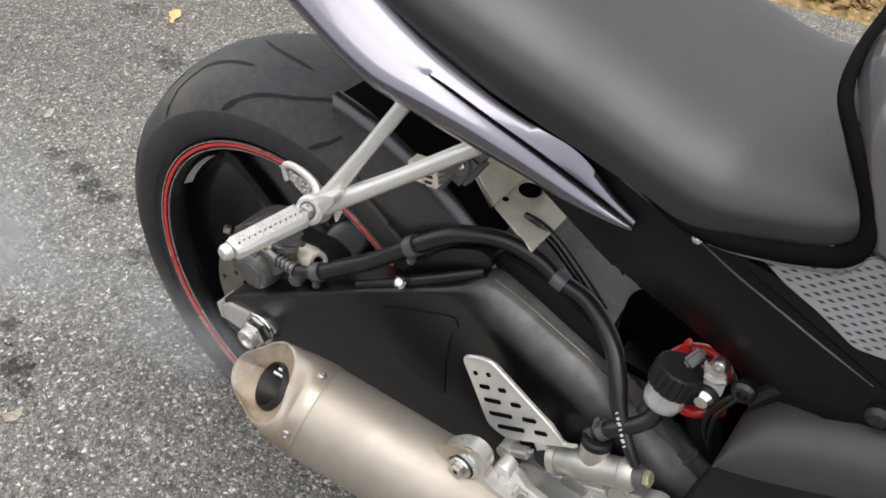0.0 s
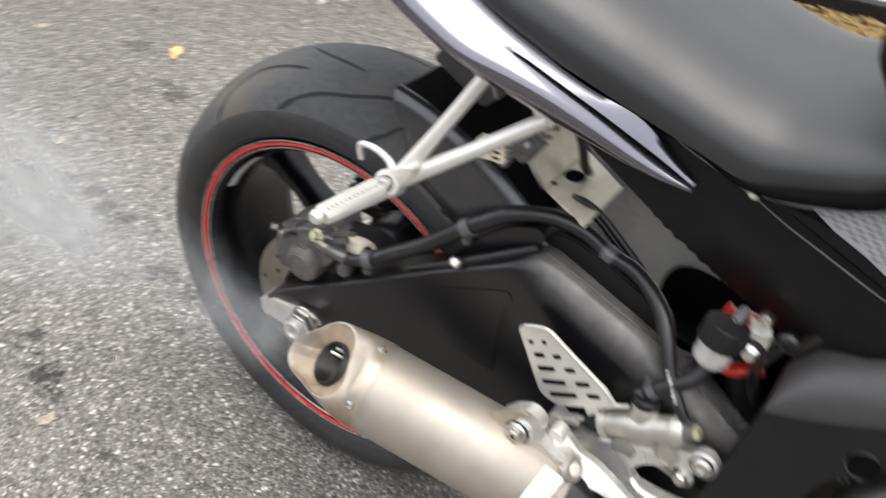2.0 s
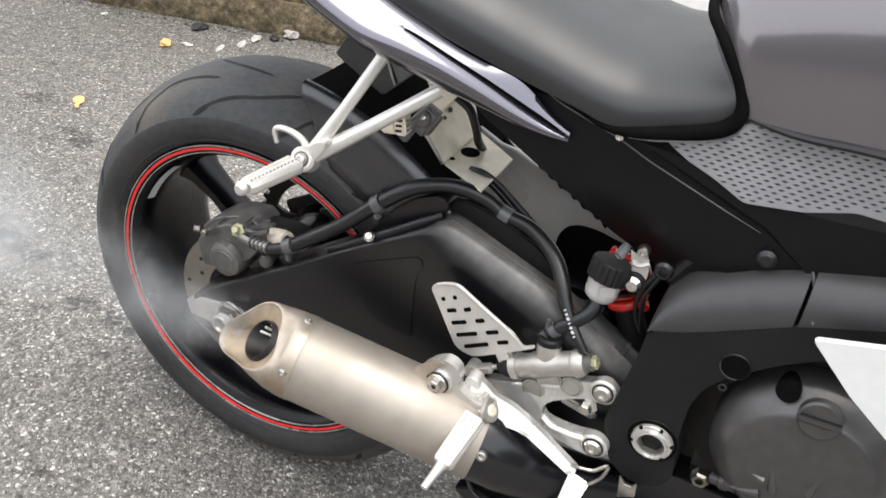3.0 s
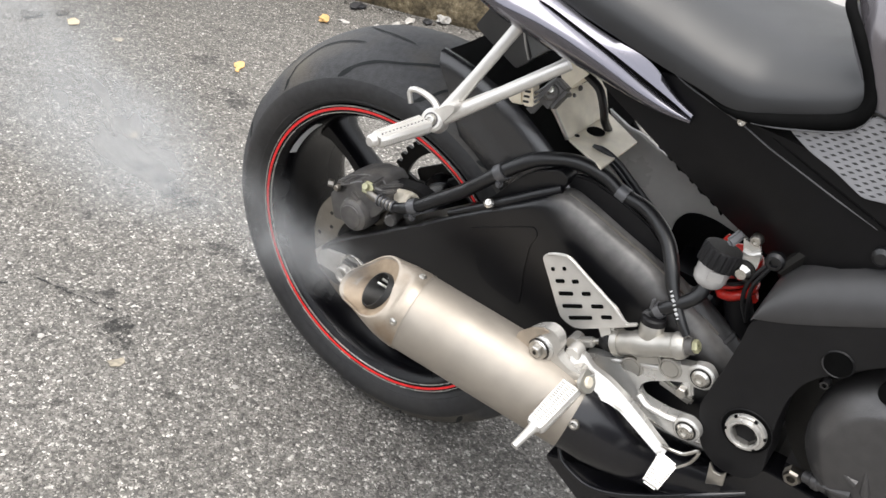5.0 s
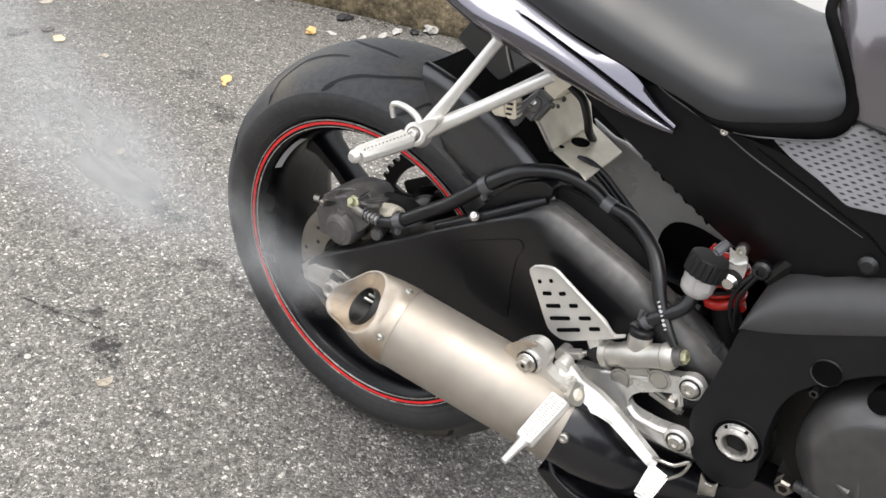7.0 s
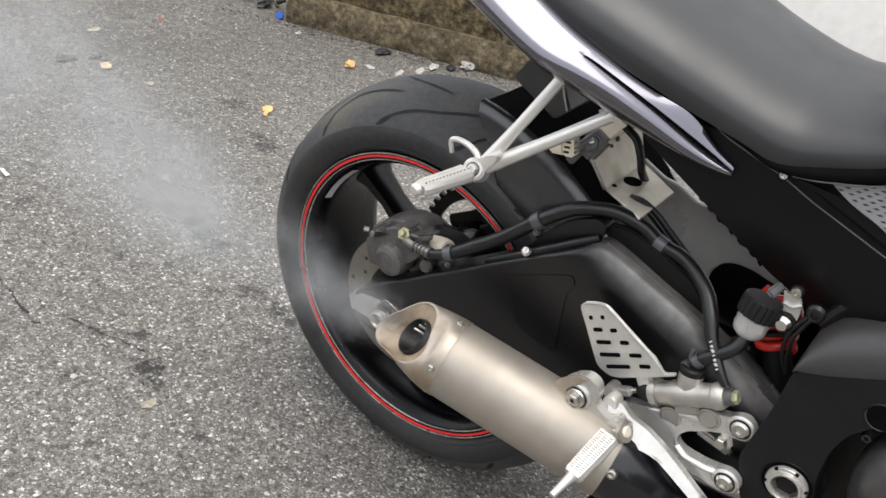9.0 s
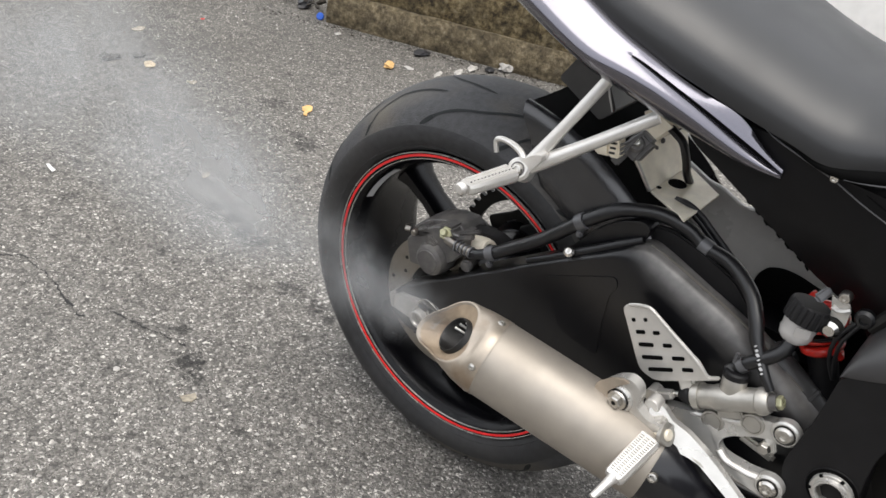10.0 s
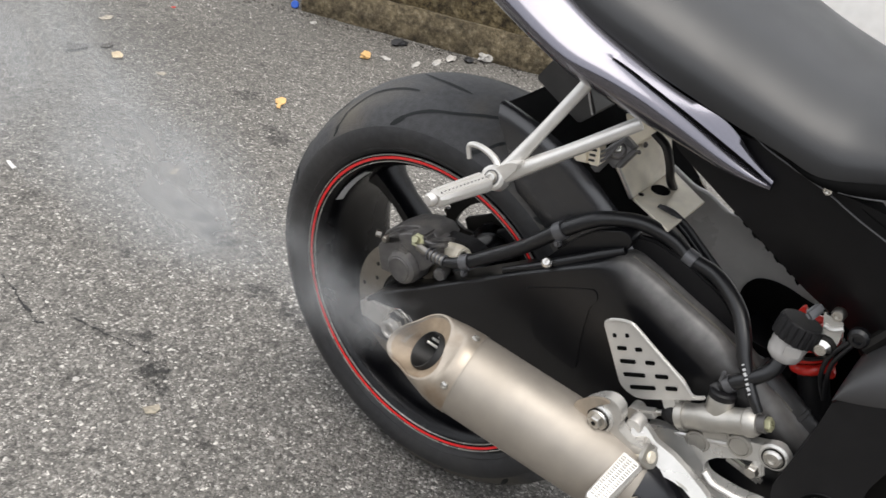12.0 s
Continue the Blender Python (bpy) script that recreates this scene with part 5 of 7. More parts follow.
part("banjo_bolt", hexagon(0.0078, 0.006, mc0 + mc_dir * 0.104, mc_dir, 0.003), "bleed", master, "yellowed hollow banjo bolt", 25)
part("supply_elbow", tube([mc0 + mc_dir * 0.045 + Vector((-0.002, 0.006, 0.034)), (0.427, -0.151, 0.495), (0.436, -0.15, 0.504)], 0.0062, 12, 4), "darkgrey", master)
part("supply_hose", tube([(0.433, -0.15, 0.5), (0.4405, -0.149, 0.5105), (0.4583, -0.145, 0.528), (0.47, -0.138, 0.542), (0.472, -0.13, 0.556)], 0.0078, 12, 6), "hose", master)
part("hose_clip", joined(lathe([(0.0078, -0.004), (0.0092, -0.004), (0.0092, 0.004), (0.0078, 0.004)], (0.4385, -0.149, 0.508), (0.55, 0.1, 0.8), 16, True), box((0.004, 0.006, 0.014), (0.43, -0.152, 0.514), None, 0.001)), "clip", master)
part("base_rib", box((0.03, 0.012, 0.012), mc0 + mc_dir * 0.05 + Vector((0.006, 0, -0.0165)), Euler((0, radians(-30), 0)).to_matrix(), 0.002), "alloy", master)
part("collar", lathe([(0.0142, -0.004), (0.0165, -0.004), (0.0165, 0.004), (0.0142, 0.004)], mc0 + mc_dir * 0.012, mc_dir, 26, True), "alloy", master)

# fluid reservoir on its stay
res_axis = Vector((0.005, 0.012, 0.056)).normalized()
RES = Vector((0.471, -0.13, 0.554))
res = part("fluid_reservoir", lathe([(0, 0), (0.012, 0), (0.0165, 0.004), (0.0182, 0.011), (0.0176, 0.0155), (0.0184, 0.0175), (0.0184, 0.027), (0, 0.027)], RES, res_axis, 30), "resin", bike, "cloudy brake fluid reservoir with a black cap")


def ribbed_cap(r, h, at, axis, ribs=18):
    bm = lathe([(0, h), (r * 0.86, h), (r * 0.96, h * 0.93), (r, h * 0.75), (r, 0), (0, 0)], (0, 0, 0), (0, 0, 1), ribs * 4)
    for v in bm.verts:
        rad = math.hypot(v.co.x, v.co.y)
        if rad > r * 0.9:
            k = round(math.atan2(v.co.y, v.co.x) / (2 * math.pi) * ribs * 4) % 4
            if k == 0:
                v.co.x *= 0.94
                v.co.y *= 0.94
    bmesh.ops.transform(bm, matrix=Matrix.Translation(at) @ along(axis).to_4x4(), verts=bm.verts)
    return bm


part("cap", ribbed_cap(0.0222, 0.0215, RES + res_axis * 0.0255, res_axis), "plastic", res, "ribbed black screw cap", 30)
part("label_plate", slab(rounded([(-0.008, -0.006), (0.008, -0.006), (0.008, 0.006), (-0.008, 0.006)], 0.002, 2), -0.0005, 0.0005, 0), "resin", res).matrix_local = Matrix.Translation(RES + res_axis * 0.021 + Vector((0.0076, -0.0173, 0))) @ Matrix.Rotation(radians(24), 4, "Z")
part("stay", slab(rounded([(0.4885, 0.6209), (0.494, 0.6165), (0.5, 0.6225), (0.507, 0.619), (0.5113, 0.6111), (0.5125, 0.595), (0.5095, 0.578), (0.499, 0.5735), (0.4935, 0.583), (0.4952, 0.5978)], 0.004, 3), -0.122, -0.119, 0.0012), "castsilver", res, "bent alloy stay")
part("stay_bend", tube([(0.4945, -0.1225, 0.607), (0.503, -0.1245, 0.6075), (0.511, -0.1225, 0.6125)], 0.0032, 8, 5), "castsilver", res)
part("stay_washer", lathe([(0, 0.002), (0.0125, 0.002), (0.013, 0)], (0.501, -0.122, 0.584), R_SIDE, 24), "soot", res)
part("stay_bolt", bolt(0.0098, (0.501, -0.125, 0.584), R_SIDE, 0.007, False), "chrome", res)
part("stay_bolt", bolt(0.0068, (0.5017, -0.1215, 0.6235), R_SIDE, 0.005), "steel", res)
part("stay_lug", box((0.011, 0.006, 0.019), (0.4805, -0.1165, 0.612), Euler((radians(-50), radians(35), 0)).to_matrix(), 0.0025, 3), "clip", res, "grey lug over the cap's rim")

# shock absorber with red spring
SHOCK, SHOCK_AXIS = Vector((0.484, -0.08, 0.557)), Vector((-0.42, 0.0, 1.0)).normalized()
SHOCK_ACROSS = Vector((1.0, 0.0, 0.42)).normalized()
shock = part("shock_absorber", lathe([(0, -0.1), (0.016, -0.1), (0.016, 0.012), (0, 0.012)], SHOCK, SHOCK_AXIS, 20), "plastic", bike, "rear shock absorber with a red coil spring")
sp = []
for a in np.linspace(0, 2 * math.pi * 4, 128):
    h = a / (2 * math.pi * 4)
    r = 0.0165 + 0.006 * min(1.0, 1.6 * h)
    sp.append(tuple(SHOCK + SHOCK_AXIS * (-0.038 + 0.061 * h) + SHOCK_ACROSS * (r * math.cos(a)) + Vector((0, r * math.sin(a), 0))))
part("coil_spring", tube(sp, 0.006, 8, 1), "spring", shock, "red coil spring", 60)
part("preload_ring", lathe([(0.016, 0), (0.029, 0), (0.0305, 0.002), (0.0305, 0.007), (0.029, 0.009), (0.016, 0.009)], SHOCK, SHOCK_AXIS, 36, True), "spring", shock, "red preload ring", 60)
part("spring_collar", lathe([(0.014, -0.008), (0.0315, -0.008), (0.0327, -0.007), (0.0327, -0.003), (0.014, -0.002)], SHOCK, SHOCK_AXIS, 36, True), "plastic", shock, "black spring collar")
part("collar_edge", lathe([(0.0323, -0.0066), (0.0332, -0.006), (0.0323, -0.0054)], SHOCK, SHOCK_AXIS, 36), "disc", shock, "thin bright collar edge")
part("adjuster_tab", slab(rounded([(0.46, 0.574), (0.4615, 0.586), (0.4655, 0.592), (0.47, 0.584), (0.469, 0.573)], 0.003, 2), -0.083, -0.076, 0.002), "spring", shock)
link = part("linkage_tube", tube([(0.448, -0.1, 0.508), (0.472, -0.1, 0.494), (0.496, -0.1, 0.48), (0.515, -0.1, 0.467)], 0.0165, 16, 4), "darkgrey", bike, "charcoal linkage arm")
part("link_joint", lathe([(0.0, -0.02), (0.0155, -0.02), (0.0155, -0.002), (0.0178, 0.0), (0.0178, 0.004), (0.0155, 0.006), (0.0155, 0.03), (0, 0.03)], (0.503, -0.1, 0.475), (0.86, 0.0, -0.5), 24), "darkgrey", link)
for k in range(2):
    part("drain_hose", tube([(0.525 - 0.004 * k, -0.123, 0.602), (0.52 - 0.006 * k, -0.124, 0.588), (0.5155 - 0.006 * k, -0.124, 0.571), (0.5175 - 0.006 * k, -0.122, 0.548), (0.522, -0.115, 0.522)], 0.0024, 8, 6), "hose", bike, "thin black drain hose")

# rear hugger over the tyre: side skirts and a flat matte top
def hugger_skin(profile, a0, a1, steps=14, thick=0.003):
    """A curved skirt: rows of (y, radius, growth, lag), the lag setting back the rear edge in degrees."""
    secs = []
    for k in range(steps):
        f = k / (steps - 1)
        rows = [(y, r + grow * f, radians(a0 - lag + (a1 - a0 + lag) * f)) for y, r, grow, lag in profile]
        inner = [(y * 0.965, r - thick, a) for y, r, a in rows[::-1]]
        secs.append([Vector(AXLE) + Vector((math.cos(a) * r, y, math.sin(a) * r)) for y, r, a in rows + inner])
    return loft(secs)


SKIRT = [(0.1, 0.283, 0.0, 13), (0.105, 0.305, 0.0, 9), (0.106, 0.33, 0.008, 5), (0.104, 0.35, 0.014, 1), (0.099, 0.3635, 0.017, 0), (0.09, 0.366, 0.018, 0)]
hugger = part("rear_hugger", hugger_skin([(-y, r, g, lag) for y, r, g, lag in SKIRT], 78.5, 40), "huggergrey", bike, "charcoal plastic hugger over the rear tyre", 60)
part("left_skirt", hugger_skin(SKIRT[::-1], 78.5, 40), "huggergrey", hugger, "", 60)
# matte black top; its gloss-free colour also holds the shade under the tail
part("top_panel", hugger_skin([(-0.091, 0.364, 0.018, 0), (-0.05, 0.3615, 0.018, 0), (0.0, 0.361, 0.018, 0), (0.05, 0.3615, 0.018, 0), (0.091, 0.364, 0.018, 0)], 78, 46), "recess", hugger, "flat matte black top with the tail's shade put in", 60)

# zinc-plated valve bracket, servo and plugs under the tail
def plate4(a, b2, c2, d2, thick):
    """A flat sheet of metal with four given corners."""
    q = [Vector(v) for v in (a, b2, c2, d2)]
    n = (q[1] - q[0]).cross(q[3] - q[0]).normalized() * thick
    bm = bmesh.new()
    u, v = [bm.verts.new(x) for x in q], [bm.verts.new(x - n) for x in q]
    bm.faces.new(u)
    bm.faces.new(v[::-1])
    for k in range(4):
        bm.faces.new((u[k], v[k], v[(k + 1) % 4], u[(k + 1) % 4]))
    bmesh.ops.recalc_face_normals(bm, faces=bm.faces)
    bmesh.ops.bevel(bm, geom=list(bm.edges), offset=thick * 0.25, segments=1, affect="EDGES")
    return bm


zinc = part("servo_bracket", slab([(0.248, -0.066), (0.309, -0.096), (0.309, -0.004), (0.248, 0.036)], 0.607, 0.61, 0.0006, 1, "z"), "zincplate", bike, "folded zinc-plated servo bracket with a round hole")
part("back_plate", plate4((0.248, -0.066, 0.609), (0.248, 0.036, 0.609), (0.237, 0.022, 0.664), (0.212, -0.073, 0.652), 0.003), "zincplate", zinc, "", 20)
part("side_flange", tube([(0.247, -0.068, 0.61), (0.217, -0.073, 0.65)], 0.0026, 8, 2), "steel", zinc)
part("top_plate", plate4((0.217, -0.032, 0.649), (0.246, -0.026, 0.68), (0.211, -0.03, 0.694), (0.2, -0.034, 0.686), 0.002), "zincplate", zinc)
part("hole", lathe([(0, 0.0006), (0.0115, 0.0006), (0.0115, -0.0005)], (0.2615, -0.023, 0.6102), (0, 0, 1), 24), "recess", zinc)
part("slot", lathe([(0, 0.0006), (0.0032, 0.0006), (0.0032, -0.0005)], (0.251, -0.051, 0.6102), (0, 0, 1), 12), "recess", zinc)
for k in range(6):
    part("bracket_rivet", lathe([(0, 0.0022), (0.0026, 0.0016), (0.0036, 0)], (0.226 + 0.0012 * k, -0.045 + 0.011 * k, 0.653 + 0.0012 * k - 0.006 * (k % 2)), (0.9, -0.3, 0.3), 10), "caliper", zinc)
servo = part("servo_motor", joined(box((0.024, 0.028, 0.032), (0.22, -0.076, 0.666), Euler((radians(-25), radians(25), 0)).to_matrix(), 0.004), lathe([(0, 0.004), (0.007, 0.004), (0.009, 0.002), (0.0095, -0.006), (0, -0.006)], (0.222, -0.0895, 0.673), (0.3, -0.8, 0.6), 20)), "caliper", bike, "small grimy servo motor under the tail", 30)
servo.location = (0.021, -0.04, 0.0176)
part("servo_bolt", bolt(0.0045, (0.2235, -0.094, 0.677), (0.3, -0.8, 0.6)), "steel", servo)
part("servo_lug", box((0.012, 0.006, 0.03), (0.207, -0.086, 0.654), Euler((radians(-25), radians(25), 0)).to_matrix(), 0.002), "caliper", servo)
plug = part("wire_plug", joined(box((0.02, 0.016, 0.021), (0.182, -0.097, 0.6535), Euler((0, radians(-12), 0)).to_matrix(), 0.003), box((0.013, 0.017, 0.024), (0.1965, -0.097, 0.658), Euler((0, radians(-12), 0)).to_matrix(), 0.002)), "zincplate", bike, "pale grey electrical plug", 30)
plug.location = (0.033, -0.052, 0.031)
for k in range(3):
    part("wire", tube([(0.2025, -0.1, 0.651 + 0.006 * k), (0.21, -0.102, 0.66 + 0.005 * k), (0.224, -0.098, 0.688)], 0.0015, 6, 5), "clip", plug)
for k in range(3):
    part("plug_slot", box((0.007, 0.002, 0.0022), (0.1965, -0.106, 0.652 + 0.006 * k), Euler((0, radians(-12), 0)).to_matrix(), 0.0004, 1), "soot", plug)
part("flange_plate", plate4((0.21, -0.05, 0.6815), (0.2249, -0.05, 0.699), (0.2478, -0.05, 0.69), (0.2225, -0.05, 0.656), 0.002), "zincplate", zinc, "bright bent flange")
part("servo_cable", tube([(0.236, -0.03, 0.678), (0.2434, -0.03, 0.6745), (0.2562, -0.03, 0.6663), (0.2654, -0.028, 0.6463), (0.2685, -0.022, 0.628), (0.269, -0.004, 0.609)], 0.0052, 10, 6), "hose", bike, "black cable into the bracket hole")

flap = part("inner_fender", slab(rounded([(0.09, 0.696), (0.13, 0.762), (0.15, 0.73), (0.176, 0.684), (0.157, 0.664)], 0.004, 2), -0.06, 0.06, 0.002), "darkgrey", bike, "dusty charcoal inner fender flap under the tail")
part("wire", tube([(0.158, -0.0625, 0.722), (0.164, -0.0635, 0.704), (0.173, -0.0625, 0.683)], 0.0013, 6, 5), "resin", flap, "pale thin wire")

# grey inner panel and the frame
PANEL_TOP = ((0.2, 0.272, 0.292, 0.325, 0.342, 0.36, 0.4, 0.46, 0.52), (0.62, 0.5906, 0.5895, 0.576, 0.58, 0.574, 0.557, 0.532, 0.5))
panel = slab(rounded([(0.19, 0.57), *zip(*PANEL_TOP), (0.52, 0.49), (0.45, 0.524), (0.392, 0.532), (0.383, 0.515), (0.382, 0.48), (0.3, 0.5)], 0.004, 2), 0.057, 0.063, 0.0012)
for v in panel.verts:
    v.co.y -= 1.3 * max(0.0, float(np.interp(v.co.x, *PANEL_TOP)) - v.co.z)
inner = part("inner_panel", panel, "greypanel", bike, "dusty grey inner panel ahead of the tyre")
FRAME = [(0.28, 0.752), (0.305, 0.722), (0.388, 0.68), (0.476, 0.635), (0.53, 0.615), (0.56, 0.58), (0.66, 0.6), (0.72, 0.66), (0.655, 0.668), (0.604, 0.699), (0.487, 0.739), (0.455, 0.756), (0.4, 0.765)]
SPAR_LOW = ((0.305, 0.388, 0.476, 0.53, 0.56), (0.722, 0.68, 0.635, 0.615, 0.58))


def tucked(bm):
    """The spar's lower edge leans in towards the shock."""
    for v in bm.verts:
        above = v.co.z - float(np.interp(v.co.x, *SPAR_LOW))
        d = 0.052 * min(1.0, max(0.0, (v.co.x - 0.388) / 0.088)) * min(1.0, max(0.0, 1 - above / 0.06))
        v.co += Vector((-0.3 * d, d, -0.51 * d))
    return bm


def spar_plate():
    bm = slab(rounded(FRAME, 0.008, 3), -0.136, -0.1, 0.004, 3)
    bmesh.ops.triangulate(bm, faces=[f for f in bm.faces if len(f.verts) > 4])
    bmesh.ops.subdivide_edges(bm, edges=[e for e in bm.edges if e.calc_length() > 0.03], cuts=3, use_grid_fill=True)
    return tucked(bm)


chassis = part("frame_spar", spar_plate(), "sparpaint", bike, "matte black frame spar")
part("left_spar", slab(rounded(FRAME, 0.008, 3), 0.136, 0.1, 0.004, 2), "sparpaint", chassis)
for k in range(9):
    x = 0.381 + 0.0098 * k + 0.002 * (k % 3)
    z = float(np.interp(x, (0.305, 0.388, 0.476), (0.722, 0.68, 0.635)))
    tuck = 0.052 * min(1.0, max(0.0, (x - 0.388) / 0.088))
    part("edge_tab", slab([(x - 0.004, z + 0.006), (x + 0.004, z + 0.002), (x + 0.0015 + 0.001 * (k % 2), z - 0.004 - 0.0015 * (k % 3)), (x - 0.0035, z - 0.0025)], -0.132, -0.129, 0.0006, 1), "recess", chassis).location = (-0.3 * tuck, tuck, -0.51 * tuck)
part("spar_cover", slab(rounded([(0.445, 0.748), (0.5, 0.746), (0.62, 0.727), (0.72, 0.738), (0.85, 0.75), (0.85, 0.65), (0.66, 0.665), (0.606, 0.702), (0.49, 0.741)], 0.006, 3), -0.14, -0.105, 0.004, 2), "sparpaint", chassis)
part("spar_edge", tube([(0.3718, -0.1375, 0.7659), (0.3887, -0.1382, 0.759), (0.4206, -0.1385, 0.7506), (0.4517, -0.1395, 0.743), (0.4834, -0.141, 0.7318), (0.514, -0.141, 0.7223), (0.56, -0.141, 0.7083), (0.6, -0.141, 0.697)], [0.0004] + [0.0008] * 6 + [0.0003], 8, 5), "clip", chassis, "thin grey edge of the spar")
part("frame_bolt", bolt(0.0095, (0.614, -0.138, 0.672), R_SIDE, 0.006, False), "hose", chassis)
part("seat_bolt", bolt(0.0052, (0.4524, -0.1425, 0.7475), R_SIDE, 0.004), "chrome", chassis)
part("cover_bolt", bolt(0.0105, (0.5265, -0.12, 0.609), R_SIDE, 0.006), "hose", chassis)
# added black sheet: stands for the shade inside an open hole
part("opening_shade", slab(rounded([(0.4, 0.36), (0.388, 0.43), (0.384, 0.5), (0.3835, 0.519), (0.3845, 0.534), (0.393, 0.549), (0.409, 0.556), (0.43, 0.557), (0.455, 0.552), (0.54, 0.545), (0.6, 0.5), (0.6, 0.36)], 0.01, 4), -0.008, -0.004, 0.001), "recess", bike, "black sheet in place of the shaded opening behind the reservoir")

# ---- tail, seat, tank and covers ----
# x, then (y, z) of the lower edge, the fold, the slot's two lips and the upper edge
TAIL = [(-0.16, 0.12, 0.89, 0.15, 0.925, 0.138, 0.9385, 0.1332, 0.9433, 0.12, 0.955), (-0.03, 0.15, 0.85, 0.185, 0.888, 0.171, 0.9015, 0.1654, 0.9063, 0.15, 0.918), (0.1, 0.172, 0.806, 0.205, 0.84, 0.189, 0.8543, 0.1826, 0.8594, 0.165, 0.872),
        (0.16, 0.183, 0.787, 0.212, 0.816, 0.1952, 0.8295, 0.1885, 0.8343, 0.17, 0.846), (0.2, 0.19, 0.7755, 0.213, 0.8, 0.1954, 0.8137, 0.1914, 0.8165, 0.173, 0.8278), (0.225, 0.187, 0.7698, 0.2082, 0.7957, 0.1925, 0.8067, 0.1889, 0.8089, 0.1725, 0.8175),
        (0.24, 0.1852, 0.7656, 0.2056, 0.7938, 0.1895, 0.8055, 0.1875, 0.8078, 0.1715, 0.8125), (0.26, 0.1796, 0.758, 0.2002, 0.789, 0.186, 0.7968, 0.183, 0.8002, 0.169, 0.8045), (0.28, 0.1708, 0.7504, 0.1927, 0.7815, 0.1812, 0.7878, 0.1785, 0.7916, 0.1665, 0.7965),
        (0.3, 0.162, 0.7428, 0.1851, 0.7715, 0.1752, 0.778, 0.173, 0.7826, 0.162, 0.7885), (0.32, 0.1549, 0.7356, 0.1766, 0.7616, 0.168, 0.7675, 0.166, 0.773, 0.1555, 0.7815), (0.345, 0.146, 0.7262, 0.1659, 0.7473, 0.1592, 0.7532, 0.1575, 0.76, 0.148, 0.775),
        (0.36, 0.1436, 0.7234, 0.1598, 0.74, 0.1545, 0.7453, 0.153, 0.7525, 0.1445, 0.7655), (0.375, 0.1417, 0.7212, 0.1541, 0.7341, 0.1503, 0.7382, 0.149, 0.7455, 0.1432, 0.752), (0.39, 0.141, 0.7216, 0.1496, 0.7304, 0.1472, 0.7328, 0.1463, 0.7385, 0.143, 0.7412),
        (0.4, 0.1405, 0.7222, 0.1472, 0.7285, 0.1464, 0.7298, 0.1458, 0.7335, 0.142, 0.737), (0.405, 0.141, 0.7232, 0.146, 0.728, 0.1455, 0.729, 0.1452, 0.7315, 0.142, 0.735)]


def tail_rows():
    """Stations along the flank, eased: x and the five edges from below."""
    table = np.array(TAIL)
    xs = np.linspace(-0.16, 0.405, 283)
    ease = np.exp(-0.5 * (np.arange(-12, 13) / 4.5) ** 2)
    ease /= ease.sum()
    cols = []
    for k in range(1, 11):
        c = np.interp(xs, table[:, 0], table[:, k])
        wide = np.concatenate([2 * c[0] - c[12:0:-1], c, 2 * c[-1] - c[-2:-14:-1]])
        cols.append(np.convolve(wide, ease, "valid"))
    for i in list(range(0, 180, 6)) + list(range(180, 283, 3)):
        yield float(xs[i]), [Vector((xs[i], -cols[k][i], cols[k + 1][i])) for k in range(0, 10, 2)]


def tail_side(sgn):
    """One flank of the tail: a folded wedge with a sunk slot, tapering to a blunt tip ahead."""
    rows = []
    for x, (lo, fold, lip, brow, up) in tail_rows():
        bend = fold + Vector((0, -0.0005, -0.5 * (fold.z - lo.z)))
        ring = [(1 - t) ** 2 * lo + 2 * t * (1 - t) * bend + t * t * fold for t in (k / 6 for k in range(7))]
        gap = (brow - lip).length
        sunk = gap * min(1.0, max(0.0, (x - 0.228) / 0.02))
        ring += [fold.lerp(lip, 0.5) + Vector((0, -0.0003, 0.0004)), lip, lip.lerp(brow, 0.4) + Vector((0, 0.9 * sunk, -0.25 * sunk)), brow]
        ring += [brow.lerp(up, 0.5) + Vector((0, -0.0008, 0.0008)), up]
        ring += [up + Vector((0, 0.006, -0.004)), Vector((x, fold.y + 0.026, fold.z - 0.008)), lo + Vector((0, 0.006, 0.003))]
        rows.append([Vector((p.x, sgn * p.y, p.z)) for p in ring])
    return loft(rows)


tail = part("tail_cowl", tail_side(1), "paint", bike, "graphite metallic tail cowl tapering to a point", 62)
part("left_flank", tail_side(-1), "paint", tail, "", 62)
# dark floor of the slot
slot_rows = []
for x, (lo, fold, lip, brow, up) in tail_rows():
    if 0.226 < x < 0.394:
        gap = (brow - lip).length
        slot_rows.append([lip.lerp(brow, 0.3) + Vector((0, 0.45 * gap, -0.0001)), lip.lerp(brow, 0.5) + Vector((0, 0.4 * gap, 0)), brow + Vector((0, 0.1 * gap, -0.0001)), lip.lerp(brow, 0.5) + Vector((0, 0.7 * gap, -0.1 * gap))])
part("cowl_slot", loft(slot_rows), "recess", tail, "narrow black slot")
part("undertray", slab(rounded([(-0.12, 0.88), (0.1, 0.81), (0.22, 0.765), (0.36, 0.73), (0.38, 0.745), (0.2, 0.8), (-0.1, 0.92)], 0.01, 3), -0.14, 0.14, 0.004), "plastic", tail, "black undertray")


def seat_ring(x, w, zl, zt, n=18):
    pts = []
    for k in range(n + 1):
        a = math.pi * k / n
        c, s = math.cos(a), math.sin(a)
        y = -w * math.copysign(abs(c) ** 0.75, c)
        z = zl + (zt - zl) * s ** 0.8 if s > 0 else zl
        pts.append(Vector((x, y, z)))
    return pts


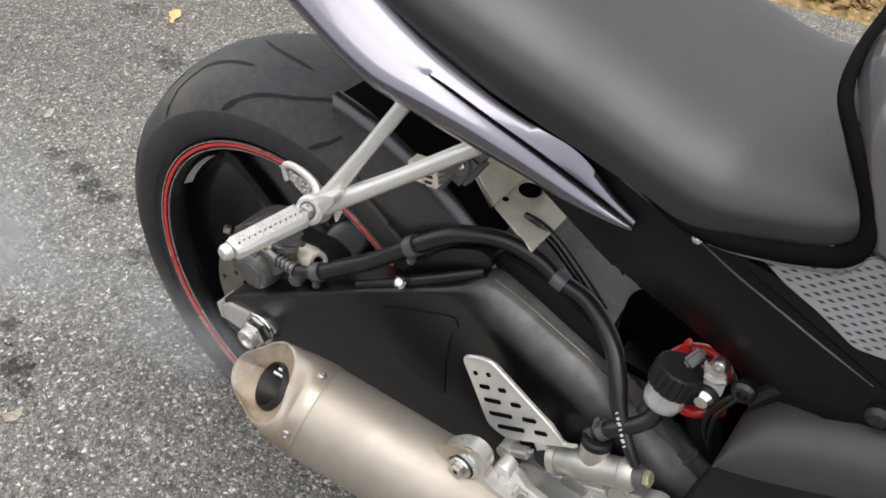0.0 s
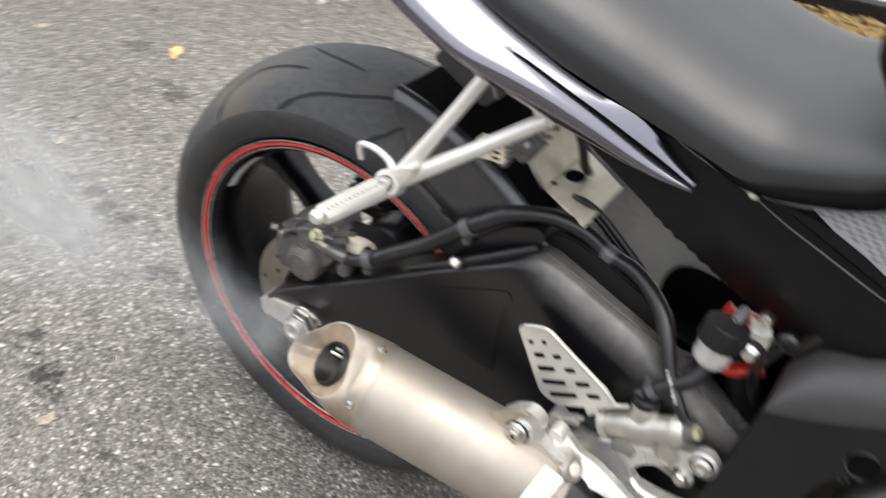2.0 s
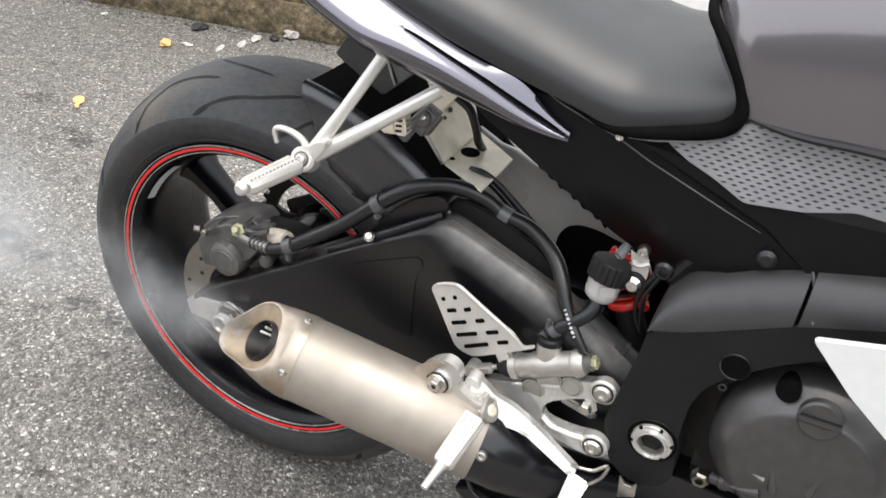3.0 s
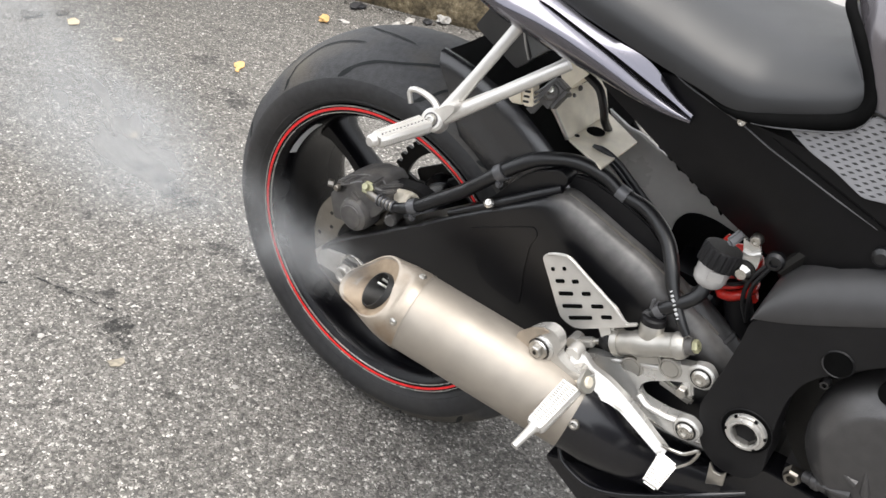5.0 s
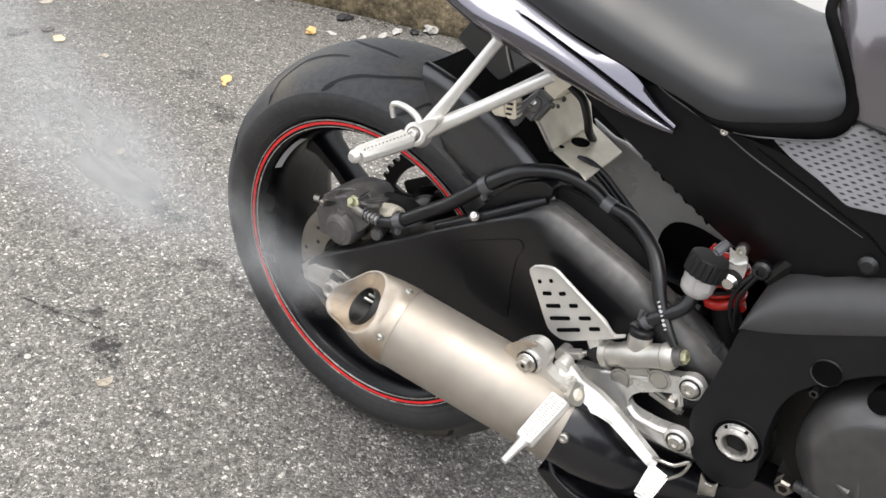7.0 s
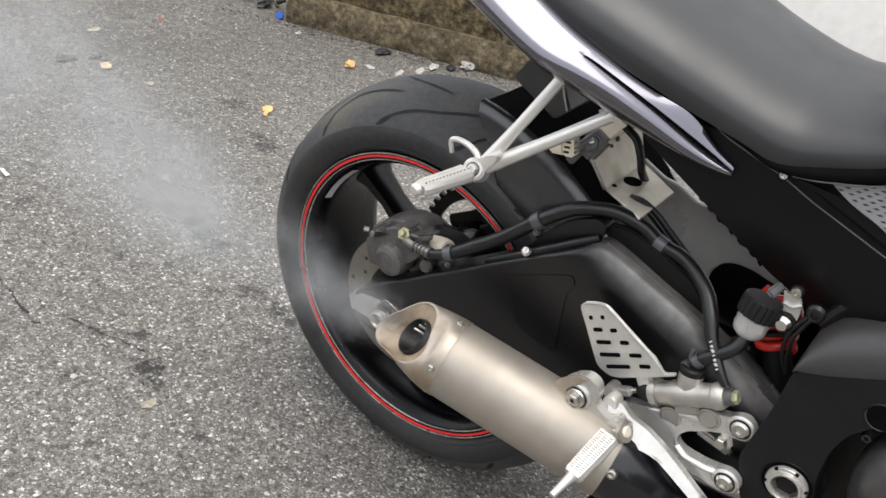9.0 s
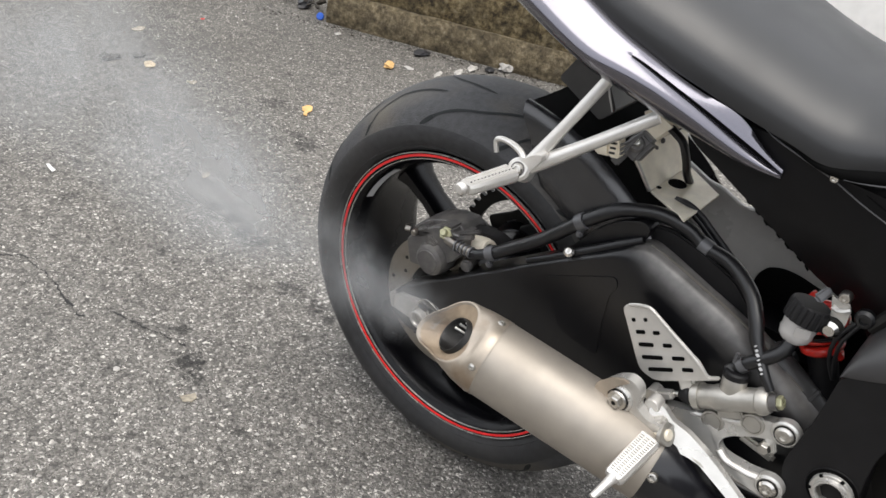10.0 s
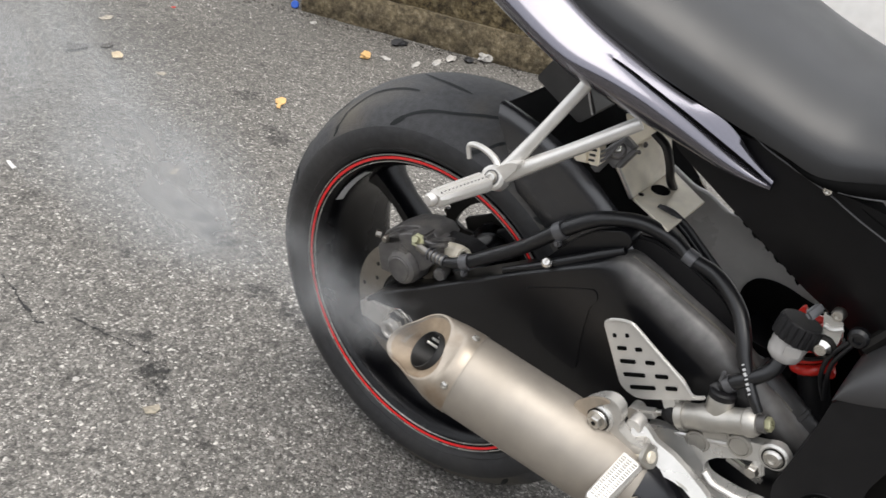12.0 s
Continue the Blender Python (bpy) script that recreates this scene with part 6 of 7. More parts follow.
SEAT = [(-0.14, 0.12, 0.93, 0.965), (0.0, 0.155, 0.888, 0.948), (0.1, 0.168, 0.862, 0.926), (0.2, 0.166, 0.817, 0.888), (0.28, 0.158, 0.794, 0.86), (0.35, 0.148, 0.774, 0.836), (0.405, 0.147, 0.7635, 0.82), (0.435, 0.147, 0.757, 0.8155), (0.46, 0.1465, 0.761, 0.814), (0.5, 0.144, 0.775, 0.824), (0.53, 0.142, 0.787, 0.836), (0.545, 0.139, 0.8, 0.846)]
seat = part("seat", loft([seat_ring(*r) for r in resampled(SEAT, 50)]), "vinyl", bike, "smooth black vinyl seat dipping towards the tank", 50)
# black edge tube, widened to paint the shadowed gap along the seat
part("seat_edge_gap", tube([(0.376, -0.139, 0.7715), (0.405, -0.14, 0.7605), (0.433, -0.143, 0.7535), (0.4544, -0.146, 0.7545), (0.4724, -0.147, 0.7585), (0.5015, -0.146, 0.768), (0.5286, -0.145, 0.779), (0.5419, -0.144, 0.7866), (0.5486, -0.143, 0.7955), (0.5496, -0.141, 0.807), (0.5462, -0.139, 0.8165), (0.5384, -0.136, 0.8295), (0.5265, -0.131, 0.8435), (0.513, -0.122, 0.857), (0.497, -0.1, 0.868), (0.49, -0.06, 0.8735), (0.488, 0.0, 0.876), (0.49, 0.06, 0.8735), (0.513, 0.122, 0.857)],
     [0.002, 0.003, 0.004, 0.005, 0.0068, 0.0075, 0.0075, 0.0075, 0.0072, 0.0066, 0.006, 0.0056, 0.0052, 0.005, 0.005, 0.005, 0.005, 0.005, 0.005], 12, 5), "recess", seat, "black seat edge and the shaded gap below it")
# thin grey tube paints the highlight along the edge below the seat
part("seat_edge_glint", tube([(0.4617, -0.1515, 0.7526), (0.475, -0.152, 0.7555), (0.4899, -0.152, 0.7592), (0.5229, -0.152, 0.7697), (0.5449, -0.151, 0.7786), (0.5527, -0.149, 0.7868), (0.556, -0.147, 0.7965)], [0.0004, 0.0009, 0.001, 0.0009, 0.0007, 0.0006, 0.0003], 8, 5), "clip", seat, "thin pale line painting an edge highlight under the seat")


def tank_ring(x, w, zl, zt, n=18):
    pts = []
    for k in range(n + 1):
        a = math.pi * k / n
        c, s = math.cos(a), math.sin(a)
        pts.append(Vector((x - 0.06 * s ** 1.0, -w * math.copysign(abs(c) ** 0.7, c), zl + (zt - zl) * s ** 0.85)))
    return pts


tank = part("fuel_tank", loft([tank_ring(*r) for r in resampled([(0.548, 0.13, 0.8, 0.862), (0.553, 0.14, 0.8, 0.885), (0.566, 0.147, 0.801, 0.915), (0.6, 0.155, 0.805, 0.95), (0.66, 0.166, 0.815, 0.985), (0.75, 0.18, 0.825, 1.02), (0.85, 0.185, 0.83, 1.02), (0.95, 0.17, 0.83, 0.99)], 30)]), "tankpaint", bike, "dark glossy fuel tank", 50)
part("tank_edge", tube([(0.553, -0.139, 0.801), (0.6, -0.154, 0.803), (0.66, -0.167, 0.813), (0.75, -0.182, 0.823), (0.85, -0.187, 0.828)], 0.004, 8, 6), "hose", tank)
side = part("side_panel", slab(rounded([(0.494, 0.757), (0.522, 0.7665), (0.546, 0.7775), (0.558, 0.7965), (0.64, 0.8203), (0.75, 0.83), (0.9, 0.835), (0.9, 0.75), (0.668, 0.7456), (0.628, 0.7304), (0.577, 0.7207), (0.5466, 0.7345), (0.517, 0.7445)], 0.004, 2), -0.143, -0.12, 0.003), "panelgrey", bike, "grey side panel with a pressed honeycomb texture")
# pressed pattern of small raised lozenges
lozenges = []
for i in range(46):
    for j in range(23):
        x, z = 0.49 + 0.0099 * i + 0.00495 * (j % 2), 0.722 + 0.0046 * j
        top = float(np.interp(x, [0.481, 0.522, 0.546, 0.558, 0.64, 0.75, 0.9], [0.75, 0.764, 0.777, 0.793, 0.816, 0.826, 0.83]))
        low = float(np.interp(x, [0.481, 0.514, 0.5466, 0.577, 0.628, 0.668, 0.9], [0.757, 0.7515, 0.739, 0.725, 0.735, 0.75, 0.755]))
        if low < z < top:
            lozenges.append((x, z))
vs, fs = [], []
for x, z in lozenges:
    n = len(vs)
    vs += [(x - 0.0034, -0.1431, z - 0.0004), (x, -0.1431, z - 0.0012), (x + 0.0034, -0.1431, z + 0.0004), (x, -0.1431, z + 0.0012), (x, -0.1436, z - 0.0002)]
    fs += [(n, n + 1, n + 4), (n + 1, n + 2, n + 4), (n + 2, n + 3, n + 4), (n + 3, n, n + 4)]
lm = bpy.data.meshes.new("pressed_pattern")
lm.from_pydata(vs, [], fs)
lm.materials.append(M["crownplastic"])
lo = new("pressed_pattern", lm)
lo.parent = side
tagged(lo, kind="stuff")

# engine side cover, clutch cover and fairing
COVER = [(0.518, 0.43), (0.524, 0.47), (0.529, 0.5), (0.532, 0.532), (0.534, 0.566), (0.56, 0.5785), (0.594, 0.596), (0.643, 0.6245), (0.7, 0.65), (0.86, 0.7), (0.86, 0.66), (0.74, 0.625), (0.69, 0.603), (0.6615, 0.583), (0.641, 0.5645), (0.619, 0.543), (0.6035, 0.522), (0.5965, 0.4923), (0.5965, 0.4592), (0.601, 0.4235), (0.6063, 0.3915), (0.6, 0.372), (0.585, 0.362), (0.56, 0.36), (0.535, 0.378)]
cover = part("engine_cover", slab(rounded(COVER, 0.01, 3), -0.1665, -0.12, 0.004, 3), "plastic", bike, "matte black plastic frame and engine cover", 40)


def crown_rows(rows, steps=28):
    """The cover's upper facet: it rounds over towards the top."""
    out = []
    for x, zb, zt in resampled(rows, steps):
        h = zt - zb
        arc = [(-0.122 - 0.0462 * math.cos(math.pi * k / 20), math.sin(math.pi * k / 20)) for k in range(11)]
        out.append([Vector((x, y, zb + f * h)) for y, f in ((-0.1675, -0.06), *arc, (-0.105, 1.0), (-0.105, -0.06))])
    return out


# crown in a lighter colour than the cover's face: its sky sheen painted in
part("cover_crown", loft(crown_rows([(0.533, 0.564, 0.572), (0.536, 0.568, 0.59), (0.542, 0.571, 0.604), (0.553, 0.576, 0.62), (0.568, 0.583, 0.632), (0.594, 0.597, 0.648), (0.624, 0.614, 0.664), (0.656, 0.632, 0.678)])), "crownplastic", cover, "rounded upper facet, coloured lighter for its sky sheen", 50)
part("cover_crown", loft(crown_rows([(0.66, 0.634, 0.681), (0.7, 0.65, 0.694), (0.76, 0.672, 0.712), (0.86, 0.7, 0.74)], 12)), "crownplastic", cover, "rounded upper facet, coloured lighter for its sky sheen", 50)
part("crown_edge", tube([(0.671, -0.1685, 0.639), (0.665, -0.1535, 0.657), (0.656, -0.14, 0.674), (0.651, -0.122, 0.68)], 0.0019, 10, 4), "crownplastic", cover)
# black tube paints the shade in the gap above the crown
part("crown_gap_shade", tube([(0.535, -0.116, 0.6), (0.552, -0.116, 0.632), (0.57, -0.116, 0.645), (0.6, -0.116, 0.66), (0.64, -0.116, 0.68), (0.7, -0.116, 0.702)], 0.008, 8, 5), "soot", cover)
part("cover_hole", lathe([(0.0135, 0.001), (0.0145, 0.0015), (0.0155, 0), (0.013, -0.008)], (0.6235, -0.1668, 0.5625), R_SIDE, 28), "plastic", cover)
# pale arc paints the light caught on the hole's lower edge
part("hole_glint", tube([(0.6235 + 0.0145 * math.cos(radians(a)), -0.1682, 0.5625 + 0.0145 * math.sin(radians(a))) for a in range(175, 296, 15)], [0.0002] + [0.0009] * 7 + [0.0002], 8, 2), "crownplastic", cover)
# the hole isn't cut: a near-black disc paints its dark depth
part("hole_bottom", lathe([(0, 0.0008), (0.0138, 0.0008), (0.0138, -0.001)], (0.6235, -0.1676, 0.5625), R_SIDE, 28), "recess", cover)
PIVOT = Vector((0.5738, -0.168, 0.4304))
piv = part("pivot_nut", lathe([(0.0138, -0.014), (0.014, 0.006), (0.0152, 0.0085), (0.0172, 0.0085), (0.0182, 0.0055), (0.0186, 0.004), (0.0218, 0.004), (0.0228, 0.002), (0.0228, -0.006)], PIVOT, R_SIDE, 48), "castsilver", bike, "castellated steel swing arm pivot nut", 30)
for k in range(6):
    a = radians(60 * k + 15)
    part("castle_slot", box((0.0042, 0.0035, 0.0032), (PIVOT.x + 0.0214 * math.cos(a), PIVOT.y - 0.003, PIVOT.z + 0.0214 * math.sin(a)), Euler((0, -a + math.pi / 2, 0)).to_matrix(), 0.0006, 1), "recess", piv)
part("pivot_recess", lathe([(0.0, -0.013), (0.0138, -0.013), (0.0139, 0.005)], PIVOT, R_SIDE, 6), "alloy", piv, "hollow hexagonal bore", 20)
part("pivot_ring", lathe([(0.0215, 0.001), (0.0262, 0.001), (0.0275, 0), (0.0215, 0)], (PIVOT.x, -0.1665, PIVOT.z), R_SIDE, 40), "recess", piv)
part("ring_lip", lathe([(0.0268, 0), (0.0272, 0.0012), (0.028, 0.0012), (0.0284, 0)], (PIVOT.x, -0.1665, PIVOT.z), R_SIDE, 40), "plastic", piv)

clutch_at = Vector((0.716, -0.125, 0.476))
clutch = part("clutch_cover", lathe([(0, 0.058), (0.045, 0.0568), (0.066, 0.0545), (0.07, 0.053), (0.073, 0.0505), (0.0905, 0.0315), (0.0928, 0.027), (0.094, 0.0), (0, 0.0)], clutch_at, R_SIDE, 72), "engine", bike, "cast dark grey clutch cover", 28)
# black ring paints the shade in the gap round the clutch cover
part("gap_shade_ring", lathe([(0.0925, -0.016), (0.124, -0.018), (0.125, -0.008), (0.0925, -0.002)], clutch_at, R_SIDE, 56, True), "soot", clutch)
for a in (160, 75, 300):
    p = clutch_at + Vector((0.102 * math.cos(radians(a)), 0, 0.102 * math.sin(radians(a))))
    part("cover_screw", hexagon(0.006, 0.01, p + Vector((0, -0.004, 0)), R_SIDE, 0.003), "engine", clutch)
part("cover_nut", joined(hexagon(0.0105, 0.013, (0.634, -0.142, 0.39), R_SIDE, 0.0052), lathe([(0, 0), (0.0055, 0)], (0.634, -0.146, 0.39), R_SIDE, 16)), "disc", clutch, "hollow hexagon screw", 25)
part("notch", lathe([(0, 0.012), (0.0105, 0.012), (0.0118, 0.009), (0.0118, -0.02), (0, -0.02)], (0.677, -0.158, 0.5555), (-0.12, -1, 0.3), 24), "recess", clutch, "black recess")


def fin(x0, z0, x1, z1, half=0.0085, out=0.012):
    """A cast wedge that rises from a point to a broad blunt end."""
    a, b = Vector((x0, -0.1765, z0)), Vector((x1, -0.1745, z1))
    n = (b - a).cross(Vector((0, 1, 0))).normalized()
    secs = []
    for f in (0.0, 0.35, 0.7, 1.0):
        c, w, h = a.lerp(b, f), 0.0008 + half * f, 0.0006 + out * f ** 0.8
        secs.append([c + n * w, c + n * (0.35 * w) + Vector((0, -h * 0.92, 0)), c + Vector((0, -h, 0)), c - n * (0.35 * w) + Vector((0, -h * 0.92, 0)), c - n * w])
    return loft(secs)


for x0, z0, x1, z1 in ((0.684, 0.492, 0.7, 0.446), (0.739, 0.505, 0.73, 0.46), (0.662, 0.422, 0.69, 0.434), (0.667, 0.456, 0.688, 0.452)):
    part("rib", fin(x0, z0, x1, z1), "engine", clutch, "cast wedge rib", 25)
filler = part("oil_filler_cap", lathe([(0, 0.01), (0.0185, 0.01), (0.0205, 0.008), (0.021, 0), (0, 0)], (0.711, -0.1735, 0.5485), (-0.05, -1, 0.1), 36), "engine", bike, "slotted oil filler cap")
part("grip", box((0.038, 0.005, 0.0055), (0.711, -0.1845, 0.5495), Euler((0, radians(-5), 0)).to_matrix(), 0.0012), "engine", filler)
for sgn in (-1, 1):
    part("groove", box((0.037, 0.001, 0.0016), (0.711, -0.1839, 0.5495 + 0.0042 * sgn), Euler((0, radians(-5), 0)).to_matrix(), 0.0002, 1), "soot", filler)
part("drain_fitting", lathe([(0, 0.03), (0.007, 0.03), (0.007, 0.02), (0.009, 0.018), (0.009, 0.012), (0.007, 0.01), (0.007, 0.0), (0, 0)], (0.645, -0.15, 0.4), (0.7, -0.3, 0.3), 18), "engine", clutch)
part("crankcase", box((0.34, 0.2, 0.26), (0.76, 0.0, 0.42), bevel=0.03, segments=3), "engine", bike, "dark grey engine block")
part("fairing_panel", slab(rounded([(0.672, 0.647), (0.78, 0.68), (0.95, 0.7), (0.95, 0.4), (0.86, 0.4), (0.78, 0.56), (0.72, 0.603)], 0.006, 3), -0.202, -0.196, 0.002), "whitepaint", bike, "white lower fairing panel")
part("peg_tab", slab([(0.5545, 0.3771), (0.5627, 0.3676), (0.5692, 0.368), (0.5744, 0.3749), (0.5766, 0.3548), (0.5588, 0.3444)], -0.182, -0.178, 0.0008), "steel", bike, "small bright metal tab")
part("belly_rail", slab(rounded([(0.36, 0.232), (0.38, 0.215), (0.5, 0.225), (0.7, 0.27), (0.86, 0.3), (0.86, 0.36), (0.6, 0.36), (0.55, 0.29)], 0.012, 3), -0.13, -0.09, 0.012, 4), "glossblack", bike, "black belly fairing edge")


# ---- litter ----
scrap("orange_scrap", (-1.322, 1.253), (0.035, 0.045, 0.022), "orange", "crumpled orange scrap lying on the asphalt", "litter", 1, 20)
flat_scrap("orange_scrap", [(-1.185, 0.721), (-1.166, 0.705), (-1.16, 0.708), (-1.136, 0.679), (-1.128, 0.686), (-1.15, 0.711), (-1.153, 0.732), (-1.168, 0.746), (-1.184, 0.74)], 0.003, "orange", "small torn orange scrap on the asphalt", "litter", 2, 0.012)
scrap("paper_scrap", (-1.284, 1.314), (0.04, 0.022, 0.01), "paper", "crumpled pale paper scrap near the wall", "litter", 3, 10)
scrap("paper_scrap", (-1.18, 1.55), (0.03, 0.08, 0.012), "paper", "long torn pale paper scrap near the wall", "litter", 4, 25)
scrap("paper_scrap", (-1.11, 1.66), (0.05, 0.05, 0.03), "paper", "crumpled clear wrapper against the wall's foot", "litter", 5, 50)
scrap("paper_scrap", (-1.655, 1.334), (0.02, 0.03, 0.008), "paper", "tiny white paper scrap on the asphalt", "litter", 6, 0)
flat_scrap("white_chip", [(-1.196, -0.076), (-1.193, -0.069), (-1.159, -0.074), (-1.157, -0.084)], 0.004, "chipwhite", "white splinter lying on the asphalt", "litter", 7)
scrap("white_chip", (-0.161, -0.225), (0.012, 0.011, 0.006), "paper", "small white stone chip on the asphalt", "stone", 8, 0)
flat_scrap("dry_leaf", [(-1.667, 0.513), (-1.633, 0.495), (-1.617, 0.515), (-1.644, 0.538), (-1.664, 0.538)], 0.004, "tan", "curled tan leaf on the asphalt", "leaf", 9, 0.01)
flat_scrap("dry_leaf", [(-0.971, 0.194), (-0.984, 0.215), (-0.977, 0.226), (-0.958, 0.203), (-0.959, 0.188)], 0.003, "fadedleaf", "small flat tan leaf on the asphalt", "leaf", 13)
flat_scrap("dry_leaf", [(-1.495, 0.54), (-1.487, 0.566), (-1.474, 0.562), (-1.468, 0.548), (-1.482, 0.54)], 0.002, "fadedleaf", "flattened brown leaf on the asphalt", "leaf", 14, 0.003)
flat_scrap("dry_leaf", [(-1.945, 0.655), (-1.96, 0.695), (-1.945, 0.71), (-1.925, 0.688), (-1.93, 0.66)], 0.003, "fadedleaf", "broad tan leaf scrap on the asphalt", "leaf", 15)
flat_scrap("dry_leaf", [(-0.345, -0.333), (-0.336, -0.308), (-0.325, -0.312), (-0.322, -0.326), (-0.331, -0.337)], 0.0015, "fadedleaf", "trodden pale tan leaf on the asphalt", "leaf", 16, 0.002)
scrap("red_bit", (-1.964, 0.962), (0.012, 0.016, 0.005), "redbit", "tiny red plastic bit on the asphalt", "litter", 17, 0)
flat_scrap("twig", [(-1.778, 0.438), (-1.73, 0.407), (-1.728, 0.441), (-1.73, 0.477), (-1.743, 0.483), (-1.764, 0.46)], 0.006, "bark", "short dark piece of bark on the asphalt", "twig", 18)
flat_scrap("twig", [(-1.733, 0.521), (-1.717, 0.51), (-1.709, 0.536), (-1.717, 0.554), (-1.736, 0.564), (-1.736, 0.545)], 0.006, "bark", "thin dark twig on the asphalt", "twig", 19)
scrap("paper_scrap", (-1.196, 1.375), (0.02, 0.07, 0.008), "paper", "thin torn pale paper strip near the wall", "litter", 20, 18)
scrap("paper_scrap", (-1.172, 1.465), (0.028, 0.08, 0.012), "paper", "creased pale paper strip near the wall", "litter", 21, 24)
scrap("black_scrap", (-1.135, 1.6), (0.03, 0.045, 0.015), "dirtscrap", "dark scrap between paper litter near the wall", "litter", 22, 24)
scrap("white_chip", (-0.466, -0.371), (0.012, 0.012, 0.005), "paper", "pale stone chip on the asphalt", "stone", 23, 0)
scrap("black_scrap", (-1.368, 1.482), (0.05, 0.07, 0.02), "dirtscrap", "dark clod of dirt beside the wall", "dirt", 10, 0)
scrap("black_scrap", (-1.96, 1.45), (0.06, 0.09, 0.03), "dirtscrap", "torn black plastic scrap on the soil", "litter", 11, 30)
scrap("black_scrap", (-2.02, 1.53), (0.08, 0.05, 0.04), "dirtscrap", "folded black plastic scrap on the soil", "litter", 12, -20)
capb = link_mesh("bottle_cap", lathe([(0, 0.011), (0.0125, 0.011), (0.0145, 0.009), (0.015, 0.0), (0.0135, 0.0), (0.0125, 0.0085), (0, 0.0085)], steps=24), "blue")
capb.matrix_world = pose(-1.817, 1.40, 0.012, 70, 0, 30)
tagged(capb, "blue plastic bottle cap leaning at the wall's end", "bottle cap")


def crack(course, width):
    bm = bmesh.new()
    line = smooth_line([(x, y, 0.0012) for x, y in course], 16)
    rows = []
    for i, p in enumerate(line):
        d = (line[min(i + 1, len(line) - 1)] - line[max(i - 1, 0)]).normalized()
        n = Vector((-d.y, d.x, 0))
        j = 0.006 * noise.noise(p * 60) + 0.004 * noise.noise(p * 210)
        w = width * max(0.12, 0.35 + 1.1 * noise.noise(p * 45) + 0.6 * noise.noise(p * 160))
        rows.append((bm.verts.new(p + n * (j + w)), bm.verts.new(p + n * (j - w))))
    for a, b in zip(rows, rows[1:]):
        bm.faces.new((a[0], a[1], b[1], b[0]))
    return bm


for course in ([(-0.96, -0.37), (-0.9, -0.345), (-0.872, -0.315), (-0.78, -0.312), (-0.7, -0.325), (-0.64, -0.335), (-0.62, -0.32)], [(-0.615, -0.282), (-0.575, -0.275), (-0.53, -0.262), (-0.482, -0.247), (-0.45, -0.24)]):
    ck = link_mesh("crack", crack(course, 0.0034), "soot", ground, "narrow dark crack in the asphalt")


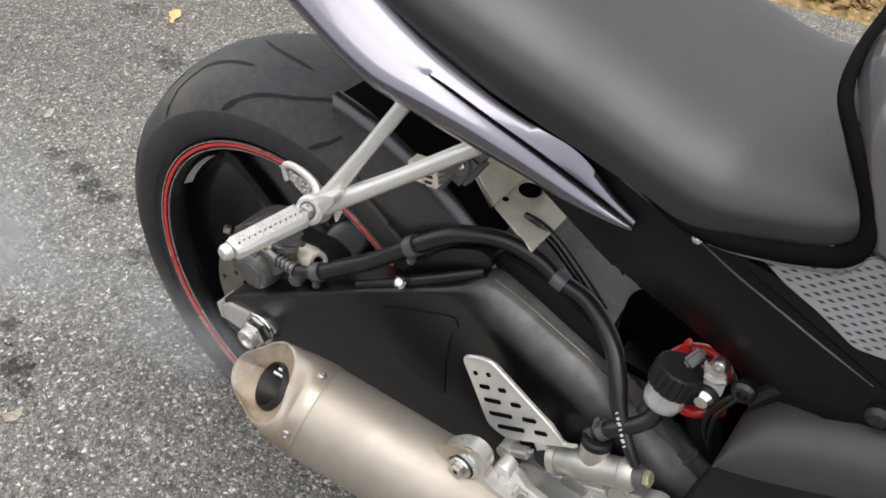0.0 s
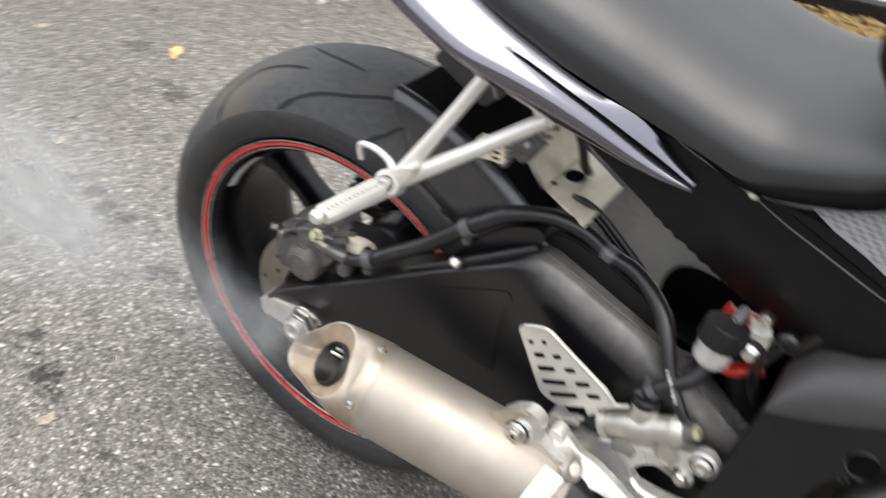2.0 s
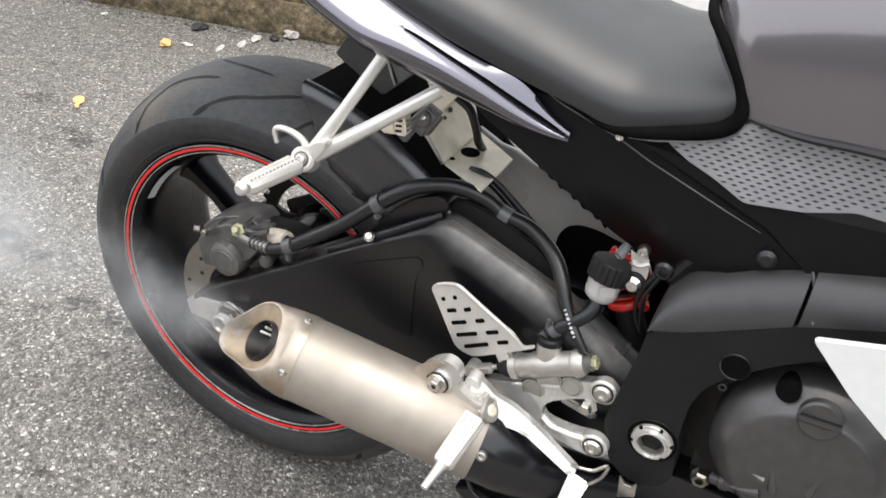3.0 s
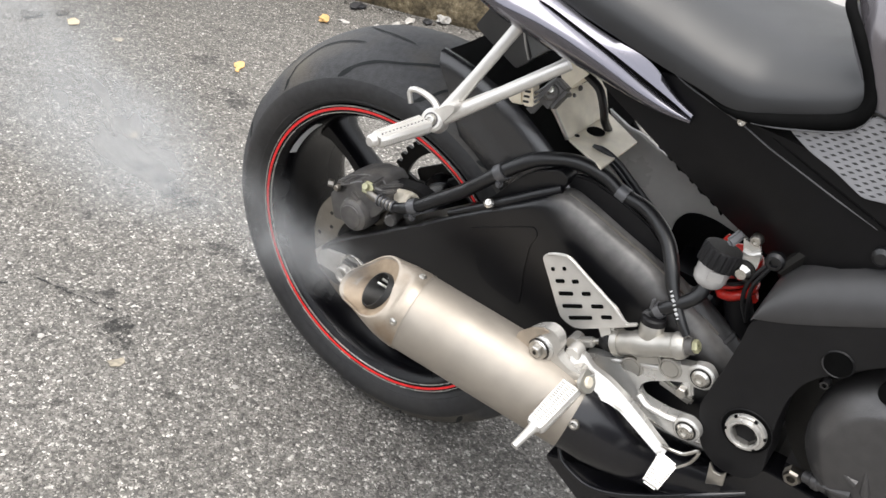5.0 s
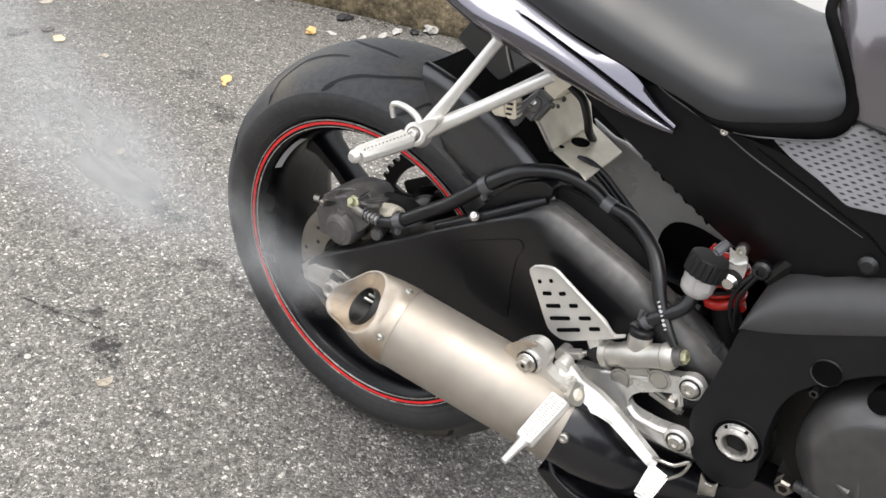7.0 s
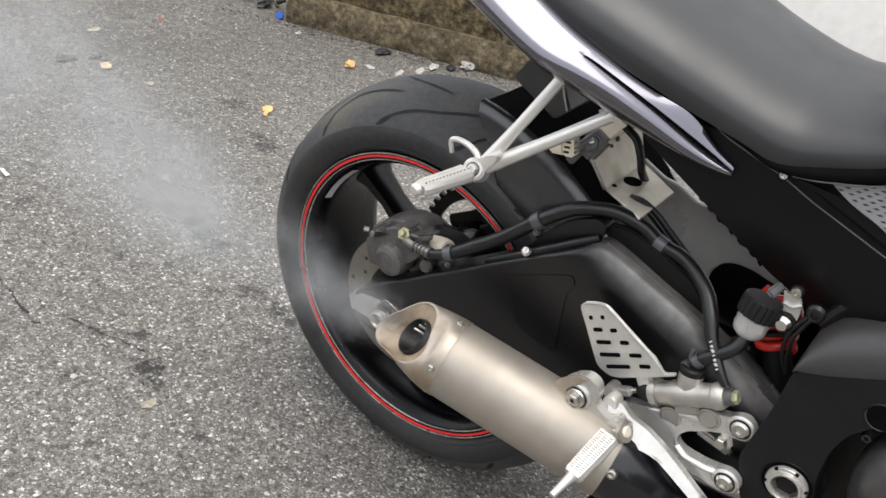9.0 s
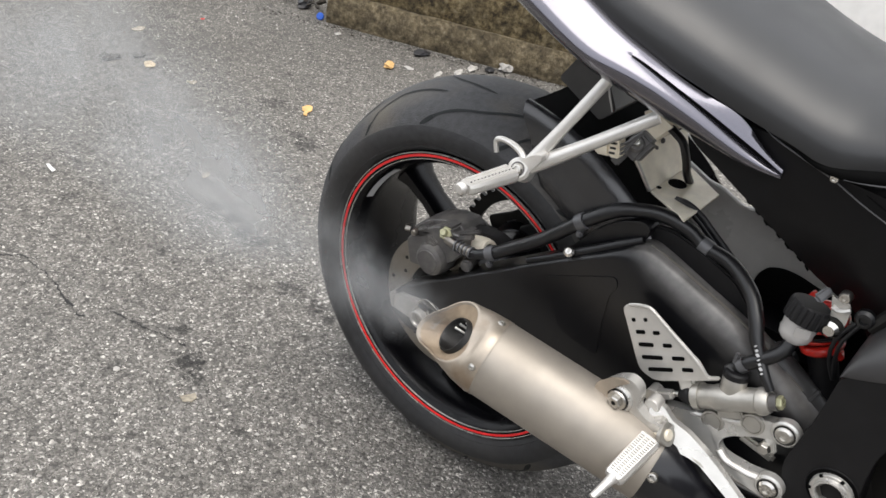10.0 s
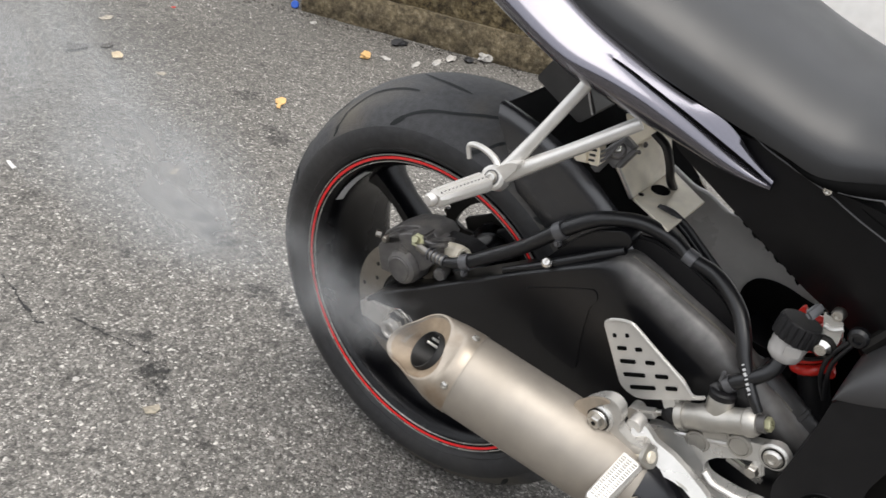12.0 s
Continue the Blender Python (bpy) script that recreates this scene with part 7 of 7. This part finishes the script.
# ---- exhaust smoke: thin drifting veils round the silencer's axis ----
def smoke_material():
    m = bpy.data.materials.new("thin_smoke")
    m.use_nodes = True
    t = m.node_tree
    t.nodes.remove(t.nodes["Principled BSDF"])
    co = t.nodes.new("ShaderNodeTexCoord")
    uv = t.nodes.new("ShaderNodeUVMap")
    uv.uv_map = "veil"
    puffs = t.nodes.new("ShaderNodeTexNoise")
    puffs.inputs["Scale"].default_value, puffs.inputs["Detail"].default_value, puffs.inputs["Roughness"].default_value = 5.5, 5.0, 0.55
    t.links.new(co.outputs["Object"], puffs.inputs["Vector"])
    split = t.nodes.new("ShaderNodeSeparateXYZ")
    t.links.new(uv.outputs[0], split.inputs[0])

    def ranged(value, a, b, lo, hi, kind="SMOOTHSTEP"):
        r = t.nodes.new("ShaderNodeMapRange")
        r.interpolation_type = kind
        for q, v in zip((1, 2, 3, 4), (a, b, lo, hi)):
            r.inputs[q].default_value = v
        t.links.new(value, r.inputs[0])
        return r.outputs[0]

    def times(a, b):
        n = t.nodes.new("ShaderNodeMath")
        n.operation = "MULTIPLY"
        t.links.new(a, n.inputs[0])
        t.links.new(b, n.inputs[1])
        return n.outputs[0]

    across = ranged(split.outputs[1], 0.1, 1.0, 1.0, 0.0)
    rise = ranged(split.outputs[0], 0.0, 0.06, 0.0, 1.0)
    fall = ranged(split.outputs[0], 0.05, 1.0, 0.275, 0.08, "LINEAR")
    rise = times(rise, ranged(split.outputs[0], 0.8, 1.0, 1.0, 0.0))
    alpha = times(times(across, rise), times(fall, ranged(puffs.outputs["Fac"], 0.36, 0.64, 0.08, 1.55)))
    glow = t.nodes.new("ShaderNodeMixShader")
    dif, tra, clear = t.nodes.new("ShaderNodeBsdfDiffuse"), t.nodes.new("ShaderNodeBsdfTranslucent"), t.nodes.new("ShaderNodeBsdfTransparent")
    for n in (dif, tra):
        n.inputs["Color"].default_value = (0.785, 0.8, 0.81, 1)
    t.links.new(dif.outputs[0], glow.inputs[1])
    t.links.new(tra.outputs[0], glow.inputs[2])
    out = t.nodes.new("ShaderNodeMixShader")
    t.links.new(alpha, out.inputs[0])
    t.links.new(clear.outputs[0], out.inputs[1])
    t.links.new(glow.outputs[0], out.inputs[2])
    t.links.new(out.outputs[0], t.nodes["Material Output"].inputs["Surface"])
    return m


def smoke_veils(layers=6, steps=48, cells=20):
    """Nested wavy veils along the plume, which widens, bends up and drifts."""
    back = -CAN_DIR
    side = Vector((0, -1, 0)) - back * back.dot(Vector((0, -1, 0)))
    side.normalize()
    up = side.cross(back)
    up = up if up.z > 0 else -up
    verts, faces, uvs = [], [], []
    start = on_can(0.13)
    for layer in range(layers):
        s = (layer + 0.5) / layers * 2 - 1
        base = len(verts)
        for i in range(steps + 1):
            f = i / steps
            axis = start + back * (1.15 * f) + up * (0.02 * f + 0.11 * f * f) + side * 0.02 * math.sin(5 * f)
            radius = 0.026 + 0.27 * f ** 0.85
            for j in range(cells + 1):
                v = j / cells * 2 - 1
                wave = 0.12 * noise.noise((4 * f, 1.5 * v, 3.7 * layer))
                p = axis + up * (v * radius) + side * ((s * 0.75 + wave) * radius)
                verts.append(p)
                uvs.append((f, min(1.0, math.hypot(v, 0.55 * s))))
        for i in range(steps):
            for j in range(cells):
                a = base + i * (cells + 1) + j
                faces.append((a, a + 1, a + cells + 2, a + cells + 1))
    me = bpy.data.meshes.new("exhaust_smoke")
    me.from_pydata(verts, [], faces)
    layer_uv = me.uv_layers.new(name="veil")
    for loop in me.loops:
        layer_uv.data[loop.index].uv = uvs[loop.vertex_index]
    for q in me.polygons:
        q.use_smooth = True
    me.materials.append(smoke_material())
    return me


smoke = new("exhaust_smoke", smoke_veils())
smoke.matrix_world = pose(0, 0, -0.002, 5.19)
tagged(smoke, "thin pale exhaust smoke drifting back from the silencer", "smoke", kind="stuff")
